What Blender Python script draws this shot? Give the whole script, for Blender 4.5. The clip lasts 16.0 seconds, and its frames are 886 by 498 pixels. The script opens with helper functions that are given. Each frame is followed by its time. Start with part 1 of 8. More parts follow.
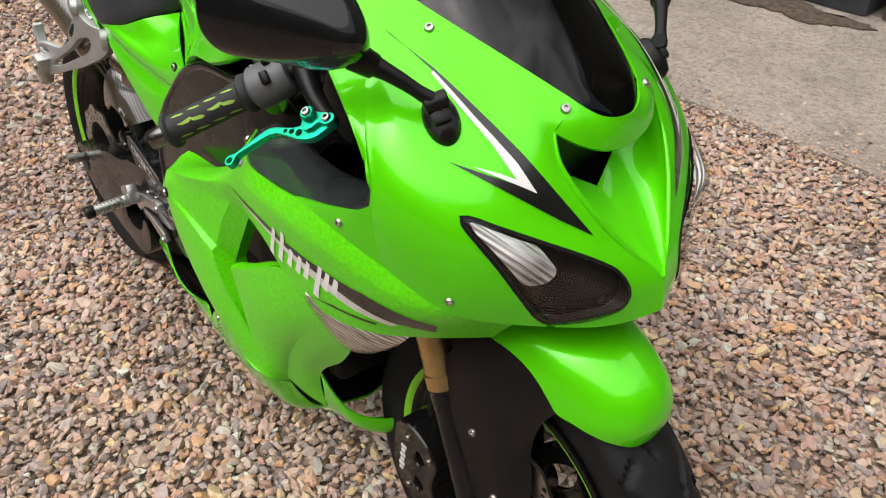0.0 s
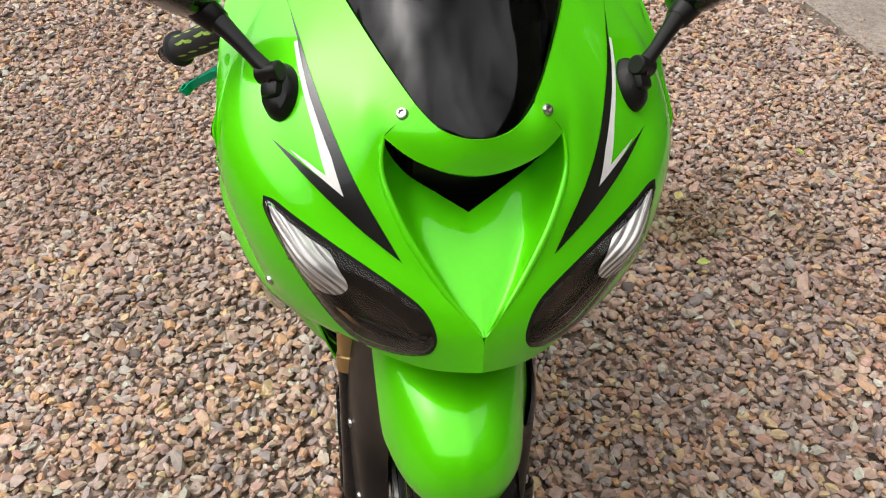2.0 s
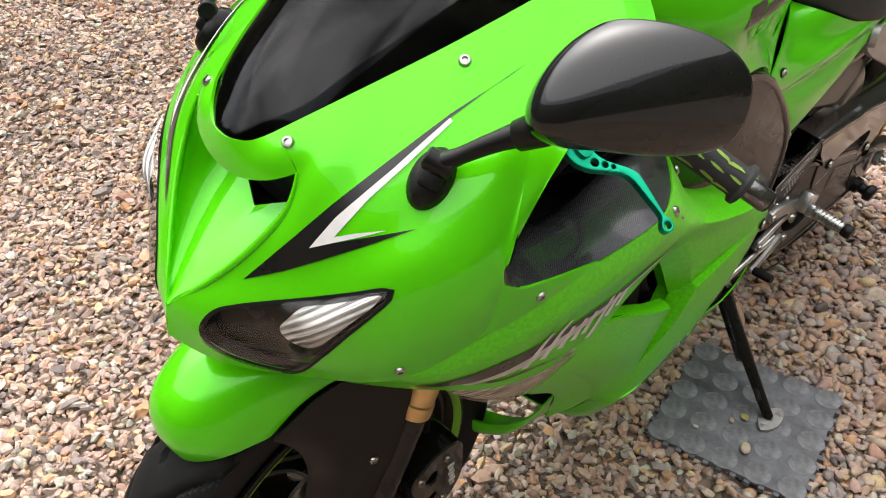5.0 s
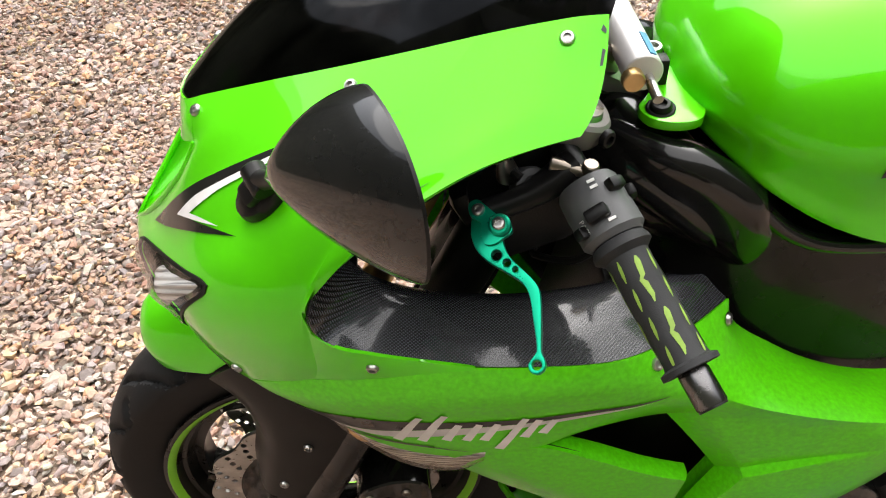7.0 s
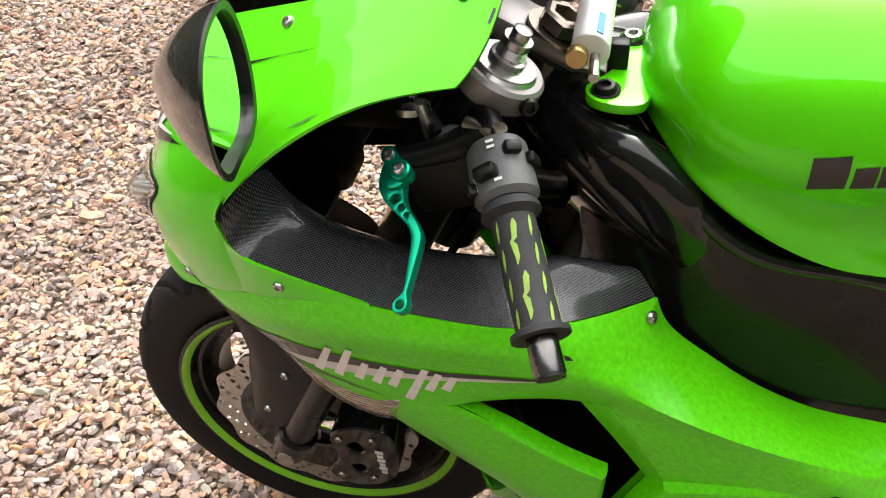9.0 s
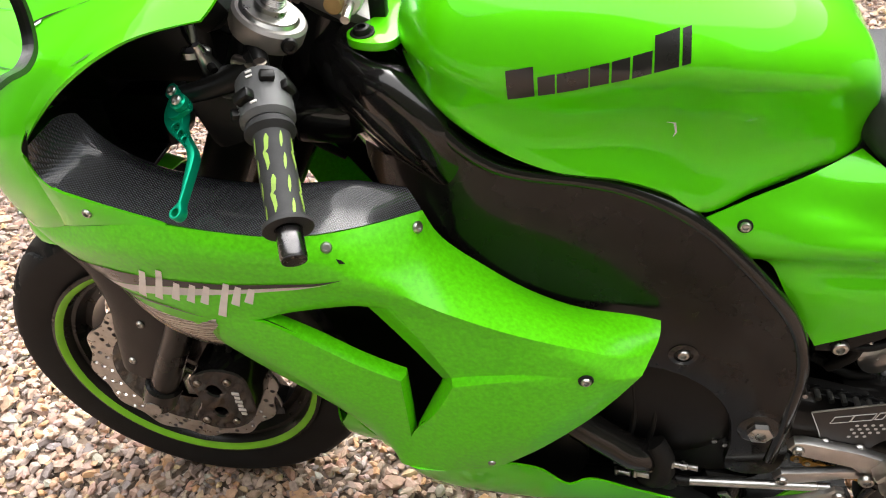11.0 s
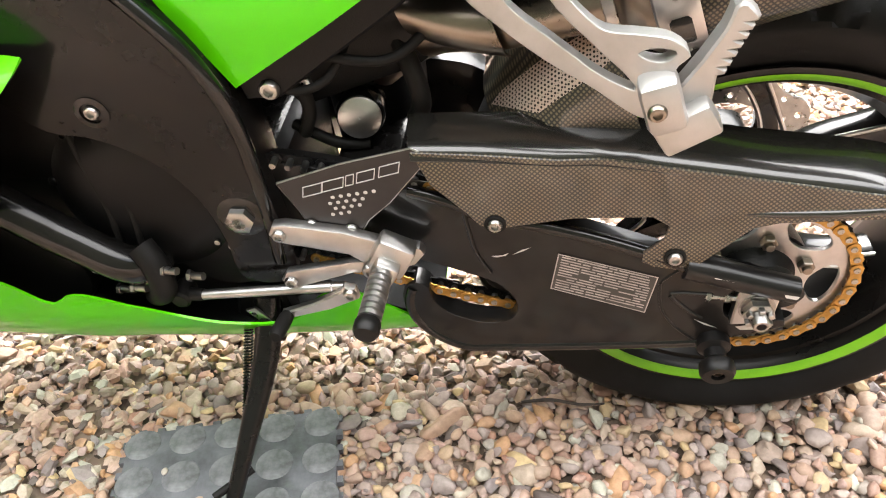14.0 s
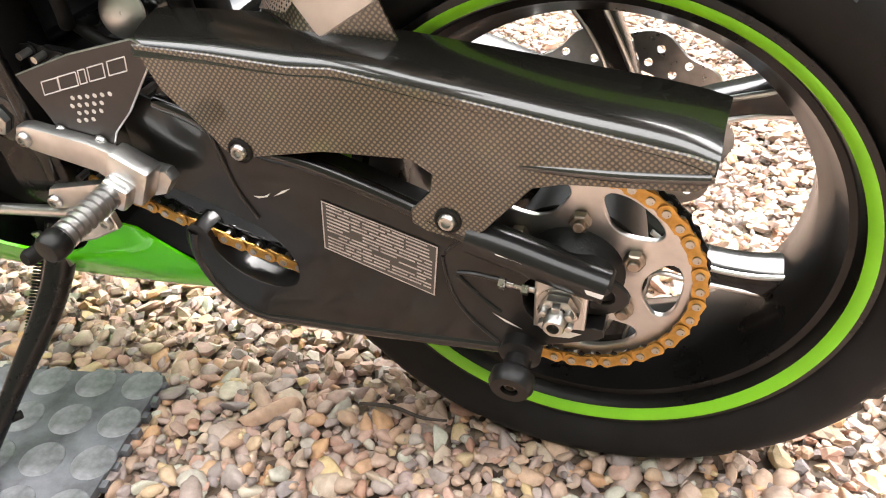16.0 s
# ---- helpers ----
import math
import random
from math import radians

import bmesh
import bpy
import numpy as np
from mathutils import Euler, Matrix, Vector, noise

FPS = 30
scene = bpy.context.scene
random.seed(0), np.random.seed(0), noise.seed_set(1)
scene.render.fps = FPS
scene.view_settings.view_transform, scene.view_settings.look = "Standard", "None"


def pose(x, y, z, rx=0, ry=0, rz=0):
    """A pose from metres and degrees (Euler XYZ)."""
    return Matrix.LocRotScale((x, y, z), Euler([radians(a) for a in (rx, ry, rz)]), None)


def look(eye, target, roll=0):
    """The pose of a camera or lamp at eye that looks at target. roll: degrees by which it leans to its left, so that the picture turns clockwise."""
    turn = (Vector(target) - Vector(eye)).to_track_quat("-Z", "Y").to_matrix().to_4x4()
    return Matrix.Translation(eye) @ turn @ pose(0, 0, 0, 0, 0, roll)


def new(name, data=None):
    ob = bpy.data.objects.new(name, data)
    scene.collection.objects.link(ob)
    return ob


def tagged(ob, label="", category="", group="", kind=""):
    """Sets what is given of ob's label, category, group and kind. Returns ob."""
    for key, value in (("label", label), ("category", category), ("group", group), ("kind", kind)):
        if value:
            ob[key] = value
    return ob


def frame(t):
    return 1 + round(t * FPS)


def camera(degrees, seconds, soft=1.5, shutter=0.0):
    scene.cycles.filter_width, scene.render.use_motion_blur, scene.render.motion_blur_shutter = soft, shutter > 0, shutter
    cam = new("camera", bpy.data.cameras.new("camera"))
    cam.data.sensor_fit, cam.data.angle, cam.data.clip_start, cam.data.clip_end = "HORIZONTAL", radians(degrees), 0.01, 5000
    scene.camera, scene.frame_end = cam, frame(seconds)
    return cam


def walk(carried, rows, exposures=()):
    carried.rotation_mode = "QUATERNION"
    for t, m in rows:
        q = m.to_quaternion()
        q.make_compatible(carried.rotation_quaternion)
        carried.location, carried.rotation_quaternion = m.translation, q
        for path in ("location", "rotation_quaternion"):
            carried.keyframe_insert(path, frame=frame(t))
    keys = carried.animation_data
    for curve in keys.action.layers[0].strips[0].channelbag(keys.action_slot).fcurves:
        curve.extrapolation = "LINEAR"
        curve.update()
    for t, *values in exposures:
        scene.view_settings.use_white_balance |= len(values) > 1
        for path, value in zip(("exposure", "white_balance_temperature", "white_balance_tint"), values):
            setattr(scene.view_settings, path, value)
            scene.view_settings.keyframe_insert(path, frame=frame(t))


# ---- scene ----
cam = camera(59.68, 16.0, soft=1.1)
PATH = [
    (0.0, 1.8260, -0.4876, 1.2589, 52.576, 1.231, 49.787),
    (0.5, 1.8886, -0.3964, 1.2524, 51.811, 1.760, 57.371),
    (1.0, 1.8898, -0.2558, 1.2404, 51.238, 2.222, 65.309),
    (1.5, 1.8996, -0.1484, 1.2382, 50.280, 3.005, 72.606),
    (2.0, 1.9580, -0.0026, 1.2372, 50.240, 2.966, 81.063),
    (2.5, 1.9758, 0.1070, 1.2350, 49.621, 3.004, 89.358),
    (3.0, 1.9128, 0.2464, 1.2007, 49.735, 3.116, 98.223),
    (3.5, 1.8456, 0.3497, 1.1805, 49.997, 3.308, 107.238),
    (4.0, 1.7833, 0.4917, 1.1629, 50.349, 3.228, 116.893),
    (4.5, 1.7394, 0.6136, 1.1785, 51.051, 3.175, 127.149),
    (5.0, 1.6450, 0.6659, 1.2041, 52.156, 3.175, 137.522),
    (5.2, 1.5891, 0.6775, 1.2079, 52.481, 3.104, 141.734),
    (7.3, 1.1433, 0.7561, 1.1793, 52.724, 2.578, -178.797),
    (7.5, 1.1119, 0.7384, 1.1820, 52.594, 2.480, -176.118),
    (8.0, 1.0699, 0.7207, 1.1645, 52.613, 2.195, -170.425),
    (8.2, 1.0540, 0.7219, 1.1589, 52.699, 2.033, -168.664),
    (10.3, 0.8499, 0.9113, 1.1464, 56.164, 1.518, -166.334),
    (10.5, 0.8314, 0.9091, 1.1459, 55.615, 1.708, -167.379),
    (11.0, 0.7855, 0.8964, 1.1274, 55.220, 2.321, -170.862),
    (11.5, 0.7117, 0.8380, 1.1200, 53.876, 2.825, -174.274),
    (12.0, 0.6415, 0.8092, 1.0962, 52.975, 3.284, -176.914),
    (12.5, 0.5443, 0.8362, 1.0553, 52.012, 3.283, -178.173),
    (13.0, 0.4244, 0.8725, 0.9853, 51.864, 3.437, -177.785),
    (13.5, 0.3288, 0.8619, 0.9004, 51.997, 3.554, -176.120),
    (14.0, 0.2268, 0.8171, 0.8265, 52.636, 3.631, -174.054),
    (14.5, 0.1436, 0.7669, 0.7563, 53.407, 3.824, -171.905),
    (15.0, 0.0796, 0.7268, 0.6884, 54.881, 3.846, -169.725),
    (15.5, -0.0038, 0.7002, 0.6371, 56.256, 3.376, -165.945),
    (16.0, -0.0865, 0.6757, 0.6511, 56.686, 2.591, -160.766),
]
EXPOSURE = [(0.0, 0.72), (2.5, 0.74), (5.0, 1.28), (8.0, 1.52), (11.0, 1.84), (12.5, 2.25), (14.0, 2.72), (16.0, 2.86)]
walk(cam, [(t, pose(*p)) for t, *p in PATH], EXPOSURE)

# ---- light: bright overcast sky, soft sun from high above, on the bike's right side ----
world = bpy.data.worlds.new("overcast_sky")
scene.world = world
world.use_nodes = True
wn, wl = world.node_tree.nodes, world.node_tree.links
sky = wn.new("ShaderNodeTexSky")
sky.sky_type, sky.sun_disc = "NISHITA", False
sky.sun_elevation, sky.sun_rotation = radians(58), radians(190)
sky.air_density, sky.dust_density, sky.ozone_density = 1.0, 4.0, 1.0
pale = wn.new("ShaderNodeHueSaturation")
pale.inputs["Saturation"].default_value = 0.25
wl.new(sky.outputs[0], pale.inputs["Color"])
wl.new(pale.outputs[0], wn["Background"].inputs["Color"])
wn["Background"].inputs["Strength"].default_value = 0.15
sun_data = bpy.data.lights.new("sun", "SUN")
sun_data.energy, sun_data.angle, sun_data.color = 1.5, radians(105), (1.0, 0.96, 0.9)
sun = new("sun", sun_data)
sun.matrix_world = look((0.6, -0.3, 4.2), (0.7, 0.2, 0.4))

# ---- materials ----
def shader(name):
    m = bpy.data.materials.new(name)
    m.use_nodes = True
    nt = m.node_tree
    return m, nt, nt.nodes["Principled BSDF"]


def node(nt, kind, **values):
    n = nt.nodes.new(kind)
    for key, value in values.items():
        n.inputs[key.replace("_", " ")].default_value = value
    return n


def coords(nt):
    return nt.nodes.new("ShaderNodeTexCoord").outputs["Object"]


def ramp(nt, source, stops):
    r = nt.nodes.new("ShaderNodeValToRGB")
    el = r.color_ramp.elements
    while len(el) < len(stops):
        el.new(0.5)
    for e, (at, c) in zip(el, stops):
        e.position, e.color = at, (*c, 1)
    nt.links.new(source, r.inputs[0])
    return r.outputs[0]


def stuff(name, base, rough=0.5, metal=0.0, coat=0.0, vary=0.15, scale=30.0, bump=0.05, fine=400.0, wear=0.12, spec=0.5, gloss=0.06):
    """A surface with blotches, grain and fine relief."""
    m, nt, b = shader(name)
    co = coords(nt)
    big = node(nt, "ShaderNodeTexNoise", Scale=scale, Detail=6.0, Roughness=0.6)
    small = node(nt, "ShaderNodeTexNoise", Scale=fine, Detail=4.0)
    nt.links.new(co, big.inputs["Vector"]), nt.links.new(co, small.inputs["Vector"])
    lo, hi = [c * (1 - vary) for c in base], [min(1, c * (1 + vary)) for c in base]
    nt.links.new(ramp(nt, big.outputs["Fac"], [(0.3, lo), (0.7, hi)]), b.inputs["Base Color"])
    mr = node(nt, "ShaderNodeMapRange", To_Min=max(0.02, rough - wear), To_Max=min(1, rough + wear))
    nt.links.new(big.outputs["Fac"], mr.inputs["Value"])
    nt.links.new(mr.outputs[0], b.inputs["Roughness"])
    b.inputs["Metallic"].default_value = metal
    b.inputs["Coat Weight"].default_value = coat
    b.inputs["Coat Roughness"].default_value = gloss
    b.inputs["Coat IOR"].default_value = 1.4
    b.inputs["Specular IOR Level"].default_value = spec
    if bump:
        bp = node(nt, "ShaderNodeBump", Strength=bump, Distance=0.001)
        nt.links.new(small.outputs["Fac"], bp.inputs["Height"])
        nt.links.new(bp.outputs[0], b.inputs["Normal"])
    return m


def weave(name, dark, light, pitch, rough, relief=0.3, coat=0.0, flat=False):
    """A woven surface: carbon twill or knobbly textured plastic, of the given pitch in metres."""
    m, nt, b = shader(name)
    co = coords(nt)
    def wave(turn):
        mp = nt.nodes.new("ShaderNodeMapping")
        mp.inputs["Rotation"].default_value = turn
        w = node(nt, "ShaderNodeTexWave", Scale=0.314 / pitch)
        w.wave_profile = "SIN"
        nt.links.new(co, mp.inputs["Vector"]), nt.links.new(mp.outputs[0], w.inputs["Vector"])
        return w.outputs["Fac"]
    a, c = (wave((0, 0, radians(45))), wave((0, 0, radians(-45)))) if flat else (wave((0, radians(40), 0)), wave((0, radians(-50), 0)))
    mul = nt.nodes.new("ShaderNodeMath")
    mul.operation = "MULTIPLY"
    nt.links.new(a, mul.inputs[0]), nt.links.new(c, mul.inputs[1])
    nt.links.new(ramp(nt, mul.outputs[0], [(0.05, dark), (0.6, light)]), b.inputs["Base Color"])
    bp = node(nt, "ShaderNodeBump", Strength=relief, Distance=0.0006)
    nt.links.new(mul.outputs[0], bp.inputs["Height"])
    nt.links.new(bp.outputs[0], b.inputs["Normal"])
    b.inputs["Roughness"].default_value = rough
    b.inputs["Coat Weight"].default_value = coat
    b.inputs["Coat Roughness"].default_value = 0.08
    return m


GREEN = stuff("lime_green_paint", (0.097, 0.655, 0.002), rough=0.42, metal=0.28, coat=1.0, vary=0.05, scale=6, bump=0.0, wear=0.04, spec=0.05, gloss=0.03)
DUSTY = stuff("dust_filmed_green_paint", (0.104, 0.62, 0.003), rough=0.45, coat=0.7, vary=0.15, scale=190, bump=0.010, fine=330, wear=0.20, spec=0.10, gloss=0.22)
SATIN = stuff("satin_black_paint", (0.0065, 0.0060, 0.0058), rough=0.28, coat=0.5, gloss=0.10, vary=0.25, scale=12, bump=0.04, fine=900, spec=0.12)
GLOSS = stuff("gloss_black_paint", (0.006, 0.0056, 0.0053), rough=0.22, coat=0.8, gloss=0.05, vary=0.2, scale=15, bump=0.03, spec=0.2)
PLASTIC = stuff("black_plastic", (0.006, 0.0056, 0.0054), rough=0.36, vary=0.25, scale=25, bump=0.12, fine=1200, spec=0.22)
GREYPL = stuff("dark_grey_plastic", (0.082, 0.082, 0.084), rough=0.48, vary=0.2, scale=30, bump=0.15, fine=1500)
RUBBER = stuff("black_rubber", (0.009, 0.0085, 0.008), rough=0.55, vary=0.4, scale=20, bump=0.2, fine=700, spec=0.15)
GRIP = stuff("grey_black_grip_rubber", (0.024, 0.024, 0.025), rough=0.65, vary=0.3, scale=40, bump=0.25, fine=900, spec=0.3)
TYRE = stuff("dusty_tyre_rubber", (0.0085, 0.0085, 0.0088), rough=0.6, vary=0.4, scale=18, bump=0.2, fine=700, spec=0.18)
ENGINE = stuff("black_engine_casting", (0.0055, 0.0054, 0.0055), rough=0.40, vary=0.35, scale=20, bump=0.25, fine=600, spec=0.2)
RIMBLACK = stuff("black_rim_paint", (0.0055, 0.0052, 0.005), rough=0.30, coat=0.25, gloss=0.16, vary=0.3, scale=15, bump=0.04, spec=0.2)
ALLOY = stuff("brushed_aluminium", (0.56, 0.55, 0.54), rough=0.34, metal=1.0, vary=0.12, scale=40, bump=0.06, fine=900)
STEEL = stuff("zinc_plated_steel", (0.44, 0.43, 0.41), rough=0.30, metal=1.0, vary=0.18, scale=60, bump=0.05)
HEAT = stuff("heat_stained_steel", (0.27, 0.23, 0.19), rough=0.30, metal=1.0, vary=0.3, scale=12, bump=0.04)
CAST = stuff("cast_alloy", (0.48, 0.47, 0.46), rough=0.48, metal=0.85, vary=0.12, scale=30, bump=0.12, fine=500)
GOLD = stuff("gold_anodised_metal", (0.60, 0.42, 0.19), rough=0.35, metal=1.0, vary=0.15, scale=40, bump=0.05)
CHAINGOLD = stuff("gold_chain_plate", (0.50, 0.285, 0.075), rough=0.40, metal=0.85, vary=0.35, scale=60, bump=0.1)
TEAL = stuff("teal_anodised_metal", (0.0, 0.40, 0.22), rough=0.30, metal=0.75, vary=0.08, scale=40, bump=0.03)
RIMGREEN = stuff("green_rim_tape", (0.19, 0.52, 0.012), rough=0.4, vary=0.08, scale=30, bump=0.02)
SILVER = stuff("silver_foil", (0.60, 0.59, 0.58), rough=0.4, metal=0.2, vary=0.1, scale=80, bump=0.02)
WHITE = stuff("pale_silver_foil", (0.72, 0.70, 0.68), rough=0.4, vary=0.08, scale=60, bump=0.02)
BLACKFOIL = stuff("black_foil", (0.005, 0.0046, 0.0046), rough=0.3, coat=0.45, gloss=0.03, vary=0.2, scale=30, bump=0.02)
WALL = stuff("dark_unseen_wall", (0.07, 0.075, 0.05), rough=0.9, vary=0.6, scale=3, bump=0.5, fine=30)
COIN = stuff("dust_worn_rubber_stud", (0.150, 0.150, 0.160), rough=0.5, vary=0.55, scale=45, bump=0.25, fine=500)
MAT = stuff("grey_rubber_mat", (0.110, 0.111, 0.124), rough=0.50, vary=0.60, scale=22, bump=0.25, fine=500, wear=0.12)
LEAF = stuff("dry_leaf", (0.34, 0.30, 0.09), rough=0.6, vary=0.3, scale=60, bump=0.1)
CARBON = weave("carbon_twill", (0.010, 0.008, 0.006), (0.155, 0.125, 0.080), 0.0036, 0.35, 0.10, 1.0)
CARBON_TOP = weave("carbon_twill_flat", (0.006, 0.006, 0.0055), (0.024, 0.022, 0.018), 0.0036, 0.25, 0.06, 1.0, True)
KNOBBLY = weave("knobbly_black_plastic", (0.006, 0.006, 0.007), (0.048, 0.051, 0.060), 0.0022, 0.24, 0.9, 0.6, True)
SEAT = stuff("grained_black_vinyl", (0.021, 0.022, 0.025), rough=0.5, vary=0.25, scale=60, bump=0.55, fine=750, spec=0.4)


def pane(name, tint, clear, rough=0.03, streaks=False):
    """Tinted see-through plastic with a glossy skin."""
    m, nt, b = shader(name)
    t = node(nt, "ShaderNodeBsdfTransparent", Color=(*tint, 1))
    g = node(nt, "ShaderNodeBsdfGlossy", Color=(1, 1, 1, 1), Roughness=rough)
    lw = node(nt, "ShaderNodeLayerWeight", Blend=0.5)
    pw = nt.nodes.new("ShaderNodeMath")
    pw.operation, pw.inputs[1].default_value = "POWER", 4.5
    fr = nt.nodes.new("ShaderNodeMath")
    fr.operation, fr.inputs[1].default_value, fr.inputs[2].default_value = "MULTIPLY_ADD", 0.8, ((clear - 1) / (clear + 1)) ** 2
    nt.links.new(lw.outputs["Facing"], pw.inputs[0]), nt.links.new(pw.outputs[0], fr.inputs[0])
    mix = nt.nodes.new("ShaderNodeMixShader")
    gloss = fr.outputs[0]
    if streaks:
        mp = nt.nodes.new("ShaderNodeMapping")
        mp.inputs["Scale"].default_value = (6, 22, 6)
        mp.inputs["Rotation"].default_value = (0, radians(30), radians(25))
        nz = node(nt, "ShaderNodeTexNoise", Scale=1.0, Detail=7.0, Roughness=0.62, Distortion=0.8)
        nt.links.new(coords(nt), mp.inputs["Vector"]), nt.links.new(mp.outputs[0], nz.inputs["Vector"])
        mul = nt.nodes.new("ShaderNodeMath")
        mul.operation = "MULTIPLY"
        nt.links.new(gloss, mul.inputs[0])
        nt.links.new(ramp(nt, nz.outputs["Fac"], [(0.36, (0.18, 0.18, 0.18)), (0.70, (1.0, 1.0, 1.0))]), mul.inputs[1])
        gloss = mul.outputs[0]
    nt.links.new(gloss, mix.inputs[0]), nt.links.new(t.outputs[0], mix.inputs[1])
    nt.links.new(g.outputs[0], mix.inputs[2]), nt.links.new(mix.outputs[0], nt.nodes["Material Output"].inputs[0])
    return m


LENS = pane("smoky_headlight_lens", (0.82, 0.81, 0.79), 1.38, 0.10)
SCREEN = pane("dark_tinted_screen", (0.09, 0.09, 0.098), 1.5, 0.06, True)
CLEAR = pane("clear_indicator_lens", (0.85, 0.80, 0.74), 1.45, 0.08)
MIRROR, _nt, _b = shader("mirror_glass")
_b.inputs["Metallic"].default_value, _b.inputs["Roughness"].default_value = 1.0, 0.02
_b.inputs["Base Color"].default_value = (0.8, 0.82, 0.82, 1)


def gravel_material():
    m, nt, b = shader("mixed_gravel")
    isle = nt.nodes.new("ShaderNodeNewGeometry").outputs["Random Per Island"]
    tone = ramp(nt, isle, [(0.0, (0.119, 0.093, 0.085)), (0.07, (0.334, 0.289, 0.279)), (0.14, (0.536, 0.378, 0.271)), (0.21, (0.277, 0.249, 0.256)), (0.28, (0.509, 0.334, 0.279)), (0.36, (0.530, 0.444, 0.355)), (0.43, (0.370, 0.237, 0.180)), (0.5, (0.423, 0.362, 0.340)), (0.57, (0.462, 0.325, 0.243)), (0.64, (0.566, 0.334, 0.172)), (0.7, (0.389, 0.299, 0.262)), (0.77, (0.417, 0.229, 0.162)), (0.84, (0.530, 0.544, 0.464)), (0.9, (0.334, 0.273, 0.262)), (0.95, (0.606, 0.471, 0.260)), (1.0, (0.462, 0.334, 0.279))])
    co = coords(nt)
    n1 = node(nt, "ShaderNodeTexNoise", Scale=90.0, Detail=6.0, Roughness=0.7)
    n2 = node(nt, "ShaderNodeTexNoise", Scale=1.6, Detail=3.0)
    nt.links.new(co, n1.inputs["Vector"]), nt.links.new(co, n2.inputs["Vector"])
    mix = nt.nodes.new("ShaderNodeMix")
    mix.data_type, mix.blend_type = "RGBA", "MULTIPLY"
    mix.inputs["Factor"].default_value = 1.0
    nt.links.new(tone, mix.inputs[6])
    nt.links.new(ramp(nt, n1.outputs["Fac"], [(0.3, (0.72, 0.70, 0.68)), (0.7, (1.15, 1.12, 1.1))]), mix.inputs[7])
    damp = nt.nodes.new("ShaderNodeMix")
    damp.data_type, damp.blend_type = "RGBA", "MULTIPLY"
    damp.inputs["Factor"].default_value = 1.0
    nt.links.new(mix.outputs[2], damp.inputs[6])
    nt.links.new(ramp(nt, n2.outputs["Fac"], [(0.35, (0.78, 0.75, 0.73)), (0.6, (1.06, 1.05, 1.04))]), damp.inputs[7])
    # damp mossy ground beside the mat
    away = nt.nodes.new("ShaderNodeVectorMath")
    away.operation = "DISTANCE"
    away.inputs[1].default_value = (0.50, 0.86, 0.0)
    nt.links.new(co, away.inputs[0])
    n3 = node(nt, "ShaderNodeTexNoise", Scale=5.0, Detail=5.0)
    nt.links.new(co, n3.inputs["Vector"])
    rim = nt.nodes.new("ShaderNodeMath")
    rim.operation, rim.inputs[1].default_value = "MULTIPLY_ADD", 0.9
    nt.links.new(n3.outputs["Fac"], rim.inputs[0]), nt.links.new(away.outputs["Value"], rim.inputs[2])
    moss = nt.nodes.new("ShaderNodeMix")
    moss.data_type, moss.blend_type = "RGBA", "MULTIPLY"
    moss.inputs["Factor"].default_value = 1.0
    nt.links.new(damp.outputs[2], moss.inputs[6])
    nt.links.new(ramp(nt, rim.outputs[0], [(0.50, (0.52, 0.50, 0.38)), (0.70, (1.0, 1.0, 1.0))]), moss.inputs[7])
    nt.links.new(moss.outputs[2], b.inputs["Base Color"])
    b.inputs["Roughness"].default_value = 0.62
    bp = node(nt, "ShaderNodeBump", Strength=0.35, Distance=0.002)
    nt.links.new(n1.outputs["Fac"], bp.inputs["Height"])
    nt.links.new(bp.outputs[0], b.inputs["Normal"])
    return m


GRAVEL = gravel_material()


def grit_material():
    """Damp soil strewn with small grit."""
    m, nt, b = shader("damp_soil_with_grit")
    co = coords(nt)
    cell = node(nt, "ShaderNodeTexVoronoi", Scale=60.0)
    nz = node(nt, "ShaderNodeTexNoise", Scale=9.0, Detail=6.0)
    nt.links.new(co, cell.inputs["Vector"]), nt.links.new(co, nz.inputs["Vector"])
    split = nt.nodes.new("ShaderNodeSeparateColor")
    nt.links.new(cell.outputs["Color"], split.inputs[0])
    tone = ramp(nt, split.outputs[0], [(0.0, (0.10, 0.074, 0.056)), (0.3, (0.26, 0.19, 0.14)), (0.55, (0.38, 0.28, 0.21)), (0.8, (0.50, 0.40, 0.32)), (1.0, (0.32, 0.24, 0.19))])
    mix = nt.nodes.new("ShaderNodeMix")
    mix.data_type, mix.blend_type = "RGBA", "MULTIPLY"
    mix.inputs["Factor"].default_value = 1.0
    nt.links.new(tone, mix.inputs[6]), nt.links.new(ramp(nt, nz.outputs["Fac"], [(0.3, (0.42, 0.40, 0.38)), (0.7, (0.72, 0.71, 0.70))]), mix.inputs[7])
    nt.links.new(mix.outputs[2], b.inputs["Base Color"])
    b.inputs["Roughness"].default_value = 0.85
    bp = node(nt, "ShaderNodeBump", Strength=1.0, Distance=0.004)
    bp.invert = True
    nt.links.new(cell.outputs["Distance"], bp.inputs["Height"]), nt.links.new(bp.outputs[0], b.inputs["Normal"])
    return m


SOIL = grit_material()


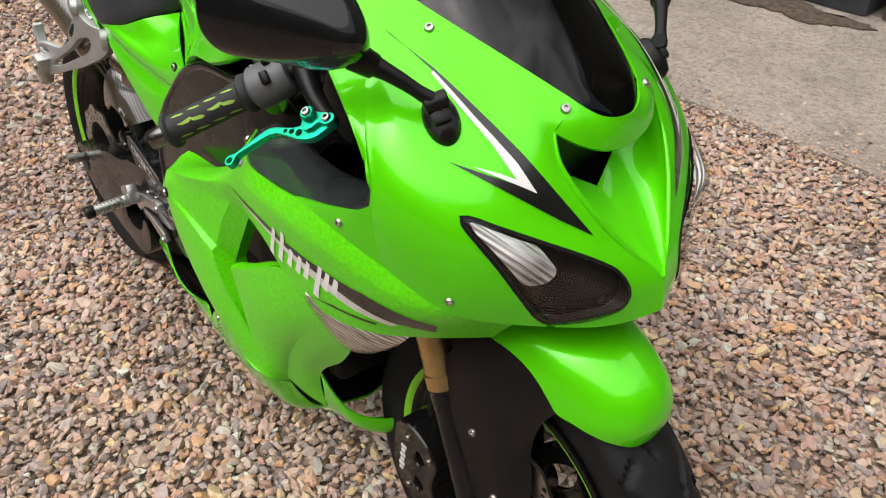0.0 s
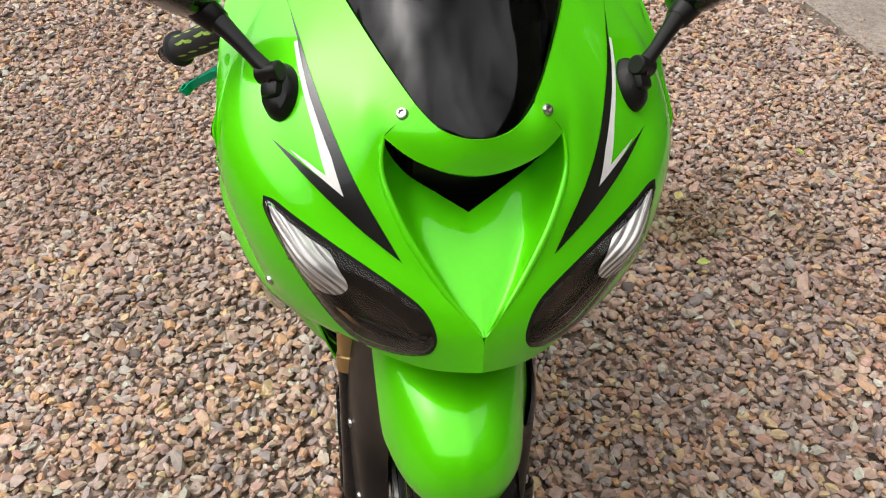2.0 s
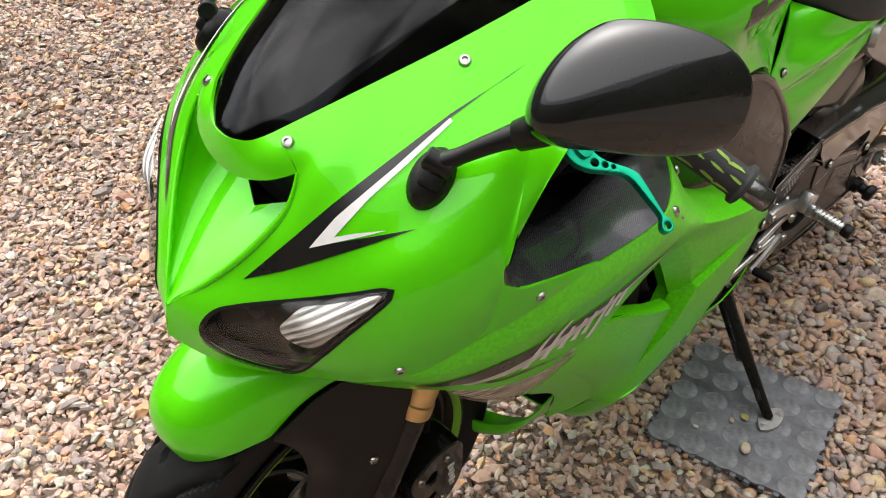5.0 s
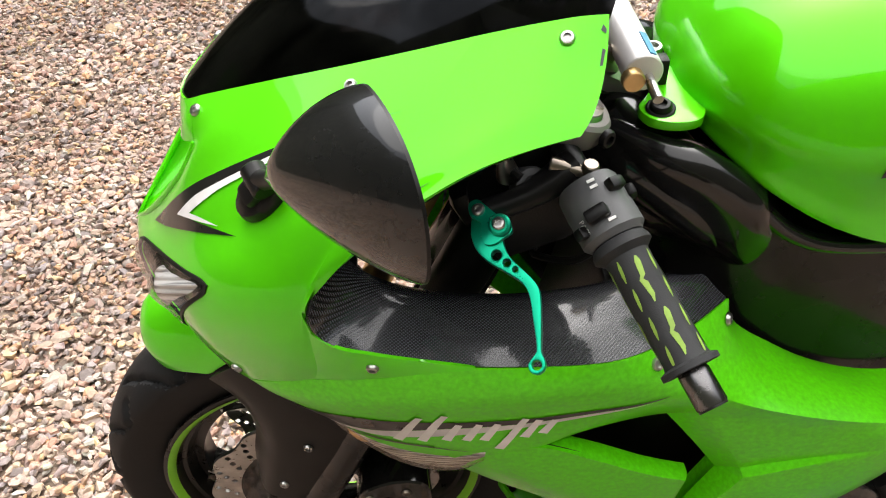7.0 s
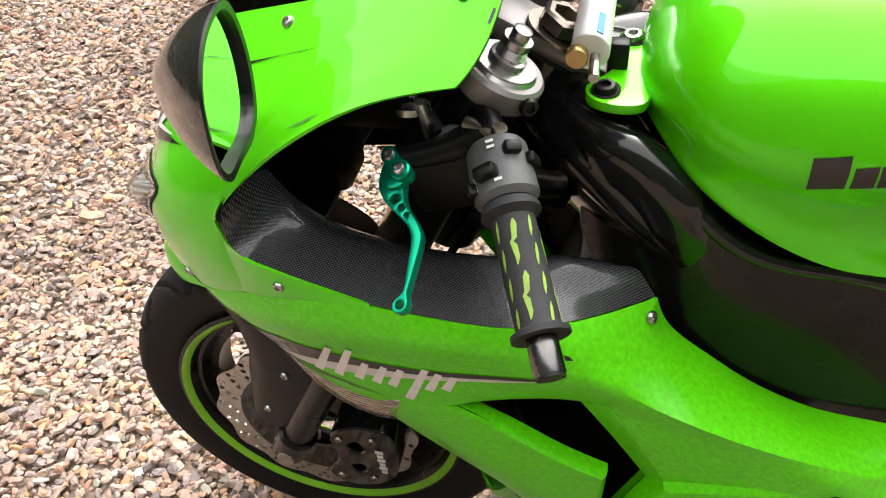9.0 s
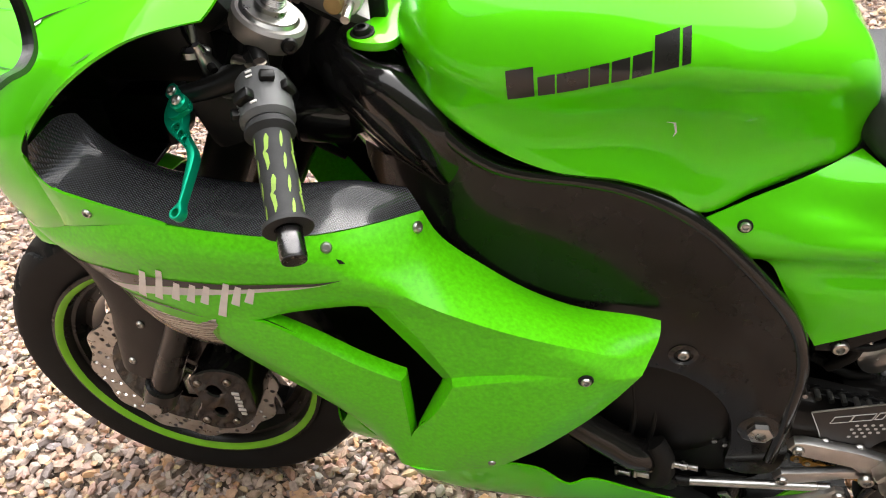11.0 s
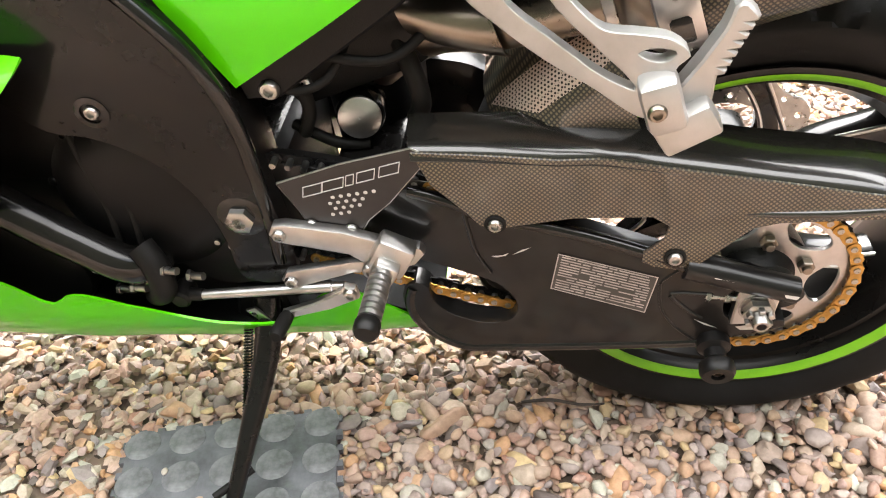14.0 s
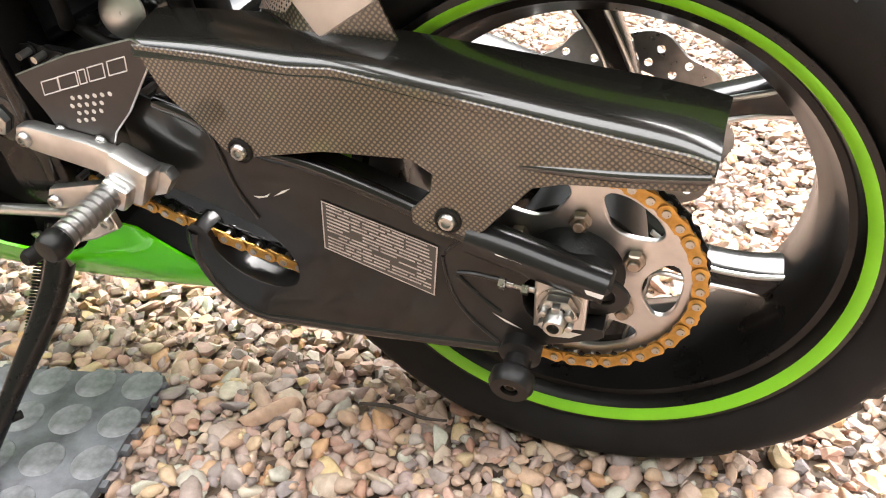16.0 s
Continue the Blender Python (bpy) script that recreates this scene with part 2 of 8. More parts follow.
def concrete_material():
    m, nt, b = shader("weathered_concrete")
    co = coords(nt)
    n1 = node(nt, "ShaderNodeTexNoise", Scale=2.2, Detail=12.0, Roughness=0.72)
    n2 = node(nt, "ShaderNodeTexNoise", Scale=48.0, Detail=10.0, Roughness=0.85)
    vo = node(nt, "ShaderNodeTexVoronoi", Scale=95.0)
    for n in (n1, n2, vo):
        nt.links.new(co, n.inputs["Vector"])
    def times(a, c):
        mx = nt.nodes.new("ShaderNodeMix")
        mx.data_type, mx.blend_type = "RGBA", "MULTIPLY"
        mx.inputs["Factor"].default_value = 1.0
        nt.links.new(a, mx.inputs[6]), nt.links.new(c, mx.inputs[7])
        return mx.outputs[2]
    tone = ramp(nt, n1.outputs["Fac"], [(0.30, (0.13, 0.108, 0.09)), (0.42, (0.235, 0.198, 0.168)), (0.6, (0.30, 0.255, 0.22)), (0.75, (0.37, 0.32, 0.28))])
    grit = ramp(nt, n2.outputs["Fac"], [(0.34, (0.35, 0.34, 0.33)), (0.5, (1.0, 1.0, 1.0)), (0.68, (1.5, 1.46, 1.4))])
    pits = ramp(nt, vo.outputs["Distance"], [(0.08, (0.6, 0.58, 0.56)), (0.3, (1.05, 1.05, 1.05))])
    nt.links.new(times(times(tone, grit), pits), b.inputs["Base Color"])
    b.inputs["Roughness"].default_value = 0.92
    bp = node(nt, "ShaderNodeBump", Strength=0.8, Distance=0.004)
    nt.links.new(n2.outputs["Fac"], bp.inputs["Height"])
    nt.links.new(bp.outputs[0], b.inputs["Normal"])
    return m


CONCRETE = concrete_material()
ARMBLACK = stuff("glossy_black_swingarm", (0.009, 0.0086, 0.0084), rough=0.34, vary=0.4, scale=14, bump=0.04, fine=700, spec=0.2, coat=0.5, gloss=0.09)

# ---- modelling helpers ----
from mathutils.bvhtree import BVHTree


def curve_through(points, n):
    """n points at even steps along a smooth curve through the given points."""
    p = np.array(points, float)
    if len(p) == 2:
        return p[0] + np.linspace(0, 1, n)[:, None] * (p[1] - p[0])
    d = np.linalg.norm(np.diff(p, axis=0), axis=1) ** 0.7 + 1e-9
    t = np.concatenate([[0], np.cumsum(d)])
    m = np.zeros_like(p)
    s = np.diff(p, axis=0) / d[:, None]
    m[1:-1] = (s[:-1] * d[1:, None] + s[1:] * d[:-1, None]) / (d[:-1] + d[1:])[:, None]
    m[0], m[-1] = s[0] * 1.5 - m[1] * 0.5, s[-1] * 1.5 - m[-2] * 0.5
    def at(x):
        i = np.clip(np.searchsorted(t, x) - 1, 0, len(d) - 1)
        u, h = ((x - t[i]) / d[i])[:, None], d[i][:, None]
        return ((2 * u**3 - 3 * u**2 + 1) * p[i] + (u**3 - 2 * u**2 + u) * h * m[i] + (3 * u**2 - 2 * u**3) * p[i + 1] + (u**3 - u**2) * h * m[i + 1])
    fine = at(np.linspace(0, t[-1], 200))
    run = np.concatenate([[0], np.cumsum(np.linalg.norm(np.diff(fine, axis=0), axis=1))])
    want = np.linspace(0, run[-1], n)
    return np.stack([np.interp(want, run, fine[:, k]) for k in range(3)], 1)


def loft(rails, nu, nv, even=True):
    """A grid of nv x nu points over smooth rails."""
    lines = [curve_through(r, nu) for r in rails]
    return np.stack([curve_through([l[i] for l in lines], nv) for i in range(nu)], 1)


def flip(points):
    return [(x, -y, z) for x, y, z in points]


def add_grid(bm, g, weld=False):
    nv, nu = g.shape[:2]
    vs = [[bm.verts.new(g[j, i]) for i in range(nu)] for j in range(nv)]
    for j in range(nv - 1):
        for i in range(nu - 1):
            try:
                bm.faces.new((vs[j][i], vs[j][i + 1], vs[j + 1][i + 1], vs[j + 1][i]))
            except ValueError:
                pass
    return vs


def tidy(bm, weld=0.0004):
    bmesh.ops.remove_doubles(bm, verts=bm.verts[:], dist=weld)
    bmesh.ops.dissolve_degenerate(bm, edges=bm.edges[:], dist=1e-5)
    bmesh.ops.recalc_face_normals(bm, faces=bm.faces[:])


def face_out(bm, outward):
    """Turns a sheet's faces so that most look along outward(centre)."""
    s = sum(f.normal.dot(Vector(outward(f.calc_center_median()))) * f.calc_area() for f in bm.faces)
    if s < 0:
        bmesh.ops.reverse_faces(bm, faces=bm.faces[:])



def thicken(bm, depth):
    """Gives a sheet a back side at depth behind its faces, and a rim."""
    bm.normal_update()
    sheet_faces = bm.faces[:]
    rim = [e for e in bm.edges if len(e.link_faces) == 1]
    back = {v: bm.verts.new(v.co - v.normal * depth) for v in bm.verts[:]}
    for f in sheet_faces:
        try:
            bm.faces.new([back[v] for v in reversed(f.verts)])
        except ValueError:
            pass
    for e in rim:
        loop = e.link_loops[0]
        a, b = loop.vert, loop.link_loop_next.vert
        try:
            bm.faces.new((b, a, back[a], back[b]))
        except ValueError:
            pass
    return bm


def mirrored(bm):
    b = bm.copy()
    for v in b.verts:
        v.co.y = -v.co.y
    bmesh.ops.reverse_faces(b, faces=b.faces[:])
    return b


def part(name, bm, material, parent=None, label="", smooth=40):
    """Links a bmesh as one mesh object under a thing or a part."""
    me = bpy.data.meshes.new(name)
    bm.normal_update()
    if smooth:
        for f in bm.faces:
            f.smooth = True
        for e in bm.edges:
            if len(e.link_faces) == 2 and e.calc_face_angle(0) > radians(smooth):
                e.smooth = False
    bm.to_mesh(me)
    bm.free()
    me.materials.append(material)
    ob = new(name, me)
    ob.parent = parent
    if label:
        tagged(ob, label)
    return ob


def share(ob, parent, m=None):
    """Another object on the same mesh."""
    o = new(ob.name.split(".")[0], ob.data)
    o.parent = parent
    if m is not None:
        o.matrix_local = m
    if "label" in ob:
        o["label"] = ob["label"]
    return o


def basis(axis):
    """A turn that takes z to the given axis."""
    return Vector(axis).to_track_quat("Z", "Y").to_matrix().to_4x4()


def rod(bm, a, b, r0, r1=None, seg=16, bevel=0.0):
    """A round bar from a to b, with softened ends."""
    a, b = Vector(a), Vector(b)
    r1 = r0 if r1 is None else r1
    l = (b - a).length
    prof = [(0, 0), (r0 - bevel, 0), (r0, bevel), (r1, l - bevel), (r1 - bevel, l), (0, l)] if bevel else [(0, 0), (r0, 0), (r1, l), (0, l)]
    turned(bm, prof, Matrix.Translation(a) @ basis(b - a), seg)
    return bm


def turned(bm, profile, m, seg=48, arc=1.0):
    """A turned body: (radius, height) pairs spun round z, then placed by m."""
    rings = []
    for r, h in profile:
        if r < 1e-6:
            rings.append([bm.verts.new(m @ Vector((0, 0, h)))] * seg)
        else:
            rings.append([bm.verts.new(m @ Vector((r * math.cos(2 * math.pi * i / seg), r * math.sin(2 * math.pi * i / seg), h))) for i in range(seg)])
    for p, q in zip(rings, rings[1:]):
        for i in range(seg):
            k = (i + 1) % seg
            vs = []
            for v in (p[i], p[k], q[k], q[i]):
                if v not in vs:
                    vs.append(v)
            if len(vs) > 2:
                bm.faces.new(vs)
    return bm


def tube(bm, points, radius, n=24, seg=12, caps=True):
    """A round bar or hose along a smooth curve; radius may be a list along it."""
    c = curve_through(points, n)
    rr = np.interp(np.linspace(0, 1, n), np.linspace(0, 1, len(radius)), radius) if isinstance(radius, (list, tuple)) else [radius] * n
    side, rings = None, []
    for i in range(n):
        t = Vector(c[min(i + 1, n - 1)] - c[max(i - 1, 0)]).normalized()
        side = (Vector((0.13, 0.31, 1.0)) if side is None else side)
        side = (side - t * side.dot(t)).normalized()
        up = t.cross(side)
        rings.append([bm.verts.new(Vector(c[i]) + (side * math.cos(a) + up * math.sin(a)) * rr[i]) for a in [2 * math.pi * k / seg for k in range(seg)]])
    for p, q in zip(rings, rings[1:]):
        for i in range(seg):
            k = (i + 1) % seg
            bm.faces.new((p[i], p[k], q[k], q[i]))
    if caps:
        bm.faces.new(rings[0][::-1]), bm.faces.new(rings[-1])
    return bm


def slab(outline, y0, y1, holes=(), bevel=0.0015, lean=None, seg=1):
    """A plate: an outline in x and z, with holes, between two y; lean(x, z) shifts y."""
    bm = bmesh.new()
    for loop in (outline, *holes):
        vs = [bm.verts.new((x, y1, z)) for x, z in loop]
        for i in range(len(vs)):
            bm.edges.new((vs[i], vs[(i + 1) % len(vs)]))
    bmesh.ops.triangle_fill(bm, use_beauty=True, use_dissolve=False, edges=bm.edges[:])
    bm.normal_update()
    if sum(f.normal.y * f.calc_area() for f in bm.faces) * (y1 - y0) < 0:
        bmesh.ops.reverse_faces(bm, faces=bm.faces[:])
    geo = bmesh.ops.extrude_face_region(bm, geom=bm.faces[:])
    for v in geo["geom"]:
        if isinstance(v, bmesh.types.BMVert):
            v.co.y = y0
    # the extruded cap is the far side
    bmesh.ops.recalc_face_normals(bm, faces=bm.faces[:])
    if bevel:
        bm.normal_update()
        sharp = [e for e in bm.edges if len(e.link_faces) == 2 and e.calc_face_angle(0) > 0.9 and abs(e.verts[0].co.y - e.verts[1].co.y) < 1e-6]
        bmesh.ops.bevel(bm, geom=sharp, offset=bevel, segments=seg, affect="EDGES", profile=0.6, clamp_overlap=True)
    if lean:
        for v in bm.verts:
            v.co.y += lean(v.co.x, v.co.z)
    return bm


def round_outline(points, n=60):
    """A closed smooth outline through 2D points."""
    p = [(x, 0, z) for x, z in points]
    c = curve_through(p[-2:] + p + p[:2], 400)
    # keep the stretch from the first point round to it again
    d0 = [np.linalg.norm(c[i] - np.array(p[0])) for i in range(400)]
    i0 = int(np.argmin(d0[:200]))
    i1 = 200 + int(np.argmin(d0[200:]))
    k = np.linspace(i0, i1, n, endpoint=False).astype(int)
    return [(c[i][0], c[i][2]) for i in k]


def ring(cx, cz, r, n=24):
    return [(cx + r * math.cos(2 * math.pi * i / n), cz + r * math.sin(2 * math.pi * i / n)) for i in range(n)]


def box(bm, c, size, m=None, bevel=0.0):
    b = bmesh.new()
    bmesh.ops.create_cube(b, size=1.0)
    for v in b.verts:
        v.co = Vector((v.co.x * size[0], v.co.y * size[1], v.co.z * size[2]))
    if bevel:
        bmesh.ops.bevel(b, geom=b.edges[:], offset=bevel, segments=2, affect="EDGES", profile=0.5)
    tr = Matrix.Translation(c) @ (m or Matrix())
    put = [bm.verts.new(tr @ v.co) for v in b.verts]
    for f in b.faces:
        bm.faces.new([put[v.index] for v in f.verts])
    b.free()
    return bm


def inside(poly, x, y):
    hit = False
    for (x0, y0), (x1, y1) in zip(poly, poly[1:] + poly[:1]):
        if (y0 > y) != (y1 > y) and x < (x1 - x0) * (y - y0) / (y1 - y0) + x0:
            hit = not hit
    return hit


def foil(outline, look_from, tree, lift=0.0010, grain=0.012, holes=()):
    """A thin sticker: an outline of 3D points laid onto a surface along the direction look_from."""
    n = Vector(look_from).normalized()
    turn = basis(n)
    back = turn.inverted()
    bm = bmesh.new()
    for loop in (outline, *holes):
        vs = [bm.verts.new((*(back @ Vector(p)).xy, 0)) for p in loop]
        for i in range(len(vs)):
            bm.edges.new((vs[i], vs[(i + 1) % len(vs)]))
    bmesh.ops.triangle_fill(bm, use_beauty=True, use_dissolve=False, edges=bm.edges[:])
    for _ in range(5):
        long = [e for e in bm.edges if e.calc_length() > grain]
        if not long:
            break
        bmesh.ops.subdivide_edges(bm, edges=long, cuts=1)
        bmesh.ops.triangulate(bm, faces=[f for f in bm.faces if len(f.verts) > 3])
    depth = sum((back @ Vector(p)).z for p in outline) / len(outline)
    for v in bm.verts:
        o = turn @ Vector((v.co.x, v.co.y, depth + 0.12))
        hit, normal, _, _ = tree.ray_cast(o, -n, 0.35)
        if hit is None:
            near, normal, _, _ = tree.find_nearest(turn @ Vector((v.co.x, v.co.y, depth)))
            hit = near
        if normal.dot(n) < 0:
            normal = -normal
        v.co = hit + normal * lift
    bm.normal_update()
    if sum(f.normal.dot(n) * f.calc_area() for f in bm.faces) < 0:
        bmesh.ops.reverse_faces(bm, faces=bm.faces[:])
    return bm


def bolt_mesh(r=0.006):
    bm = bmesh.new()
    turned(bm, [(r, 0), (r, r * 0.25), (r * 0.8, r * 0.55), (r * 0.5, r * 0.6), (r * 0.48, r * 0.2), (0, r * 0.2)], Matrix(), 18)
    return bm


def set_bolt(parent, at, out, r=0.006, material=None, washer=0.0, label="", name="bolt"):
    """A socket screw, on a black washer where a washer radius is given."""
    m = Matrix.Translation(at) @ basis(out)
    if washer:
        bm = bmesh.new()
        turned(bm, [(washer - 0.0012, 0.0), (washer, 0.0004), (washer, 0.0022), (washer - 0.0012, 0.0030), (r * 0.9, 0.0026)], m, 24)
        part("washer", bm, RUBBER, parent, "black rubber washer")
        m = m @ Matrix.Translation((0, 0, 0.0022))
    return part(name, transform(bolt_mesh(r), m), material or STEEL, parent, label)


def transform(bm, m):
    bmesh.ops.transform(bm, matrix=m, verts=bm.verts[:])
    return bm


def hexnut(bm, at, axis, r, h, bore=0.5):
    m = Matrix.Translation(at) @ basis(axis)
    turned(bm, [(r * 0.85, 0), (r, h * 0.15), (r, h * 0.85), (r * 0.85, h), (r * bore, h), (r * bore, h * 0.4), (0, h * 0.4)], m, 6)
    return bm

# ---- ground: gravel yard, concrete apron along one side ----
def sheet(name, x0, x1, y0, y1, z, material, label, category, nx=2, ny=2, rough=0.0, thick=0.0):
    bm = bmesh.new()
    xs, ys = np.linspace(x0, x1, nx), np.linspace(y0, y1, ny)
    g = np.array([[(x, y, z + rough * noise.fractal(Vector((x * 3, y * 3, 0)), 0.8, 2.0, 4)) for x in xs] for y in ys])
    add_grid(bm, g)
    if thick:
        face_out(bm, lambda c: (0, 0, 1))
        thicken(bm, thick)
    ob = part(name, bm, material)
    return tagged(ob, label, category, kind="structure")


sheet("ground", -400, 400, -400, 400, -0.016, SOIL, "dark damp soil bed under the gravel", "ground")
sheet("pavement", -9, 9, 1.74, 9.0, 0.012, CONCRETE, "weathered pale concrete apron beside the gravel", "pavement", 90, 40, 0.006, 0.05)


def gravel():
    """Loose stones lying on the soil, all in one mesh."""
    def stone(sub):
        b = bmesh.new()
        if sub > 0:
            bmesh.ops.create_icosphere(b, subdivisions=sub, radius=1.0)
        else:
            bmesh.ops.create_uvsphere(b, u_segments=6 + sub, v_segments=4 + sub, radius=1.0)
            bmesh.ops.triangulate(b, faces=b.faces[:])
        v = np.array([x.co for x in b.verts])
        f = np.array([[x.index for x in fa.verts] for fa in b.faces])
        b.free()
        return v, f
    rng = np.random.default_rng(7)
    kinds = []
    for sub in (2, 1, 0, -1):
        v, f = stone(sub)
        shapes = []
        for k in range(18):
            w = v.copy()
            for _ in range(9):
                n = rng.normal(size=3)
                n /= np.linalg.norm(n)
                cut = rng.uniform(0.42, 0.74)
                d = w @ n - cut
                w -= np.where(d > 0, d * 0.96, 0)[:, None] * n
            w += 0.03 * np.sin(w[:, [1, 2, 0]] * rng.uniform(2, 4) + rng.uniform(0, 6, 3))
            shapes.append(w)
        kinds.append((shapes, f))
    verts, faces, rounded, base = [], [], [], 0
    def scatter(x0, x1, y0, y1, step, kind, keep, big, lift=0.0):
        nonlocal base
        shapes, f = kinds[kind]
        nx, ny = int((x1 - x0) / step), int((y1 - y0) / step)
        for i in range(nx):
            for j in range(ny):
                x = x0 + (i + rng.uniform(-0.2, 1.2)) * step
                y = y0 + (j + rng.uniform(-0.2, 1.2)) * step
                if not keep(x, y):
                    continue
                s = big * rng.lognormal(0, 0.28)
                a, t, u = rng.uniform(0, 6.283), rng.normal(0, 0.35), rng.normal(0, 0.35)
                w = shapes[rng.integers(18)] * (s * rng.uniform(0.85, 1.45), s * rng.uniform(0.65, 1.0), s * rng.uniform(0.40, 0.72))
                ct, st, cu, su, ca, sa = math.cos(t), math.sin(t), math.cos(u), math.sin(u), math.cos(a), math.sin(a)
                m = np.array([[ca, -sa, 0], [sa, ca, 0], [0, 0, 1]]) @ np.array([[ct, 0, st], [0, 1, 0], [-st, 0, ct]]) @ np.array([[1, 0, 0], [0, cu, -su], [0, su, cu]])
                w = w @ m.T
                low = w[f].mean(1)[:, 2] > -0.16 * s
                w += (x, y, rng.uniform(-0.012, 0.003) + lift)
                verts.append(w)
                faces.append(f[low] + base)
                rounded.append(np.full(int(low.sum()), kind < 2))
                base += len(w)
    def edge(x):
        return 1.74 + 0.05 * math.sin(x * 2.1) + 0.03 * math.sin(x * 5.3 + 1)
    blur = lambda v: v + rng.normal(0, 0.16)
    mid = lambda x, y: -0.8 < blur(x) < 2.4 and -1.7 < blur(y)
    on_mat = lambda x, y: abs((x - 0.606) * 0.975 + (y - 0.294) * 0.222) < 0.132 and abs(-(x - 0.606) * 0.222 + (y - 0.294) * 0.975) < 0.132
    fits = lambda x, y: y < edge(x) + abs(rng.normal(0, 0.04)) and not on_mat(x, y)
    bare = lambda x, y: ((x - 0.42) / 0.20) ** 2 + ((y - 0.53) / 0.13) ** 2 < rng.uniform(0.3, 1.2)
    near = lambda x, y: -0.45 < x < 0.78 and 0.06 < y < 0.76
    clear = lambda x, y: not on_mat(x, y) and not (bare(x, y) and rng.random() < 0.4)
    scatter(-0.45, 0.78, 0.06, 0.76, 0.0148, 0, lambda x, y: near(x, y) and clear(x, y), 0.0122)
    scatter(-0.45, 0.78, 0.06, 0.76, 0.0145, 1, lambda x, y: near(x, y) and not on_mat(x, y), 0.0098, -0.004)
    scatter(-1.2, 2.8, -2.1, 1.8, 0.0152, 2, lambda x, y: mid(x, y) and not near(x, y) and fits(x, y), 0.0114)
    scatter(-1.2, 2.8, -2.1, 1.8, 0.0190, 3, lambda x, y: mid(x, y) and not near(x, y) and fits(x, y), 0.0105, -0.008)
    seen = lambda x, y: -2.5 < blur(x) < 4.3 and -3.6 < blur(y) and x - y < 7.4 and blur(x + y) > -3.5
    scatter(-2.6, 4.3, -3.7, 2.0, 0.0232, 3, lambda x, y: seen(x, y) and not mid(x, y) and fits(x, y), 0.0158)
    scatter(-3.6, 5.2, -4.6, 2.0, 0.0420, 3, lambda x, y: not seen(x, y) and fits(x, y) and rng.random() < 8 * min(x + 3.6, 5.2 - x, y + 4.6) + 0.1, 0.0240)
    scatter(-1.5, 2.9, 1.70, 2.15, 0.012, 1, lambda x, y: rng.random() < 0.75 * math.exp(-max(0, y - edge(x)) / 0.07), 0.0065, 0.017)
    vs, fs = np.concatenate(verts), np.concatenate(faces)
    me = bpy.data.meshes.new("gravel")
    me.vertices.add(len(vs)), me.loops.add(fs.size), me.polygons.add(len(fs))
    me.vertices.foreach_set("co", vs.ravel().astype(np.float32))
    me.loops.foreach_set("vertex_index", fs.ravel().astype(np.int32))
    me.polygons.foreach_set("loop_start", np.arange(0, fs.size, 3, dtype=np.int32))
    me.polygons.foreach_set("use_smooth", np.concatenate(rounded))
    me.update(calc_edges=True)
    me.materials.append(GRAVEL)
    return tagged(new("gravel", me), "loose mixed brown and beige gravel over the yard", "gravel", kind="stuff")


gravel()

# plain walls added out of view, to close the yard and give dark reflections
for name, a, b, h in (("wall_north", (-7, 3.6), (7, 3.6), 4.4), ("wall_south", (-7, -8), (7, -8), 5.0), ("wall_east", (7, -8), (7, 9), 5.0), ("wall_west", (-7, -8), (-7, 9), 5.0)):
    bm = bmesh.new()
    c = ((a[0] + b[0]) / 2, (a[1] + b[1]) / 2, h / 2 - 0.05)
    box(bm, c, (abs(a[0] - b[0]) + 0.2, abs(a[1] - b[1]) + 0.2, h))
    tagged(part(name, bm, WALL, smooth=0), "unseen dark wall added to close the yard", "wall", kind="structure")

# ---- motorcycle: one thing, leaning on its side stand ----
LEAN_ANGLE = 6.303
bike = tagged(new("motorcycle"), "lime green sports motorcycle leaning on its side stand", "motorcycle")
bike.matrix_world = pose(0, 0, 0, -LEAN_ANGLE, 0, 0)
bike.empty_display_size = 0.2

# ---- upper cowl: brow over the intake, two flanks, intake channel ----
SCREEN_EDGE = [(1.406, 0, 0.895), (1.4050, 0.011, 0.8954), (1.398, 0.030, 0.899), (1.376, 0.053, 0.914), (1.31, 0.085, 0.942), (1.243, 0.110, 0.966), (1.15, 0.134, 0.995), (1.066, 0.146, 1.011)]
LIP = [(1.411, 0, 0.862), (1.4108, 0.011, 0.8625), (1.409, 0.030, 0.866), (1.400, 0.058, 0.875), (1.384, 0.080, 0.887)]
RIDGE = [(1.384, 0.080, 0.887), (1.398, 0.083, 0.862), (1.424, 0.070, 0.828), (1.458, 0.040, 0.785), (1.492, 0.002, 0.745)]
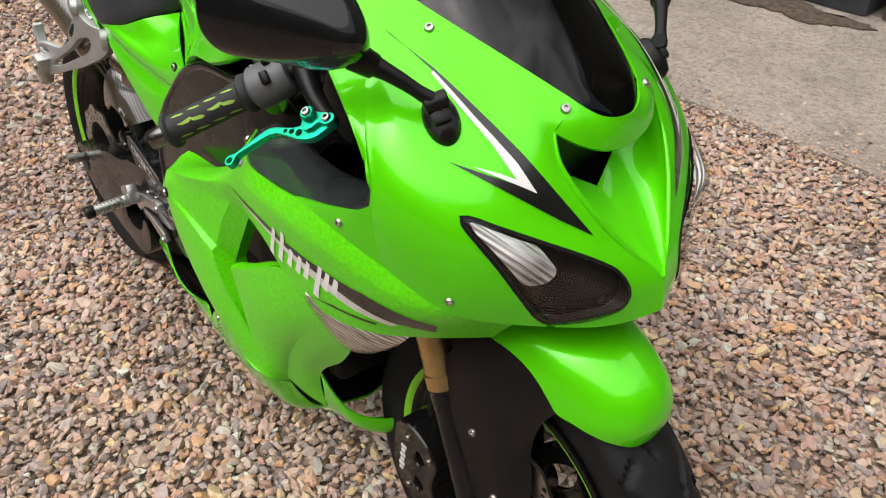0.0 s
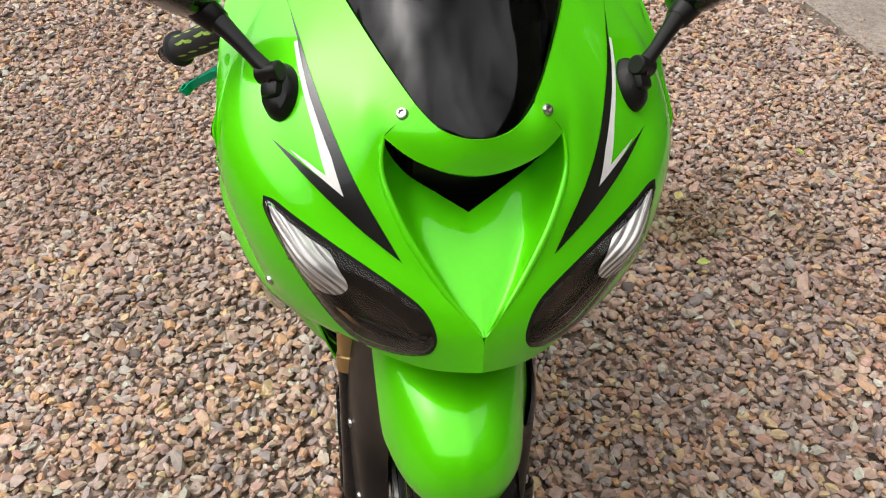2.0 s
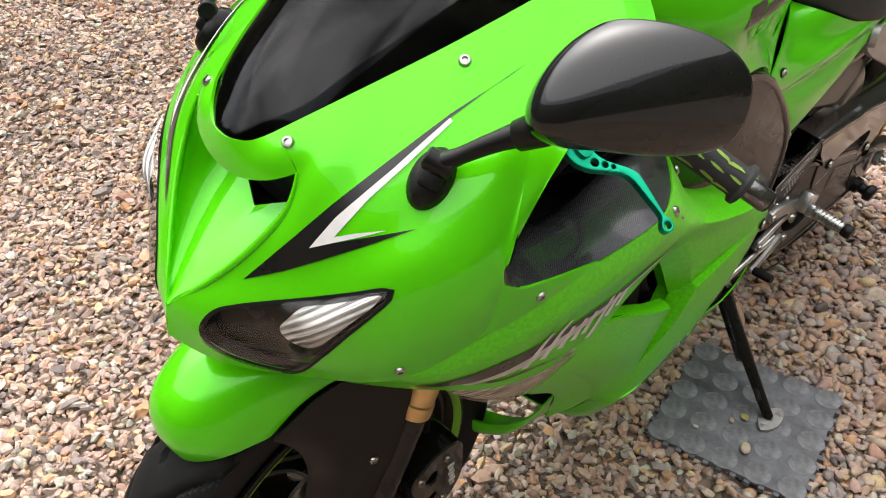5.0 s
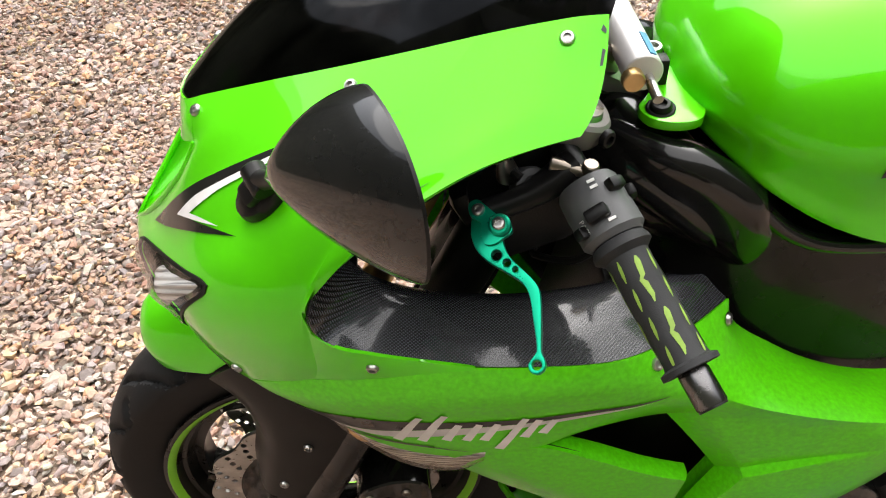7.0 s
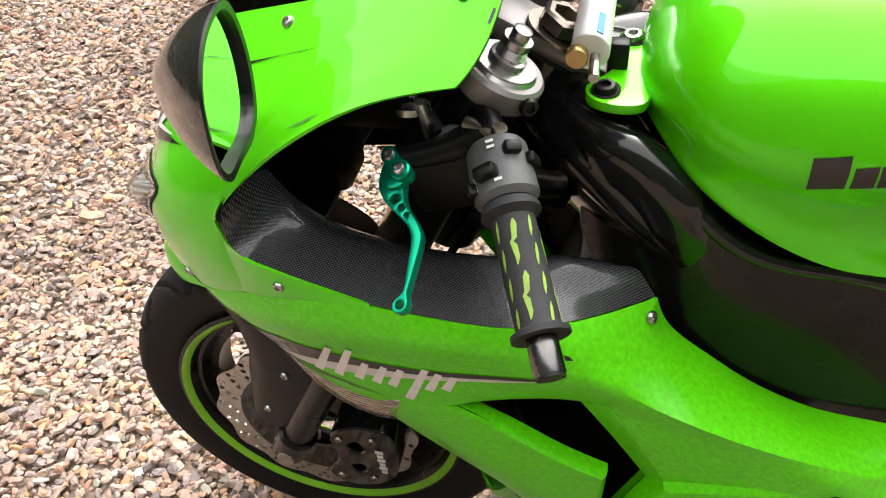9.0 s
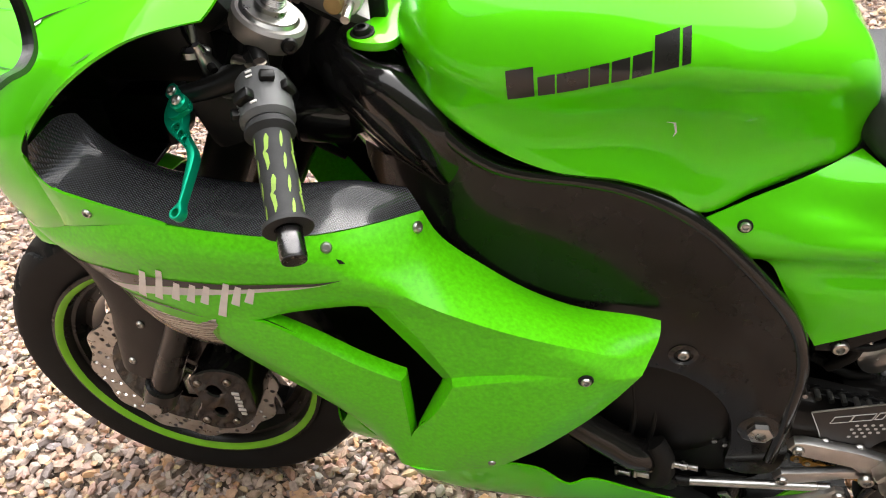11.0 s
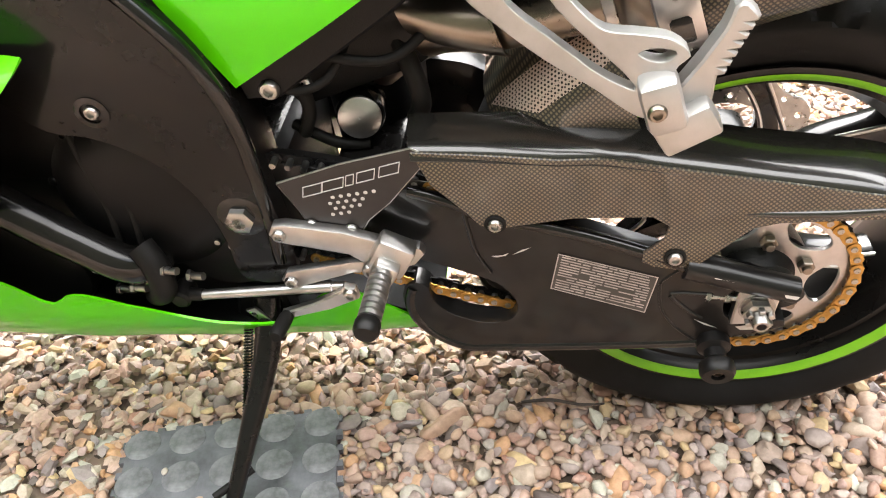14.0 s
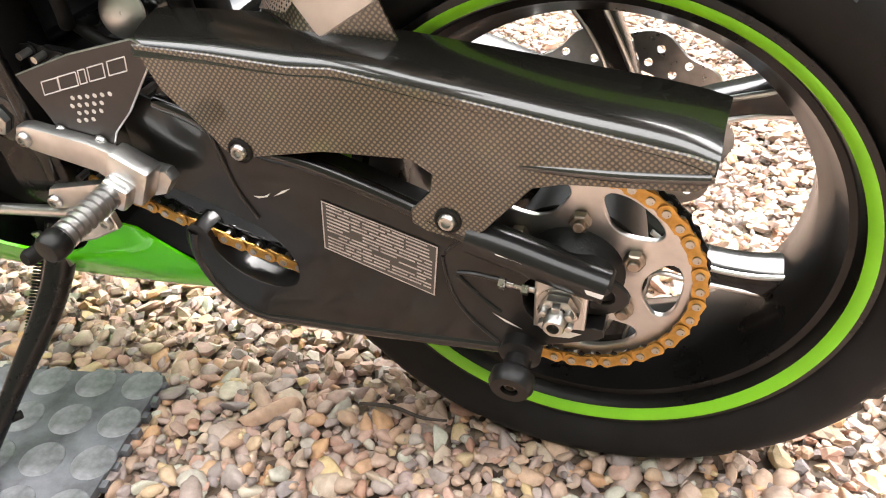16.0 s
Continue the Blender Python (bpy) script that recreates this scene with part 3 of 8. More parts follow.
FLANK = [
    [(1.376, 0.053, 0.914), (1.383, 0.068, 0.901), *RIDGE[:4], (1.492, 0.002, 0.745), (1.500, 0.0005, 0.708)],
    [(1.345, 0.069, 0.928), (1.375, 0.095, 0.893), (1.405, 0.100, 0.848), (1.442, 0.072, 0.798), (1.473, 0.050, 0.758), (1.482, 0.045, 0.735), (1.478, 0.048, 0.695)],
    [(1.30, 0.089, 0.946), (1.345, 0.122, 0.899), (1.380, 0.137, 0.855), (1.412, 0.122, 0.815), (1.440, 0.108, 0.775), (1.446, 0.105, 0.735), (1.434, 0.108, 0.692)],
    [(1.243, 0.110, 0.966), (1.305, 0.150, 0.912), (1.340, 0.172, 0.868), (1.368, 0.182, 0.833), (1.392, 0.180, 0.785), (1.386, 0.183, 0.742), (1.365, 0.186, 0.703)],
    [(1.195, 0.123, 0.981), (1.262, 0.172, 0.922), (1.298, 0.204, 0.880), (1.318, 0.221, 0.838), (1.322, 0.224, 0.792), (1.312, 0.221, 0.760), (1.300, 0.216, 0.733)],
    [(1.150, 0.134, 0.995), (1.215, 0.182, 0.937), (1.254, 0.213, 0.895), (1.282, 0.230, 0.858), (1.292, 0.233, 0.835), (1.291, 0.232, 0.820), (1.289, 0.232, 0.808)],
]
FLANK_REAR = [
    [(1.150, 0.134, 0.995), (1.215, 0.182, 0.937), (1.254, 0.213, 0.895), (1.282, 0.230, 0.858), (1.290, 0.232, 0.838)],
    [(1.108, 0.141, 1.005), (1.158, 0.182, 0.962), (1.195, 0.205, 0.933), (1.222, 0.220, 0.909), (1.235, 0.226, 0.897)],
    [(1.080, 0.145, 1.010), (1.108, 0.175, 0.982), (1.132, 0.196, 0.962), (1.152, 0.209, 0.947), (1.162, 0.215, 0.940)],
    [(1.064, 0.147, 1.011), (1.068, 0.168, 0.991), (1.075, 0.187, 0.975), (1.083, 0.200, 0.964), (1.090, 0.207, 0.957)],
]
TONGUE = [
    [(1.289, 0.232, 0.808), (1.272, 0.238, 0.797), (1.245, 0.240, 0.788), (1.20, 0.2415, 0.775), (1.165, 0.2420, 0.7655)],
    [(1.300, 0.222, 0.770), (1.275, 0.233, 0.772), (1.245, 0.2395, 0.774), (1.20, 0.2420, 0.769), (1.165, 0.2425, 0.7645)],
    [(1.300, 0.216, 0.733), (1.270, 0.229, 0.745), (1.240, 0.2375, 0.755), (1.20, 0.2425, 0.7625), (1.165, 0.2430, 0.7632)],
]
LENS_OUTLINE = [(0.185, 0.822), (0.178, 0.8215), (0.163, 0.815), (0.129, 0.800), (0.093, 0.784), (0.069, 0.772), (0.054, 0.762), (0.045, 0.748), (0.0425, 0.735), (0.047, 0.721), (0.059, 0.712), (0.076, 0.704), (0.098, 0.6985), (0.107, 0.698), (0.116, 0.704), (0.144, 0.743), (0.164, 0.776), (0.178, 0.800), (0.1855, 0.816)]


def cowl_half():
    bm = bmesh.new()
    add_grid(bm, loft(FLANK, 110, 90))
    add_grid(bm, loft(FLANK_REAR, 50, 40))
    add_grid(bm, loft(TONGUE, 24, 16))
    brow = [curve_through(SCREEN_EDGE[:4], 30), curve_through([(1.4095, 0, 0.880), (1.4088, 0.012, 0.8805), (1.404, 0.033, 0.884), (1.392, 0.058, 0.896), (1.383, 0.068, 0.901)], 30), curve_through(LIP, 30)]
    add_grid(bm, loft(brow, 30, 12))
    # rolled lip of the intake
    add_grid(bm, loft([LIP, [(x - 0.006, y * 0.94, z - 0.005) for x, y, z in LIP], [(x - 0.018, y * 0.86, z - 0.003) for x, y, z in LIP]], 24, 8))
    # channel under the intake, running to the nose
    mid = [(1.388, 0, 0.806), (1.424, 0, 0.788), (1.460, 0, 0.767), (1.492, 0, 0.745)]
    rails = []
    rs, ms = curve_through(RIDGE, 30), curve_through(mid, 30)
    for k, sag in ((0.0, 0.0), (0.07, 0.022), (0.3, 0.034), (0.65, 0.018), (1.0, 0.0)):
        fall = np.linspace(1, 0, 30)[:, None]
        rails.append(rs * (1 - k) + ms * k - np.array([0.6, 0, 0.8]) * sag * fall)
    add_grid(bm, loft(rails, 30, 24))
    tidy(bm)
    face_out(bm, lambda c: (0.6, 0.6, 0.3))
    return bm


half = cowl_half()
other = mirrored(half)
for f in list(half.faces):
    c = f.calc_center_median()
    if c.x > 1.36 and inside(LENS_OUTLINE, c.y, c.z) and c.y > 0.03:
        half.faces.remove(f)
COWL_TREE = BVHTree.FromBMesh(cowl_half())
# draw the ragged rim of the lamp opening onto its outline
rim_line = round_outline(LENS_OUTLINE, 240)
for v in half.verts:
    if v.co.x > 1.36 and v.co.y > 0.03 and any(e.is_boundary for e in v.link_edges):
        q = min(rim_line, key=lambda p: (p[0] - v.co.y) ** 2 + (p[1] - v.co.z) ** 2)
        if math.hypot(q[0] - v.co.y, q[1] - v.co.z) < 0.006:
            hit_ = COWL_TREE.ray_cast(Vector((1.7, q[0], q[1])), Vector((-1, 0, 0)))[0]
            if hit_:
                v.co = hit_
whole = bmesh.new()
for src in (half, mirrored(half)):
    src.verts.index_update()
    vs = [whole.verts.new(v.co) for v in src.verts]
    for f in src.faces:
        whole.faces.new([vs[v.index] for v in f.verts])
bmesh.ops.delete(whole, geom=[v for v in whole.verts if not v.link_faces], context="VERTS")
tidy(whole)
face_out(whole, lambda c: (0.6, 0.6 if c.y > 0 else -0.6, 0.3))
thicken(whole, 0.003)
cowl = part("upper_cowl", whole, GREEN, bike, "lime green glossy front cowl with central air intake")

# unpainted black inside of the cowl
for k in (1, -1):
    bm = bmesh.new()
    add_grid(bm, loft(FLANK[2:], 60, 50))
    add_grid(bm, loft(FLANK_REAR, 40, 30))
    tidy(bm)
    bmesh.ops.delete(bm, geom=[f for f in bm.faces if f.calc_center_median().x > 1.335], context="FACES")
    face_out(bm, lambda c: (0.6, 0.6, 0.3))
    bm.normal_update()
    shift = {v: v.normal * -0.0045 for v in bm.verts}
    for v, d in shift.items():
        v.co += d
    part("cowl_lining", bm if k > 0 else mirrored(bm), PLASTIC, cowl, "unpainted black inside of the cowl")

# dark intake box
bm = bmesh.new()
add_grid(bm, loft([[(1.372, y, 0.815) for y in (-0.03, 0, 0.03)], [(1.30, y, 0.81) for y in (-0.03, 0, 0.03)]], 8, 6))
box(bm, (1.335, 0, 0.835), (0.05, 0.10, 0.10))
part("intake_duct", bm, PLASTIC, cowl, "black intake duct")
for k in (1, -1):
    bm = bmesh.new()
    tube(bm, RIDGE if k > 0 else flip(RIDGE), [0.0015, 0.0035, 0.0035, 0.003, 0.001], 50, 12)
    part("ridge", bm, GREEN, cowl, "rounded ridge beside the intake")

# black tray closing the nose from below
bm = slab([(1.484, 0.0), (1.470, 0.044), (1.430, 0.100), (1.362, 0.172), (1.300, 0.198), (1.268, 0.196), (1.268, -0.196), (1.300, -0.198), (1.362, -0.172), (1.430, -0.100), (1.470, -0.044)], -0.716, -0.711, bevel=0.0008)
transform(bm, Matrix.Rotation(-math.pi / 2, 4, "X"))
part("nose_tray", bm, PLASTIC, cowl, "black tray under the headlights")

# ---- windscreen ----
def screen_rails():
    tops = [0.0, 0.004, 0.012, 0.030, 0.050, 0.074, 0.090]
    spine = [(1.406, 0, 0.8955), (1.405, 0, 0.8965), (1.388, 0, 0.913), (1.352, 0, 0.945), (1.285, 0, 0.997), (1.205, 0, 1.046), (1.10, 0, 1.092), (1.01, 0, 1.115)]
    rails = []
    for (x, y, z), (sx, _, sz) in zip(SCREEN_EDGE, spine):
        row = []
        for k in np.linspace(-1, 1, 9):
            w = 1 - abs(k) ** 2.2
            row.append((x + (sx - x) * w, (y + 0.004 * (1 if y else 0)) * k, z + (sz - z) * w - 0.002 - 0.008 * abs(k) ** 10))
        rails.append(row)
    return rails


bm = bmesh.new()
add_grid(bm, loft(screen_rails(), 48, 60))
tidy(bm)
face_out(bm, lambda c: (0.5, 0, 1))
thicken(bm, 0.003)
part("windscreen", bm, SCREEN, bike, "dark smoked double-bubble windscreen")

# ---- side fairing with its triangular vent ----
UPPER = [
    [(1.410, 0.122, 0.690), (1.365, 0.186, 0.703), (1.300, 0.216, 0.732), (1.240, 0.237, 0.754), (1.197, 0.242, 0.764), (1.12, 0.241, 0.757), (1.045, 0.235, 0.750), (1.00, 0.215, 0.745), (0.929, 0.163, 0.735)],
    [(1.405, 0.126, 0.684), (1.350, 0.192, 0.692), (1.290, 0.224, 0.712), (1.230, 0.243, 0.728), (1.17, 0.249, 0.733), (1.10, 0.249, 0.731), (1.04, 0.244, 0.727), (0.99, 0.232, 0.719), (0.945, 0.215, 0.700)],
    [(1.397, 0.128, 0.674), (1.335, 0.190, 0.672), (1.270, 0.222, 0.678), (1.20, 0.236, 0.685), (1.13, 0.241, 0.689), (1.06, 0.242, 0.695), (1.02, 0.242, 0.700), (0.985, 0.2385, 0.702), (0.950, 0.2335, 0.687)],
    [(1.388, 0.128, 0.662), (1.325, 0.182, 0.652), (1.260, 0.216, 0.646), (1.20, 0.230, 0.645), (1.13, 0.236, 0.648), (1.08, 0.236, 0.655), (1.03, 0.232, 0.662), (0.99, 0.229, 0.664), (0.959, 0.2270, 0.656)],
    [(1.378, 0.125, 0.648), (1.315, 0.172, 0.628), (1.255, 0.206, 0.613), (1.19, 0.222, 0.606), (1.15, 0.230, 0.620), (1.107, 0.233, 0.628), (1.073, 0.228, 0.637), (1.03, 0.220, 0.641), (0.988, 0.213, 0.643)],
]
REAR = [
    [(0.929, 0.163, 0.735), (0.913, 0.155, 0.694), (0.87, 0.153, 0.656), (0.822, 0.153, 0.624), (0.768, 0.154, 0.603), (0.70, 0.157, 0.598), (0.676, 0.160, 0.596)],
    [(0.945, 0.215, 0.700), (0.921, 0.212, 0.685), (0.878, 0.206, 0.661), (0.821, 0.198, 0.638), (0.764, 0.194, 0.616), (0.706, 0.187, 0.599), (0.677, 0.177, 0.590)],
    [(0.950, 0.2335, 0.687), (0.925, 0.2355, 0.674), (0.88, 0.2380, 0.657), (0.82, 0.2375, 0.637), (0.76, 0.230, 0.616), (0.712, 0.214, 0.592), (0.684, 0.194, 0.580)],
    [(0.959, 0.2270, 0.656), (0.92, 0.2310, 0.648), (0.88, 0.2345, 0.638), (0.82, 0.2360, 0.620), (0.757, 0.235, 0.603), (0.713, 0.218, 0.583), (0.688, 0.202, 0.575)],
    [(0.931, 0.2275, 0.612), (0.90, 0.2310, 0.610), (0.87, 0.2335, 0.606), (0.82, 0.2360, 0.602), (0.756, 0.236, 0.592), (0.714, 0.222, 0.577), (0.691, 0.208, 0.571)],
    [(0.899, 0.2265, 0.550), (0.88, 0.2290, 0.558), (0.85, 0.2325, 0.568), (0.82, 0.2355, 0.576), (0.755, 0.236, 0.580), (0.715, 0.225, 0.572), (0.694, 0.213, 0.567)],
]
LOWER = [
    [(0.897, 0.234, 0.543), (0.88, 0.2365, 0.551), (0.85, 0.2385, 0.562), (0.82, 0.2390, 0.571), (0.755, 0.236, 0.577), (0.715, 0.2255, 0.570), (0.694, 0.2138, 0.566)],
    [(0.918, 0.231, 0.493), (0.90, 0.2335, 0.500), (0.86, 0.237, 0.508), (0.80, 0.237, 0.512), (0.765, 0.233, 0.513), (0.745, 0.227, 0.512), (0.733, 0.2215, 0.509)],
    [(0.959, 0.214, 0.413), (0.93, 0.222, 0.420), (0.89, 0.229, 0.425), (0.855, 0.230, 0.428), (0.825, 0.228, 0.432), (0.805, 0.223, 0.430), (0.794, 0.219, 0.427)],
    [(0.970, 0.205, 0.335), (0.94, 0.210, 0.338), (0.915, 0.213, 0.345), (0.89, 0.2135, 0.353), (0.87, 0.213, 0.359), (0.855, 0.212, 0.364), (0.842, 0.211, 0.369)],
]
VENT_EDGE = [(0.988, 0.213, 0.643), (0.951, 0.209, 0.585), (0.913, 0.206, 0.522)]
VENT_FOOT = [(0.913, 0.206, 0.522), (0.934, 0.208, 0.470), (0.957, 0.212, 0.414)]
FRONT = [
    [(1.19, 0.222, 0.606), (1.15, 0.230, 0.620), (1.107, 0.234, 0.628), (1.05, 0.236, 0.600), (1.0, 0.236, 0.569), (0.956, 0.234, 0.546)],
    [(1.128, 0.212, 0.535), (1.10, 0.222, 0.536), (1.06, 0.229, 0.528), (1.02, 0.229, 0.510), (0.985, 0.228, 0.494), (0.957, 0.225, 0.487)],
    [(1.034, 0.190, 0.413), (1.025, 0.199, 0.414), (1.008, 0.206, 0.414), (0.99, 0.211, 0.413), (0.974, 0.213, 0.413), (0.959, 0.214, 0.413)],
    [(0.992, 0.172, 0.325), (0.990, 0.182, 0.326), (0.987, 0.191, 0.328), (0.983, 0.198, 0.331), (0.978, 0.202, 0.333), (0.970, 0.205, 0.335)],
]


def fit_edge(g, line):
    """Draws a grid's first column onto the line that it borders on."""
    a, b = line[:-1], line[1:]
    for j in range(len(g)):
        k = np.clip(((g[j, 0] - a) * (b - a)).sum(1) / np.maximum(((b - a) ** 2).sum(1), 1e-12), 0, 1)
        q = a + (b - a) * k[:, None]
        d = q[np.argmin(((q - g[j, 0]) ** 2).sum(1))] - g[j, 0]
        if np.linalg.norm(d) < 0.008:
            for i in range(12):
                g[j, i] += d * (1 - i / 12) ** 2
    return g


def fairing_grids(fine=1.0):
    n = lambda k: int(k * fine)
    upper = loft(UPPER, n(90), n(36))
    grids = [upper, fit_edge(loft(REAR[:3], n(60), n(24)), upper[:, -1]), fit_edge(loft(REAR[2:], n(60), n(36)), upper[:, -1])]
    halfway = lambda p, q, k: [tuple(Vector(a).lerp(Vector(b), k)) for a, b in zip(p, q)]
    crease, foot = [r[0] for r in REAR[3:]], [r[0] for r in LOWER[:3]]
    # chamfer along the vent, then the small ledge that runs back from its corner
    grids.append(loft([VENT_EDGE, halfway(VENT_EDGE, crease, 0.5), crease], n(40), n(8)))
    grids.append(np.array([[VENT_FOOT[0], VENT_FOOT[0]], [crease[-1], foot[0]]]))
    grids.append(loft([VENT_FOOT, halfway(VENT_FOOT, foot, 0.5), foot], n(40), n(8)))
    grids.append(loft([REAR[-1], halfway(REAR[-1], LOWER[0], 0.5), LOWER[0]], n(60), n(5)))
    grids.append(loft(LOWER, n(60), n(40)))
    grids.append(loft(FRONT, n(50), n(44)))
    return grids


def side_sheet():
    bm = bmesh.new()
    for g in fairing_grids():
        add_grid(bm, g)
    # front face turned in towards the radiator
    add_grid(bm, loft([[r[0] for r in FRONT], [(1.196, 0.206, 0.575), (1.142, 0.194, 0.505), (1.056, 0.178, 0.405), (1.010, 0.150, 0.290)], [(1.198, 0.185, 0.545), (1.148, 0.170, 0.472), (1.060, 0.153, 0.372), (1.030, 0.125, 0.262)]], 30, 10))
    # turned-in edges round the vent
    inner = lambda pts, d: [(x - 0.004, y - d, z) for x, y, z in pts]
    for rim in ([(1.107, 0.234, 0.628), (1.05, 0.236, 0.600), (1.0, 0.236, 0.569), (0.956, 0.234, 0.546)],
                [(0.956, 0.234, 0.546), (0.957, 0.225, 0.487), (0.959, 0.214, 0.413)],
                VENT_EDGE, VENT_FOOT, [(1.107, 0.233, 0.628), (1.073, 0.228, 0.637), (1.03, 0.220, 0.641), (0.988, 0.213, 0.643)]):
        add_grid(bm, loft([rim, inner(rim, 0.008), inner(rim, 0.020)], 20, 6))
    tidy(bm, 0.0012)
    face_out(bm, lambda c: (0, 1, 0.2))
    return bm


SIDE_TREE = BVHTree.FromBMesh(side_sheet())
sides = []
for k in (1, -1):
    bm = side_sheet() if k > 0 else mirrored(side_sheet())
    sides.append(part("side_fairing", thicken(bm, 0.003), DUSTY, bike, "lime green side fairing panel with triangular vent"))

# unpainted black inside of the side fairings
for k, owner in zip((1, -1), sides):
    bm = bmesh.new()
    for g in fairing_grids(0.6):
        add_grid(bm, g)
    tidy(bm, 0.0012)
    face_out(bm, lambda c: (0, 1, 0.2))
    bm.normal_update()
    shift = {v: v.normal * -0.0048 for v in bm.verts}
    for v, d in shift.items():
        v.co += d
    part("fairing_lining", bm if k > 0 else mirrored(bm), PLASTIC, owner, "unpainted black inside of the fairing")

# black duct behind each vent
for k, owner in zip((1, -1), sides):
    bm = bmesh.new()
    add_grid(bm, loft([[(1.10, 0.17, 0.66), (1.0, 0.16, 0.68), (0.88, 0.15, 0.66)], [(1.06, 0.15, 0.55), (0.98, 0.14, 0.55), (0.88, 0.14, 0.55)], [(1.0, 0.14, 0.36), (0.95, 0.15, 0.34), (0.88, 0.16, 0.34)]], 12, 12))
    face_out(bm, lambda c: (0, 1, 0))
    thicken(bm, 0.003)
    part("vent_duct", bm if k > 0 else mirrored(bm), PLASTIC, owner, "black duct behind the vent")

# ---- knobbly black inner panels beside the handlebars ----
INNER = [
    [(1.289, 0.230, 0.838), (1.283, 0.234, 0.806), (1.255, 0.239, 0.790), (1.20, 0.240, 0.772), (1.12, 0.239, 0.757), (1.045, 0.233, 0.750), (1.00, 0.213, 0.745), (0.931, 0.161, 0.734)],
    [(1.284, 0.215, 0.842), (1.272, 0.214, 0.810), (1.248, 0.212, 0.791), (1.195, 0.208, 0.775), (1.12, 0.203, 0.762), (1.05, 0.196, 0.757), (1.00, 0.188, 0.750), (0.937, 0.152, 0.738)],
    [(1.278, 0.185, 0.846), (1.258, 0.180, 0.812), (1.232, 0.174, 0.790), (1.18, 0.168, 0.772), (1.12, 0.162, 0.760), (1.065, 0.158, 0.757), (1.00, 0.158, 0.762), (0.950, 0.142, 0.748)],
    [(1.272, 0.165, 0.838), (1.25, 0.160, 0.80), (1.22, 0.155, 0.775), (1.17, 0.150, 0.755), (1.12, 0.146, 0.742), (1.07, 0.142, 0.742), (1.00, 0.138, 0.750), (0.960, 0.134, 0.735)],
]
for k in (1, -1):
    bm = bmesh.new()
    add_grid(bm, loft(INNER, 70, 24))
    tidy(bm)
    face_out(bm, lambda c: (0, 0.3, 1))
    thicken(bm, 0.003)
    part("inner_panel", bm if k > 0 else mirrored(bm), KNOBBLY, bike, "black knobbly textured inner panel")

# ---- belly pan ----
BELLY = [
    [(0.992, 0.172, 0.325), (0.970, 0.205, 0.335), (0.915, 0.213, 0.345), (0.842, 0.2105, 0.369), (0.80, 0.2015, 0.352), (0.757, 0.1925, 0.309), (0.739, 0.189, 0.319), (0.67, 0.178, 0.2885), (0.58, 0.166, 0.2520), (0.50, 0.155, 0.252), (0.462, 0.149, 0.288), (0.425, 0.145, 0.286)],
    [(0.985, 0.150, 0.275), (0.965, 0.180, 0.280), (0.915, 0.190, 0.275), (0.852, 0.190, 0.272), (0.80, 0.182, 0.255), (0.752, 0.175, 0.245), (0.738, 0.174, 0.246), (0.67, 0.166, 0.240), (0.58, 0.155, 0.230), (0.47, 0.140, 0.220), (0.36, 0.122, 0.215)],
    [(0.980, 0.110, 0.215), (0.962, 0.13, 0.205), (0.915, 0.135, 0.195), (0.852, 0.135, 0.190), (0.80, 0.132, 0.186), (0.752, 0.128, 0.182), (0.738, 0.127, 0.181), (0.67, 0.12, 0.178), (0.58, 0.112, 0.172), (0.47, 0.10, 0.168), (0.35, 0.09, 0.17)],
    [(0.980, 0.0, 0.175), (0.962, 0.0, 0.165), (0.915, 0.0, 0.158), (0.852, 0.0, 0.155), (0.80, 0.0, 0.152), (0.752, 0.0, 0.150), (0.738, 0.0, 0.150), (0.67, 0.0, 0.148), (0.58, 0.0, 0.145), (0.47, 0.0, 0.145), (0.35, 0.0, 0.15)],
]
bm = bmesh.new()
for rails in (BELLY, [flip(r) for r in BELLY]):
    add_grid(bm, loft(rails, 70, 24))
lip = [[(1.060, 0.153, 0.372), (1.095, 0.112, 0.290), (1.140, 0, 0.255)], [(1.045, 0.138, 0.310), (1.095, 0.095, 0.245), (1.135, 0, 0.222)], [(0.985, 0.110, 0.215), (1.03, 0.07, 0.200), (1.06, 0, 0.190)]]
for rails in (lip, [flip(r) for r in lip]):
    add_grid(bm, loft(rails, 24, 14))
tidy(bm)
face_out(bm, lambda c: (0, c.y, -0.2))
thicken(bm, 0.003)
pan = part("belly_pan", bm, GREEN, bike, "lime green belly pan under the engine")
bm = bmesh.new()
lining = [[(x, y - 0.0055, z - (0.010 if k == 0 else -0.006)) for x, y, z in r] for k, r in enumerate(BELLY[:3])] + [[(x, y, z + 0.006) for x, y, z in BELLY[3]]]
for rails in (lining, [flip(r) for r in lining]):
    add_grid(bm, loft(rails, 50, 14))
tidy(bm)
part("pan_lining", bm, ENGINE, pan, "matt black inside of the belly pan")

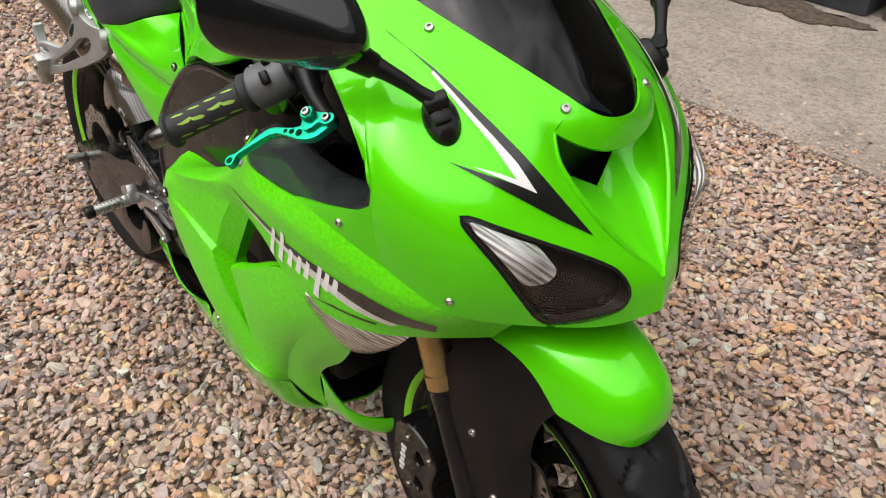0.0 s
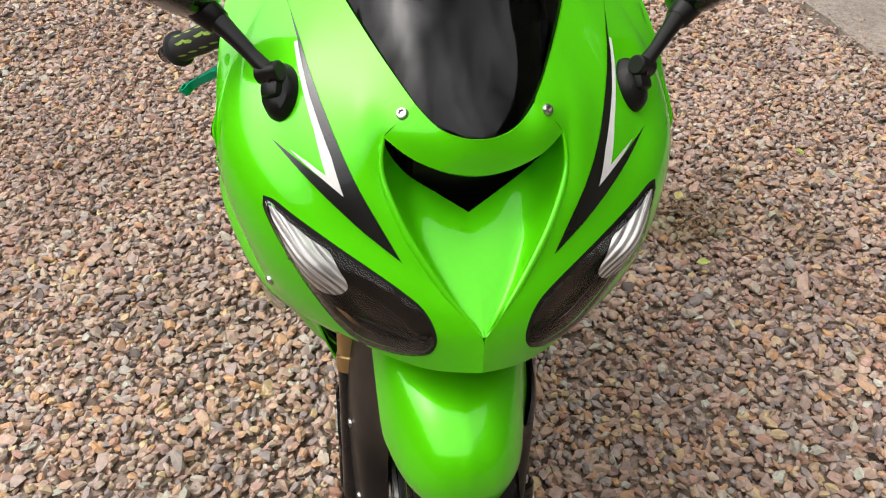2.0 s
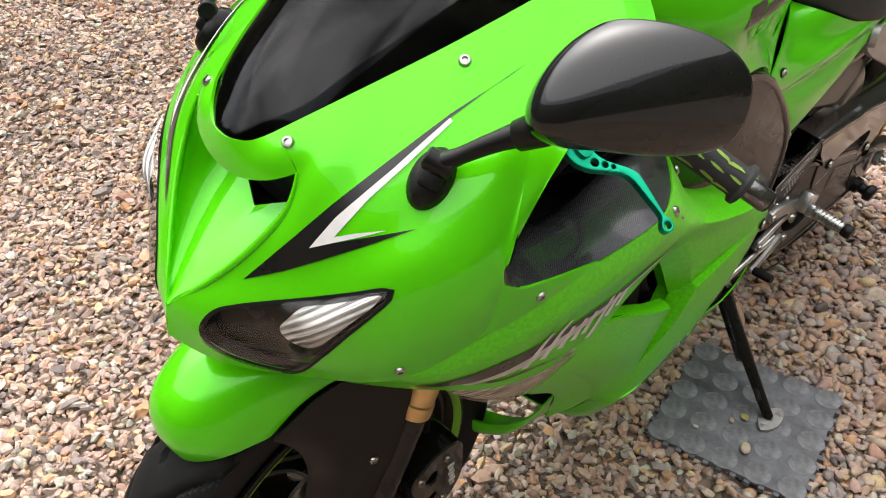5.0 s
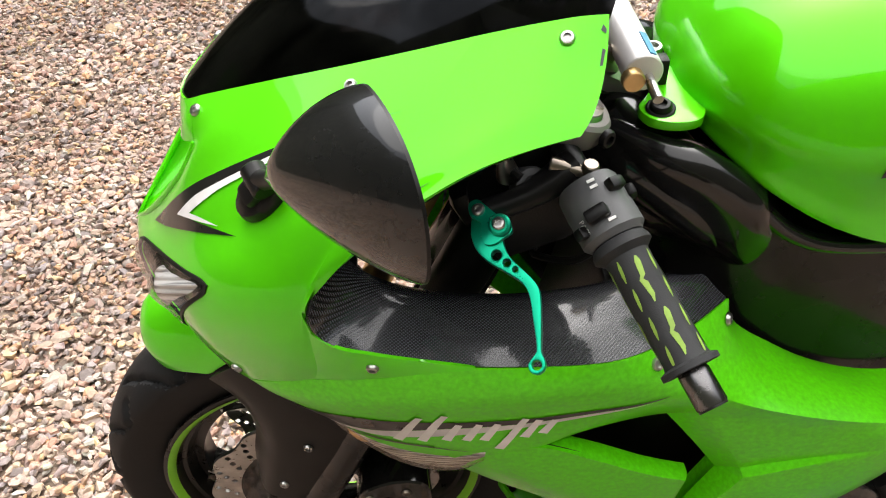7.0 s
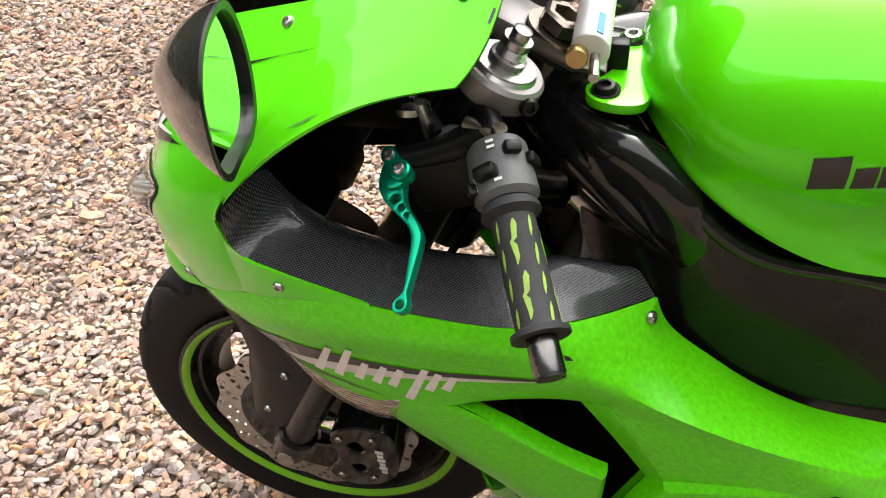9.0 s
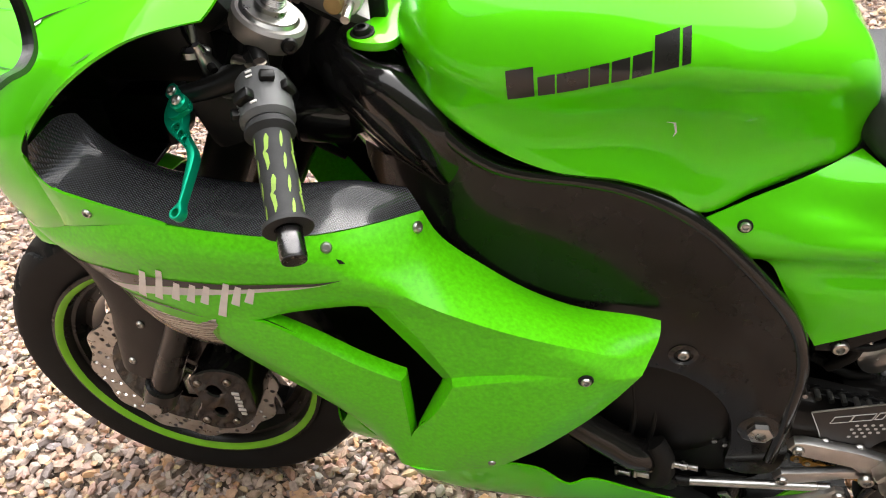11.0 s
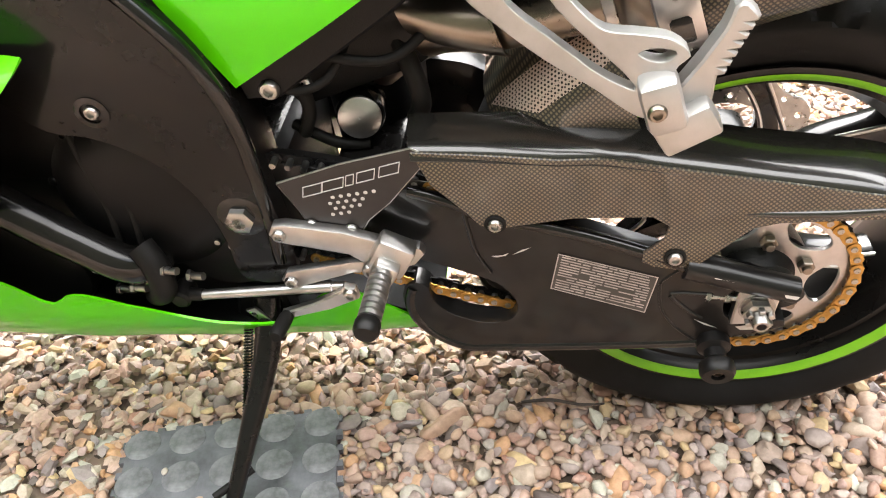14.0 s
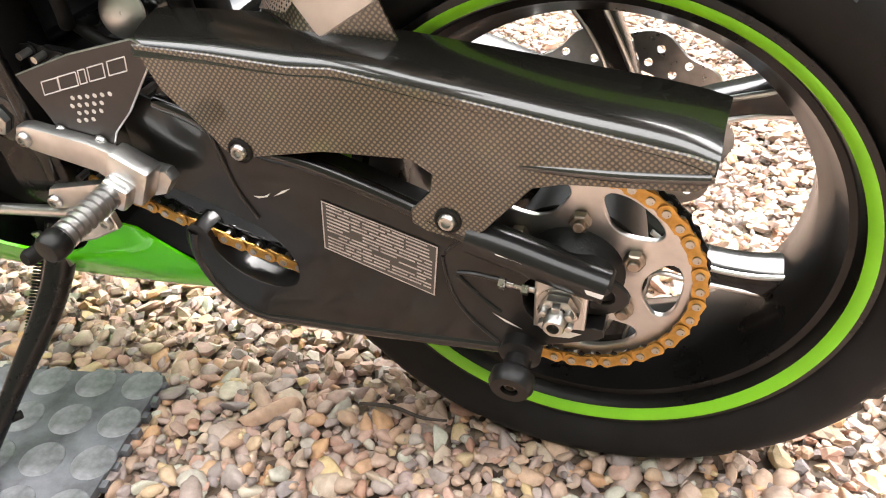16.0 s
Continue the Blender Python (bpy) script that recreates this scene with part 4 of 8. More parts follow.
# ---- fuel tank ----
def tank_sections():
    # x, half width at the waist, waist height, foot height, foot half width, crown height
    rows = [(0.965, 0.045, 0.880, 0.868, 0.040, 0.892), (0.950, 0.095, 0.885, 0.862, 0.085, 0.925), (0.915, 0.142, 0.885, 0.842, 0.135, 0.965), (0.860, 0.168, 0.880, 0.812, 0.158, 0.992),
            (0.800, 0.177, 0.880, 0.786, 0.160, 1.000), (0.735, 0.176, 0.880, 0.775, 0.155, 0.995), (0.690, 0.170, 0.880, 0.755, 0.146, 0.985), (0.652, 0.162, 0.878, 0.727, 0.137, 0.970),
            (0.600, 0.146, 0.872, 0.738, 0.112, 0.945), (0.550, 0.122, 0.862, 0.750, 0.090, 0.915), (0.515, 0.095, 0.850, 0.758, 0.075, 0.880), (0.498, 0.072, 0.825, 0.766, 0.062, 0.845)]
    out = []
    for x, w, zw, zf, wf, zc in rows:
        knee = 0.022 * math.exp(-((x - 0.69) / 0.11) ** 2)
        side = [(x, wf - 0.012, zf - 0.004), (x, wf, zf), (x, wf + (w - wf) * 0.10 - knee * 0.8, zf + (zw - zf) * 0.36), (x, wf + (w - wf) * 0.55 - knee, zf + (zw - zf) * 0.70), (x, w, zw + knee), (x, w * 0.92, zw + (zc - zw) * 0.45), (x, w * 0.66, zw + (zc - zw) * 0.82), (x, w * 0.33, zc - 0.003), (x, 0, zc)]
        out.append(side + flip(side[-2::-1]))
    return out


bm = bmesh.new()
g = loft(tank_sections(), 90, 90)
add_grid(bm, g)
for row in (g[0], g[-1]):
    c = row.mean(0)
    vs = [bm.verts.new(p) for p in row]
    cv = bm.verts.new(c)
    for i in range(len(vs) - 1):
        bm.faces.new((vs[i], vs[i + 1], cv))
tidy(bm)
face_out(bm, lambda c: c - Vector((0.72, 0, 0.85)))
TANK_TREE = BVHTree.FromBMesh(bm)
tank = part("fuel_tank", bm, GREEN, bike, "lime green fuel tank with dark maker's lettering bars", 50)

# ---- green side panels under the seat ----
PANEL = [
    [(0.652, 0.139, 0.722), (0.600, 0.120, 0.740), (0.55, 0.098, 0.752), (0.498, 0.071, 0.766)],
    [(0.640, 0.140, 0.715), (0.585, 0.126, 0.725), (0.52, 0.112, 0.730), (0.455, 0.118, 0.752)],
    [(0.620, 0.139, 0.698), (0.56, 0.134, 0.705), (0.47, 0.131, 0.708), (0.375, 0.138, 0.722)],
    [(0.600, 0.135, 0.676), (0.545, 0.137, 0.682), (0.43, 0.142, 0.690), (0.282, 0.146, 0.711)],
    [(0.575, 0.126, 0.664), (0.52, 0.126, 0.660), (0.42, 0.132, 0.667), (0.30, 0.140, 0.693)],
    [(0.548, 0.128, 0.622), (0.51, 0.134, 0.625), (0.42, 0.138, 0.640), (0.315, 0.141, 0.677)],
    [(0.501, 0.131, 0.546), (0.465, 0.135, 0.570), (0.40, 0.139, 0.612), (0.318, 0.142, 0.668)],
]
for k in (1, -1):
    bm = bmesh.new()
    add_grid(bm, loft(PANEL, 50, 50))
    face_out(bm, lambda c: (0, 1, 0.2))
    thicken(bm, 0.003)
    part("side_panel", bm if k > 0 else mirrored(bm), GREEN, bike, "lime green side panel below the seat")

# ---- tail and seats ----
TAIL = [
    [(0.284, 0.146, 0.708), (0.23, 0.143, 0.735), (0.16, 0.135, 0.785), (0.05, 0.110, 0.840), (-0.12, 0.075, 0.885), (-0.25, 0.05, 0.895)],
    [(0.284, 0.147, 0.700), (0.23, 0.146, 0.720), (0.16, 0.142, 0.752), (0.05, 0.125, 0.800), (-0.12, 0.092, 0.850), (-0.26, 0.06, 0.870)],
    [(0.290, 0.144, 0.688), (0.23, 0.140, 0.708), (0.16, 0.134, 0.736), (0.05, 0.117, 0.778), (-0.12, 0.085, 0.815), (-0.26, 0.055, 0.85)],
]
for k in (1, -1):
    bm = bmesh.new()
    add_grid(bm, loft(TAIL, 40, 16))
    face_out(bm, lambda c: (0, 1, 0.2))
    thicken(bm, 0.003)
    part("tail_panel", bm if k > 0 else mirrored(bm), GREEN, bike, "lime green tail panel")


def seat_sections():
    rows = [(0.506, 0.060, 0.795, 0.842), (0.490, 0.088, 0.780, 0.838), (0.455, 0.112, 0.758, 0.834), (0.40, 0.136, 0.735, 0.832), (0.345, 0.148, 0.718, 0.838), (0.292, 0.150, 0.709, 0.850),
            (0.25, 0.146, 0.722, 0.868), (0.20, 0.138, 0.752, 0.890), (0.14, 0.128, 0.790, 0.915), (0.05, 0.105, 0.83, 0.935), (-0.1, 0.075, 0.875, 0.945)]
    out = []
    for x, w, zf, zc in rows:
        side = [(x, w * 0.9, zf - 0.012), (x, w, zf), (x, w * 0.99, zf + (zc - zf) * 0.35), (x, w * 0.88, zf + (zc - zf) * 0.72), (x, w * 0.6, zc - 0.006), (x, 0, zc)]
        out.append(side + flip(side[-2::-1]))
    return out


bm = bmesh.new()
g = loft(seat_sections(), 60, 60)
add_grid(bm, g)
for row in (g[0], g[-1]):
    vs = [bm.verts.new(p) for p in row]
    cv = bm.verts.new(row.mean(0))
    for i in range(len(vs) - 1):
        bm.faces.new((vs[i], vs[i + 1], cv))
tidy(bm)
face_out(bm, lambda c: c - Vector((0.3, 0, 0.78)))
part("seat", bm, SEAT, bike, "black grained vinyl seat")

# ---- frame spars ----
SPAR = [(0.955, 0.830), (0.924, 0.826), (0.905, 0.810), (0.884, 0.791), (0.855, 0.775), (0.826, 0.768), (0.775, 0.764), (0.736, 0.758), (0.697, 0.744), (0.654, 0.719), (0.606, 0.675), (0.558, 0.632),
        (0.525, 0.586), (0.503, 0.525), (0.497, 0.439), (0.499, 0.300), (0.554, 0.300), (0.560, 0.364), (0.572, 0.42), (0.602, 0.467), (0.651, 0.498), (0.701, 0.509), (0.74, 0.55), (0.80, 0.57), (0.88, 0.60), (0.97, 0.68), (1.005, 0.75), (0.985, 0.82)]


def spar_lean(x, z):
    return -0.018 * max(0, (x - 0.85) / 0.15) ** 2 * 1.5 + 0.006 * math.sin((z - 0.4) * 7) - 0.05 * max(0, x - 0.93) / 0.1


for k in (1, -1):
    bm = slab(round_outline(SPAR, 120), 0.085, 0.143, bevel=0.008, lean=spar_lean, seg=3)
    spar = part("frame_spar", bm if k > 0 else mirrored(bm), SATIN, bike, "satin black frame spar", 30)
    bm = bmesh.new()
    pts = [(x + 0.001, 0.137 + spar_lean(x, z), z + 0.002) for x, z in SPAR[2:11]] + [(x + 0.008, 0.138 + spar_lean(x, z), z) for x, z in SPAR[11:15]] + [(0.506, 0.137, 0.33)]
    tube(bm, pts, 0.0085, 90, 12)
    part("frame_rim", bm if k > 0 else mirrored(bm), GLOSS, spar, "rounded glossy frame edge")
    bm = bmesh.new()
    tube(bm, [(0.502, 0.1425, 0.4445), (0.545, 0.1425, 0.444), (0.580, 0.1425, 0.443)], 0.0018, 8, 8)
    part("cast_seam", bm if k > 0 else mirrored(bm), SATIN, spar, "cast seam line")

# the frame narrows and climbs to the steering head under the tank's nose
CREST = [(0.862, 0.118, 0.782), (0.890, 0.134, 0.812), (0.908, 0.139, 0.833), (0.935, 0.133, 0.853), (0.958, 0.124, 0.864), (0.982, 0.111, 0.866), (1.008, 0.088, 0.867), (1.032, 0.058, 0.866)]
for k in (1, -1):
    bm = bmesh.new()
    rails = [[(x + dx, y + dy, z + dz) for x, y, z in CREST] for dx, dy, dz in ((-0.004, -0.050, -0.016), (0.0, -0.022, -0.002), (0.002, -0.006, 0.002), (0.006, 0.005, -0.006), (0.008, 0.008, -0.020), (0.008, 0.004, -0.050), (0.006, -0.006, -0.085), (0.0, -0.030, -0.130))]
    add_grid(bm, loft(rails, 48, 34))
    tidy(bm)
    face_out(bm, lambda c: (0, 1, 0.3))
    thicken(bm, 0.004)
    part("frame_head", bm if k > 0 else mirrored(bm), GLOSS, bike, "gloss black frame rising to the steering head")

# ---- wheels ----
def along_y(c):
    return Matrix.Translation(c) @ basis((0, 1, 0))


def tyre(c, outer, bead, half, grooves, shift):
    """A tyre with slanting tread grooves cut into its crown."""
    prof = []
    for a in np.linspace(-1, 1, 61):
        k = abs(a)
        if k < 0.62:
            t = k / 0.62
            h, r = half * math.sin(t * 1.35) / math.sin(1.35), outer - (1 - math.cos(t * 1.35)) * half * 0.62
        else:
            t = (k - 0.62) / 0.38
            r0 = outer - (1 - math.cos(1.35)) * half * 0.62
            h, r = half * (1 - 0.22 * t * t), r0 + (bead - r0) * t
        prof.append((r, math.copysign(h, a), k))
    seg = 300
    bm = bmesh.new()
    m = along_y(c)
    rings = []
    for r, h, k in prof:
        row = []
        for i in range(seg):
            a = 2 * math.pi * i / seg
            cut = 0.0
            if k < 0.60:
                s = (a * grooves / (2 * math.pi) + 0.9 * abs(h) / half + (shift if h > 0 else 0)) % 1.0
                if abs(s - 0.5) < 0.055 and 0.06 < k < 0.56:
                    cut = 0.0075
                s2 = (a * grooves / (2 * math.pi) - 0.5 * abs(h) / half + (shift if h > 0 else 0) + 0.45) % 1.0
                if abs(s2 - 0.5) < 0.05 and 0.30 < k < 0.58:
                    cut = 0.0075
            rr = r - cut
            row.append(bm.verts.new(m @ Vector((rr * math.cos(a), rr * math.sin(a), h))))
        rings.append(row)
    for p, q in zip(rings, rings[1:]):
        for i in range(seg):
            bm.faces.new((p[i], p[(i + 1) % seg], q[(i + 1) % seg], q[i]))
    bmesh.ops.recalc_face_normals(bm, faces=bm.faces[:])
    return bm


def wheel(c, outer, edge, half_rim, half_tyre, spokes, first, grooves):
    hub = new("wheel")
    hub.parent = bike
    part("tyre", tyre(c, outer, edge - 0.004, half_tyre, grooves, 0.5), TYRE, hub, "black road tyre with slanting grooves", 50)
    m = along_y(c)
    bm = bmesh.new()
    w = half_rim
    turned(bm, [(edge - 0.018, -w + 0.012), (edge - 0.004, -w + 0.006), (edge + 0.001, -w), (edge + 0.001, -w - 0.004), (edge - 0.006, -w - 0.005), (edge - 0.014, -w + 0.002), (edge - 0.020, -w + 0.014), (edge - 0.026, -w + 0.015), (edge - 0.034, -w + 0.032),
                (edge - 0.046, -w * 0.42), (edge - 0.046, w * 0.42), (edge - 0.034, w - 0.032), (edge - 0.026, w - 0.015), (edge - 0.020, w - 0.014), (edge - 0.014, w - 0.002), (edge - 0.006, w + 0.005), (edge + 0.001, w + 0.004), (edge + 0.001, w), (edge - 0.018, w - 0.012)], m, 120)
    bmesh.ops.recalc_face_normals(bm, faces=bm.faces[:])
    part("rim", bm, RIMBLACK, hub, "gloss black alloy rim")
    for s in (-1, 1):
        bm = bmesh.new()
        turned(bm, [(edge - 0.0145, s * (w - 0.0005)), (edge - 0.012, s * (w + 0.0022)), (edge - 0.0065, s * (w + 0.0058)), (edge - 0.0045, s * (w + 0.0060))], m, 120)
        part("rim_tape", bm, RIMGREEN, hub, "bright green reflective rim tape")
    bm = bmesh.new()
    hw = min(w * 0.8, 0.055)
    turned(bm, [(0, -hw), (0.032, -hw), (0.040, -hw + 0.006), (0.034, -hw * 0.4), (0.034, hw * 0.4), (0.040, hw - 0.006), (0.032, hw), (0, hw)], m, 40)
    part("hub", bm, GLOSS, hub, "black wheel hub")
    ro = edge - 0.036
    for k in range(spokes // 2):
        mid = first + 30 + 720 * k / spokes
        at = lambda r, a: Vector(c) + Vector((math.cos(radians(a)), 0, math.sin(radians(a)))) * r
        for sg in (-1, 1):
            line = [at(0.030, mid + sg * 6), at(0.075, mid + sg * 11), at(0.115, mid + sg * 16), at(0.155, mid + sg * 24), at(ro, mid + sg * 30)]
            bm = bmesh.new()
            rails = []
            for i, (o, wid, dep) in enumerate(zip(line, (0.017, 0.015, 0.0115, 0.0115, 0.016), (0.024, 0.022, 0.019, 0.019, 0.024))):
                d = (line[min(i + 1, 4)] - line[max(i - 1, 0)]).normalized()
                t = d.cross(Vector((0, 1, 0)))
                rails.append([tuple(o + t * (wid * px) + Vector((0, dep * py, 0))) for px, py in ((-1, -0.6), (-0.7, -1), (0.7, -1), (1, -0.6), (1, 0.6), (0.7, 1), (-0.7, 1), (-1, 0.6), (-1, -0.6))])
            g = np.array(rails)
            add_grid(bm, np.stack([curve_through(g[:, i], 16) for i in range(9)], 1))
            tidy(bm)
            part("spoke", bm, GLOSS, hub, "black spoke with bare machined edges")
        # bare machined bevel round the window between two spokes, and along their outer flanks
        y_ = Vector((0, 0.0185, 0))
        side_at = lambda r, a, sg, off: at(r, a) + Vector((-math.sin(radians(a)), 0, math.cos(radians(a)))) * (off * sg) + y_
        window = [side_at(ro - 0.006, mid - 30, -1, -0.0135), side_at(0.155, mid - 24, -1, -0.0105), side_at(0.122, mid - 16, -1, -0.0105), at(0.101, mid) + y_, side_at(0.122, mid + 16, 1, -0.0105), side_at(0.155, mid + 24, 1, -0.0105), side_at(ro - 0.006, mid + 30, 1, -0.0135)]
        flanks = [[side_at(0.060, mid + q * 9, q, 0.0145), side_at(0.115, mid + q * 16, q, 0.0105), side_at(0.155, mid + q * 24, q, 0.0105), side_at(ro - 0.006, mid + q * 30, q, 0.0135)] for q in (-1, 1)]
        for line in (window, *flanks):
            e = bmesh.new()
            tube(e, [tuple(p) for p in line], 0.0027, 40, 8)
            part("machined_edge", e, ALLOY, hub, "bare aluminium spoke edge")
    return hub


FRONT_C, REAR_C = (1.358, 0, 0.303), (0.0, 0, 0.301)
front_wheel = wheel(FRONT_C, 0.2935, 0.2145, 0.050, 0.0565, 6, 50, 15)
front_wheel.name = "front_wheel"
rear_wheel = wheel(REAR_C, 0.318, 0.2295, 0.084, 0.097, 6, 84, 13)
rear_wheel.name = "rear_wheel"


def petal_disc(c, y0, y1, r, inner, waves, holes_rows, depth=0.05):
    n = waves * 16
    out = [(c[0] + (r + 0.0045 * math.cos(waves * a)) * math.cos(a), c[2] + (r + 0.0045 * math.cos(waves * a)) * math.sin(a)) for a in [2 * math.pi * i / n for i in range(n)]]
    holes = [ring(c[0], c[2], inner, 60)]
    for k in range(waves * 2):
        a = 2 * math.pi * k / (waves * 2)
        for j, f in enumerate(holes_rows):
            b = a + j * 0.06
            rr = inner + (r - inner) * f
            holes.append(ring(c[0] + rr * math.cos(b), c[2] + rr * math.sin(b), 0.0042, 8))
    return slab(out, y0, y1, holes, bevel=0)


for y in (0.066, -0.066):
    part("brake_disc", petal_disc(FRONT_C, y - 0.0025, y + 0.0025, 0.150, 0.112, 12, (0.25, 0.55, 0.82)), STEEL, front_wheel, "drilled steel petal brake disc", 30)
    bm = bmesh.new()
    turned(bm, [(0.05, -0.003), (0.113, -0.003), (0.113, 0.003), (0.05, 0.003)], Matrix.Translation((0, y, 0)) @ along_y((FRONT_C[0], 0, FRONT_C[2])), 48)
    part("disc_carrier", bm, GLOSS, front_wheel, "black disc carrier")
part("brake_disc", petal_disc(REAR_C, -0.103, -0.098, 0.110, 0.072, 10, (0.28, 0.72)), STEEL, rear_wheel, "drilled steel rear brake disc", 30)

# sprocket: toothed ring with six windows
def sprocket(c, y0, y1, teeth, r):
    n = teeth * 6
    out = [(c[0] + (r - 0.004 + 0.004 * math.cos(teeth * a)) * math.cos(a), c[2] + (r - 0.004 + 0.004 * math.cos(teeth * a)) * math.sin(a)) for a in [2 * math.pi * i / n for i in range(n)]]
    holes = [ring(c[0], c[2], 0.040, 40)]
    for k in range(6):
        a0 = radians(67 + 60 * k)
        pts = []
        for f, rr in ((-0.36, 0.0770), (-0.33, 0.0835), (-0.20, 0.0868), (0.0, 0.0872), (0.20, 0.0868), (0.33, 0.0835), (0.36, 0.0770), (0.27, 0.0655), (0.14, 0.0585), (0, 0.0570), (-0.14, 0.0585), (-0.27, 0.0655)):
            pts.append((c[0] + rr * math.cos(a0 + f), c[2] + rr * math.sin(a0 + f)))
        holes.append(round_outline(pts, 36))
    return slab(out, y0, y1, holes, bevel=0.0008)


SPR_C = (0.0, 0, 0.301)
rear_sprocket = part("sprocket", sprocket(SPR_C, 0.118, 0.1235, 43, 0.1035), ALLOY, rear_wheel, "bare aluminium rear sprocket", 30)
for k in range(6):
    a = radians(96 + 60 * k)
    p = (SPR_C[0] + 0.0535 * math.cos(a), 0.1235, SPR_C[2] + 0.0535 * math.sin(a))
    bm = hexnut(bmesh.new(), p, (0, 1, 0), 0.0088, 0.009)
    rod(bm, (p[0], 0.128, p[2]), (p[0], 0.137, p[2]), 0.0048, seg=12, bevel=0.0006)
    part("sprocket_nut", bm, HEAT, rear_wheel, "dull steel sprocket nut on its stud")
bm = bmesh.new()
turned(bm, [(0, 0.05), (0.05, 0.05), (0.058, 0.095), (0.060, 0.117), (0.044, 0.1175), (0.043, 0.124), (0.036, 0.130), (0.030, 0.138), (0.020, 0.140), (0, 0.140)], along_y((SPR_C[0], 0, SPR_C[2])), 40)
part("sprocket_carrier", bm, ENGINE, rear_wheel, "black sprocket carrier")

# ---- chain: plates and rollers on a loop round both sprockets ----
def chain_path():
    front, fr = (0.545, 0.398), 0.058
    rear, rr = (SPR_C[0], SPR_C[2]), 0.1005
    pts = []
    for a in np.linspace(radians(88), radians(284), 60):
        pts.append((rear[0] + rr * math.cos(a), rear[1] + rr * math.sin(a)))
    low = [(0.13, 0.222), (0.258, 0.2565), (0.31, 0.2695), (0.345, 0.281), (0.40, 0.301), (0.47, 0.324)]
    pts += low
    for a in np.linspace(radians(-70), radians(100), 20):
        pts.append((front[0] + fr * math.cos(a), front[1] + fr * math.sin(a)))
    pts += [(0.484, 0.455), (0.43, 0.4445), (0.37, 0.4335), (0.325, 0.4250), (0.24, 0.412), (0.10, 0.405)]
    pts.append(pts[0])
    p = np.array([(x, 0, z) for x, z in pts])
    run = np.concatenate([[0], np.cumsum(np.linalg.norm(np.diff(p, axis=0), axis=1))])
    n = int(round(run[-1] / 0.015875 / 2)) * 2
    want = np.linspace(0, run[-1], n, endpoint=False)
    return [(float(np.interp(s, run, p[:, 0])), float(np.interp(s, run, p[:, 2]))) for s in want]


def link_plate(l, r=0.0072, waist=0.0054, thick=0.0016):
    pts = []
    for a in np.linspace(radians(110), radians(250), 7):
        pts.append((r * math.cos(a), r * math.sin(a)))
    pts.append((l / 2, -waist))
    for a in np.linspace(radians(-70), radians(70), 7):
        pts.append((l + r * math.cos(a), r * math.sin(a)))
    pts.append((l / 2, waist))
    return slab(pts, 0, thick, bevel=0)


drive_chain = new("drive_chain")
drive_chain.parent = bike
tagged(drive_chain, "gold drive chain")
joints = chain_path()
outer_me = inner_me = pin_me = darkened = None
STEELDARK = stuff("dark_link_steel", (0.10, 0.092, 0.085), rough=0.32, metal=0.9, vary=0.35, scale=70, bump=0.08)
for i, (x, z) in enumerate(joints):
    x2, z2 = joints[(i + 1) % len(joints)]
    ang = math.degrees(math.atan2(z2 - z, x2 - x))
    l = math.hypot(x2 - x, z2 - z)
    y = 0.1295 if i % 2 else 0.1275
    turn_ = pose(x, y, z, 0, -ang, 0)
    if outer_me is None:
        ob = part("link_plate", link_plate(l), CHAINGOLD, drive_chain)
        outer_me = ob
        ob.matrix_local = turn_
        bm = bmesh.new()
        rod(bm, (0, -0.016, 0), (0, 0.0042, 0), 0.0035, seg=8)
        pin_me = part("chain_pin", bm, STEEL, drive_chain)
        pin_me.matrix_local = pose(x, 0.1285, z)
        inner_me = part("inner_plate", link_plate(l), ENGINE, drive_chain, "dark greased inner plate")
        inner_me.matrix_local = pose(x, y - 0.0095, z, 0, -ang, 0)
        continue
    else:
        # link plates are dark steel on the forward part of the loop, gold elsewhere
        if x > 0.34 and z > 0.36 or x > 0.46:
            darkened = darkened or part("darkened_plate", link_plate(l), STEELDARK, drive_chain, "dark link plate on the forward part of the chain")
            if darkened.matrix_local == Matrix():
                darkened.matrix_local = turn_
            else:
                share(darkened, drive_chain, turn_)
        else:
            share(outer_me, drive_chain, turn_)
        share(pin_me, drive_chain, pose(x, 0.1285, z))
    share(inner_me, drive_chain, pose(x, y - 0.014 if i % 2 else y - 0.0095, z, 0, -ang, 0))

# ---- swingarm ----
ARM = [(0.372, 0.431), (0.312, 0.421), (0.283, 0.407), (0.207, 0.392), (0.142, 0.373), (0.075, 0.350), (0.018, 0.334), (-0.030, 0.324), (-0.037, 0.315), (-0.028, 0.307), (0.010, 0.313), (0.027, 0.316), (0.033, 0.300), (0.029, 0.276), (0.010, 0.267), (-0.012, 0.270), (-0.032, 0.274), (-0.034, 0.266),
       (-0.012, 0.255), (0.012, 0.245), (0.040, 0.232), (0.138, 0.210), (0.257, 0.194), (0.312, 0.189), (0.347, 0.203), (0.369, 0.228), (0.377, 0.258), (0.374, 0.284), (0.362, 0.295), (0.346, 0.290), (0.343, 0.273), (0.327, 0.254), (0.305, 0.246), (0.272, 0.243), (0.253, 0.252),
       (0.2465, 0.274), (0.254, 0.293), (0.270, 0.309), (0.306, 0.323), (0.34, 0.331), (0.40, 0.338), (0.53, 0.36), (0.55, 0.40), (0.53, 0.44), (0.44, 0.445)]


def arm_lean(x, z):
    return 0.022 * min(1, max(0, (0.45 - x) / 0.45)) - 0.020 * max(0, (x - 0.30) / 0.2)


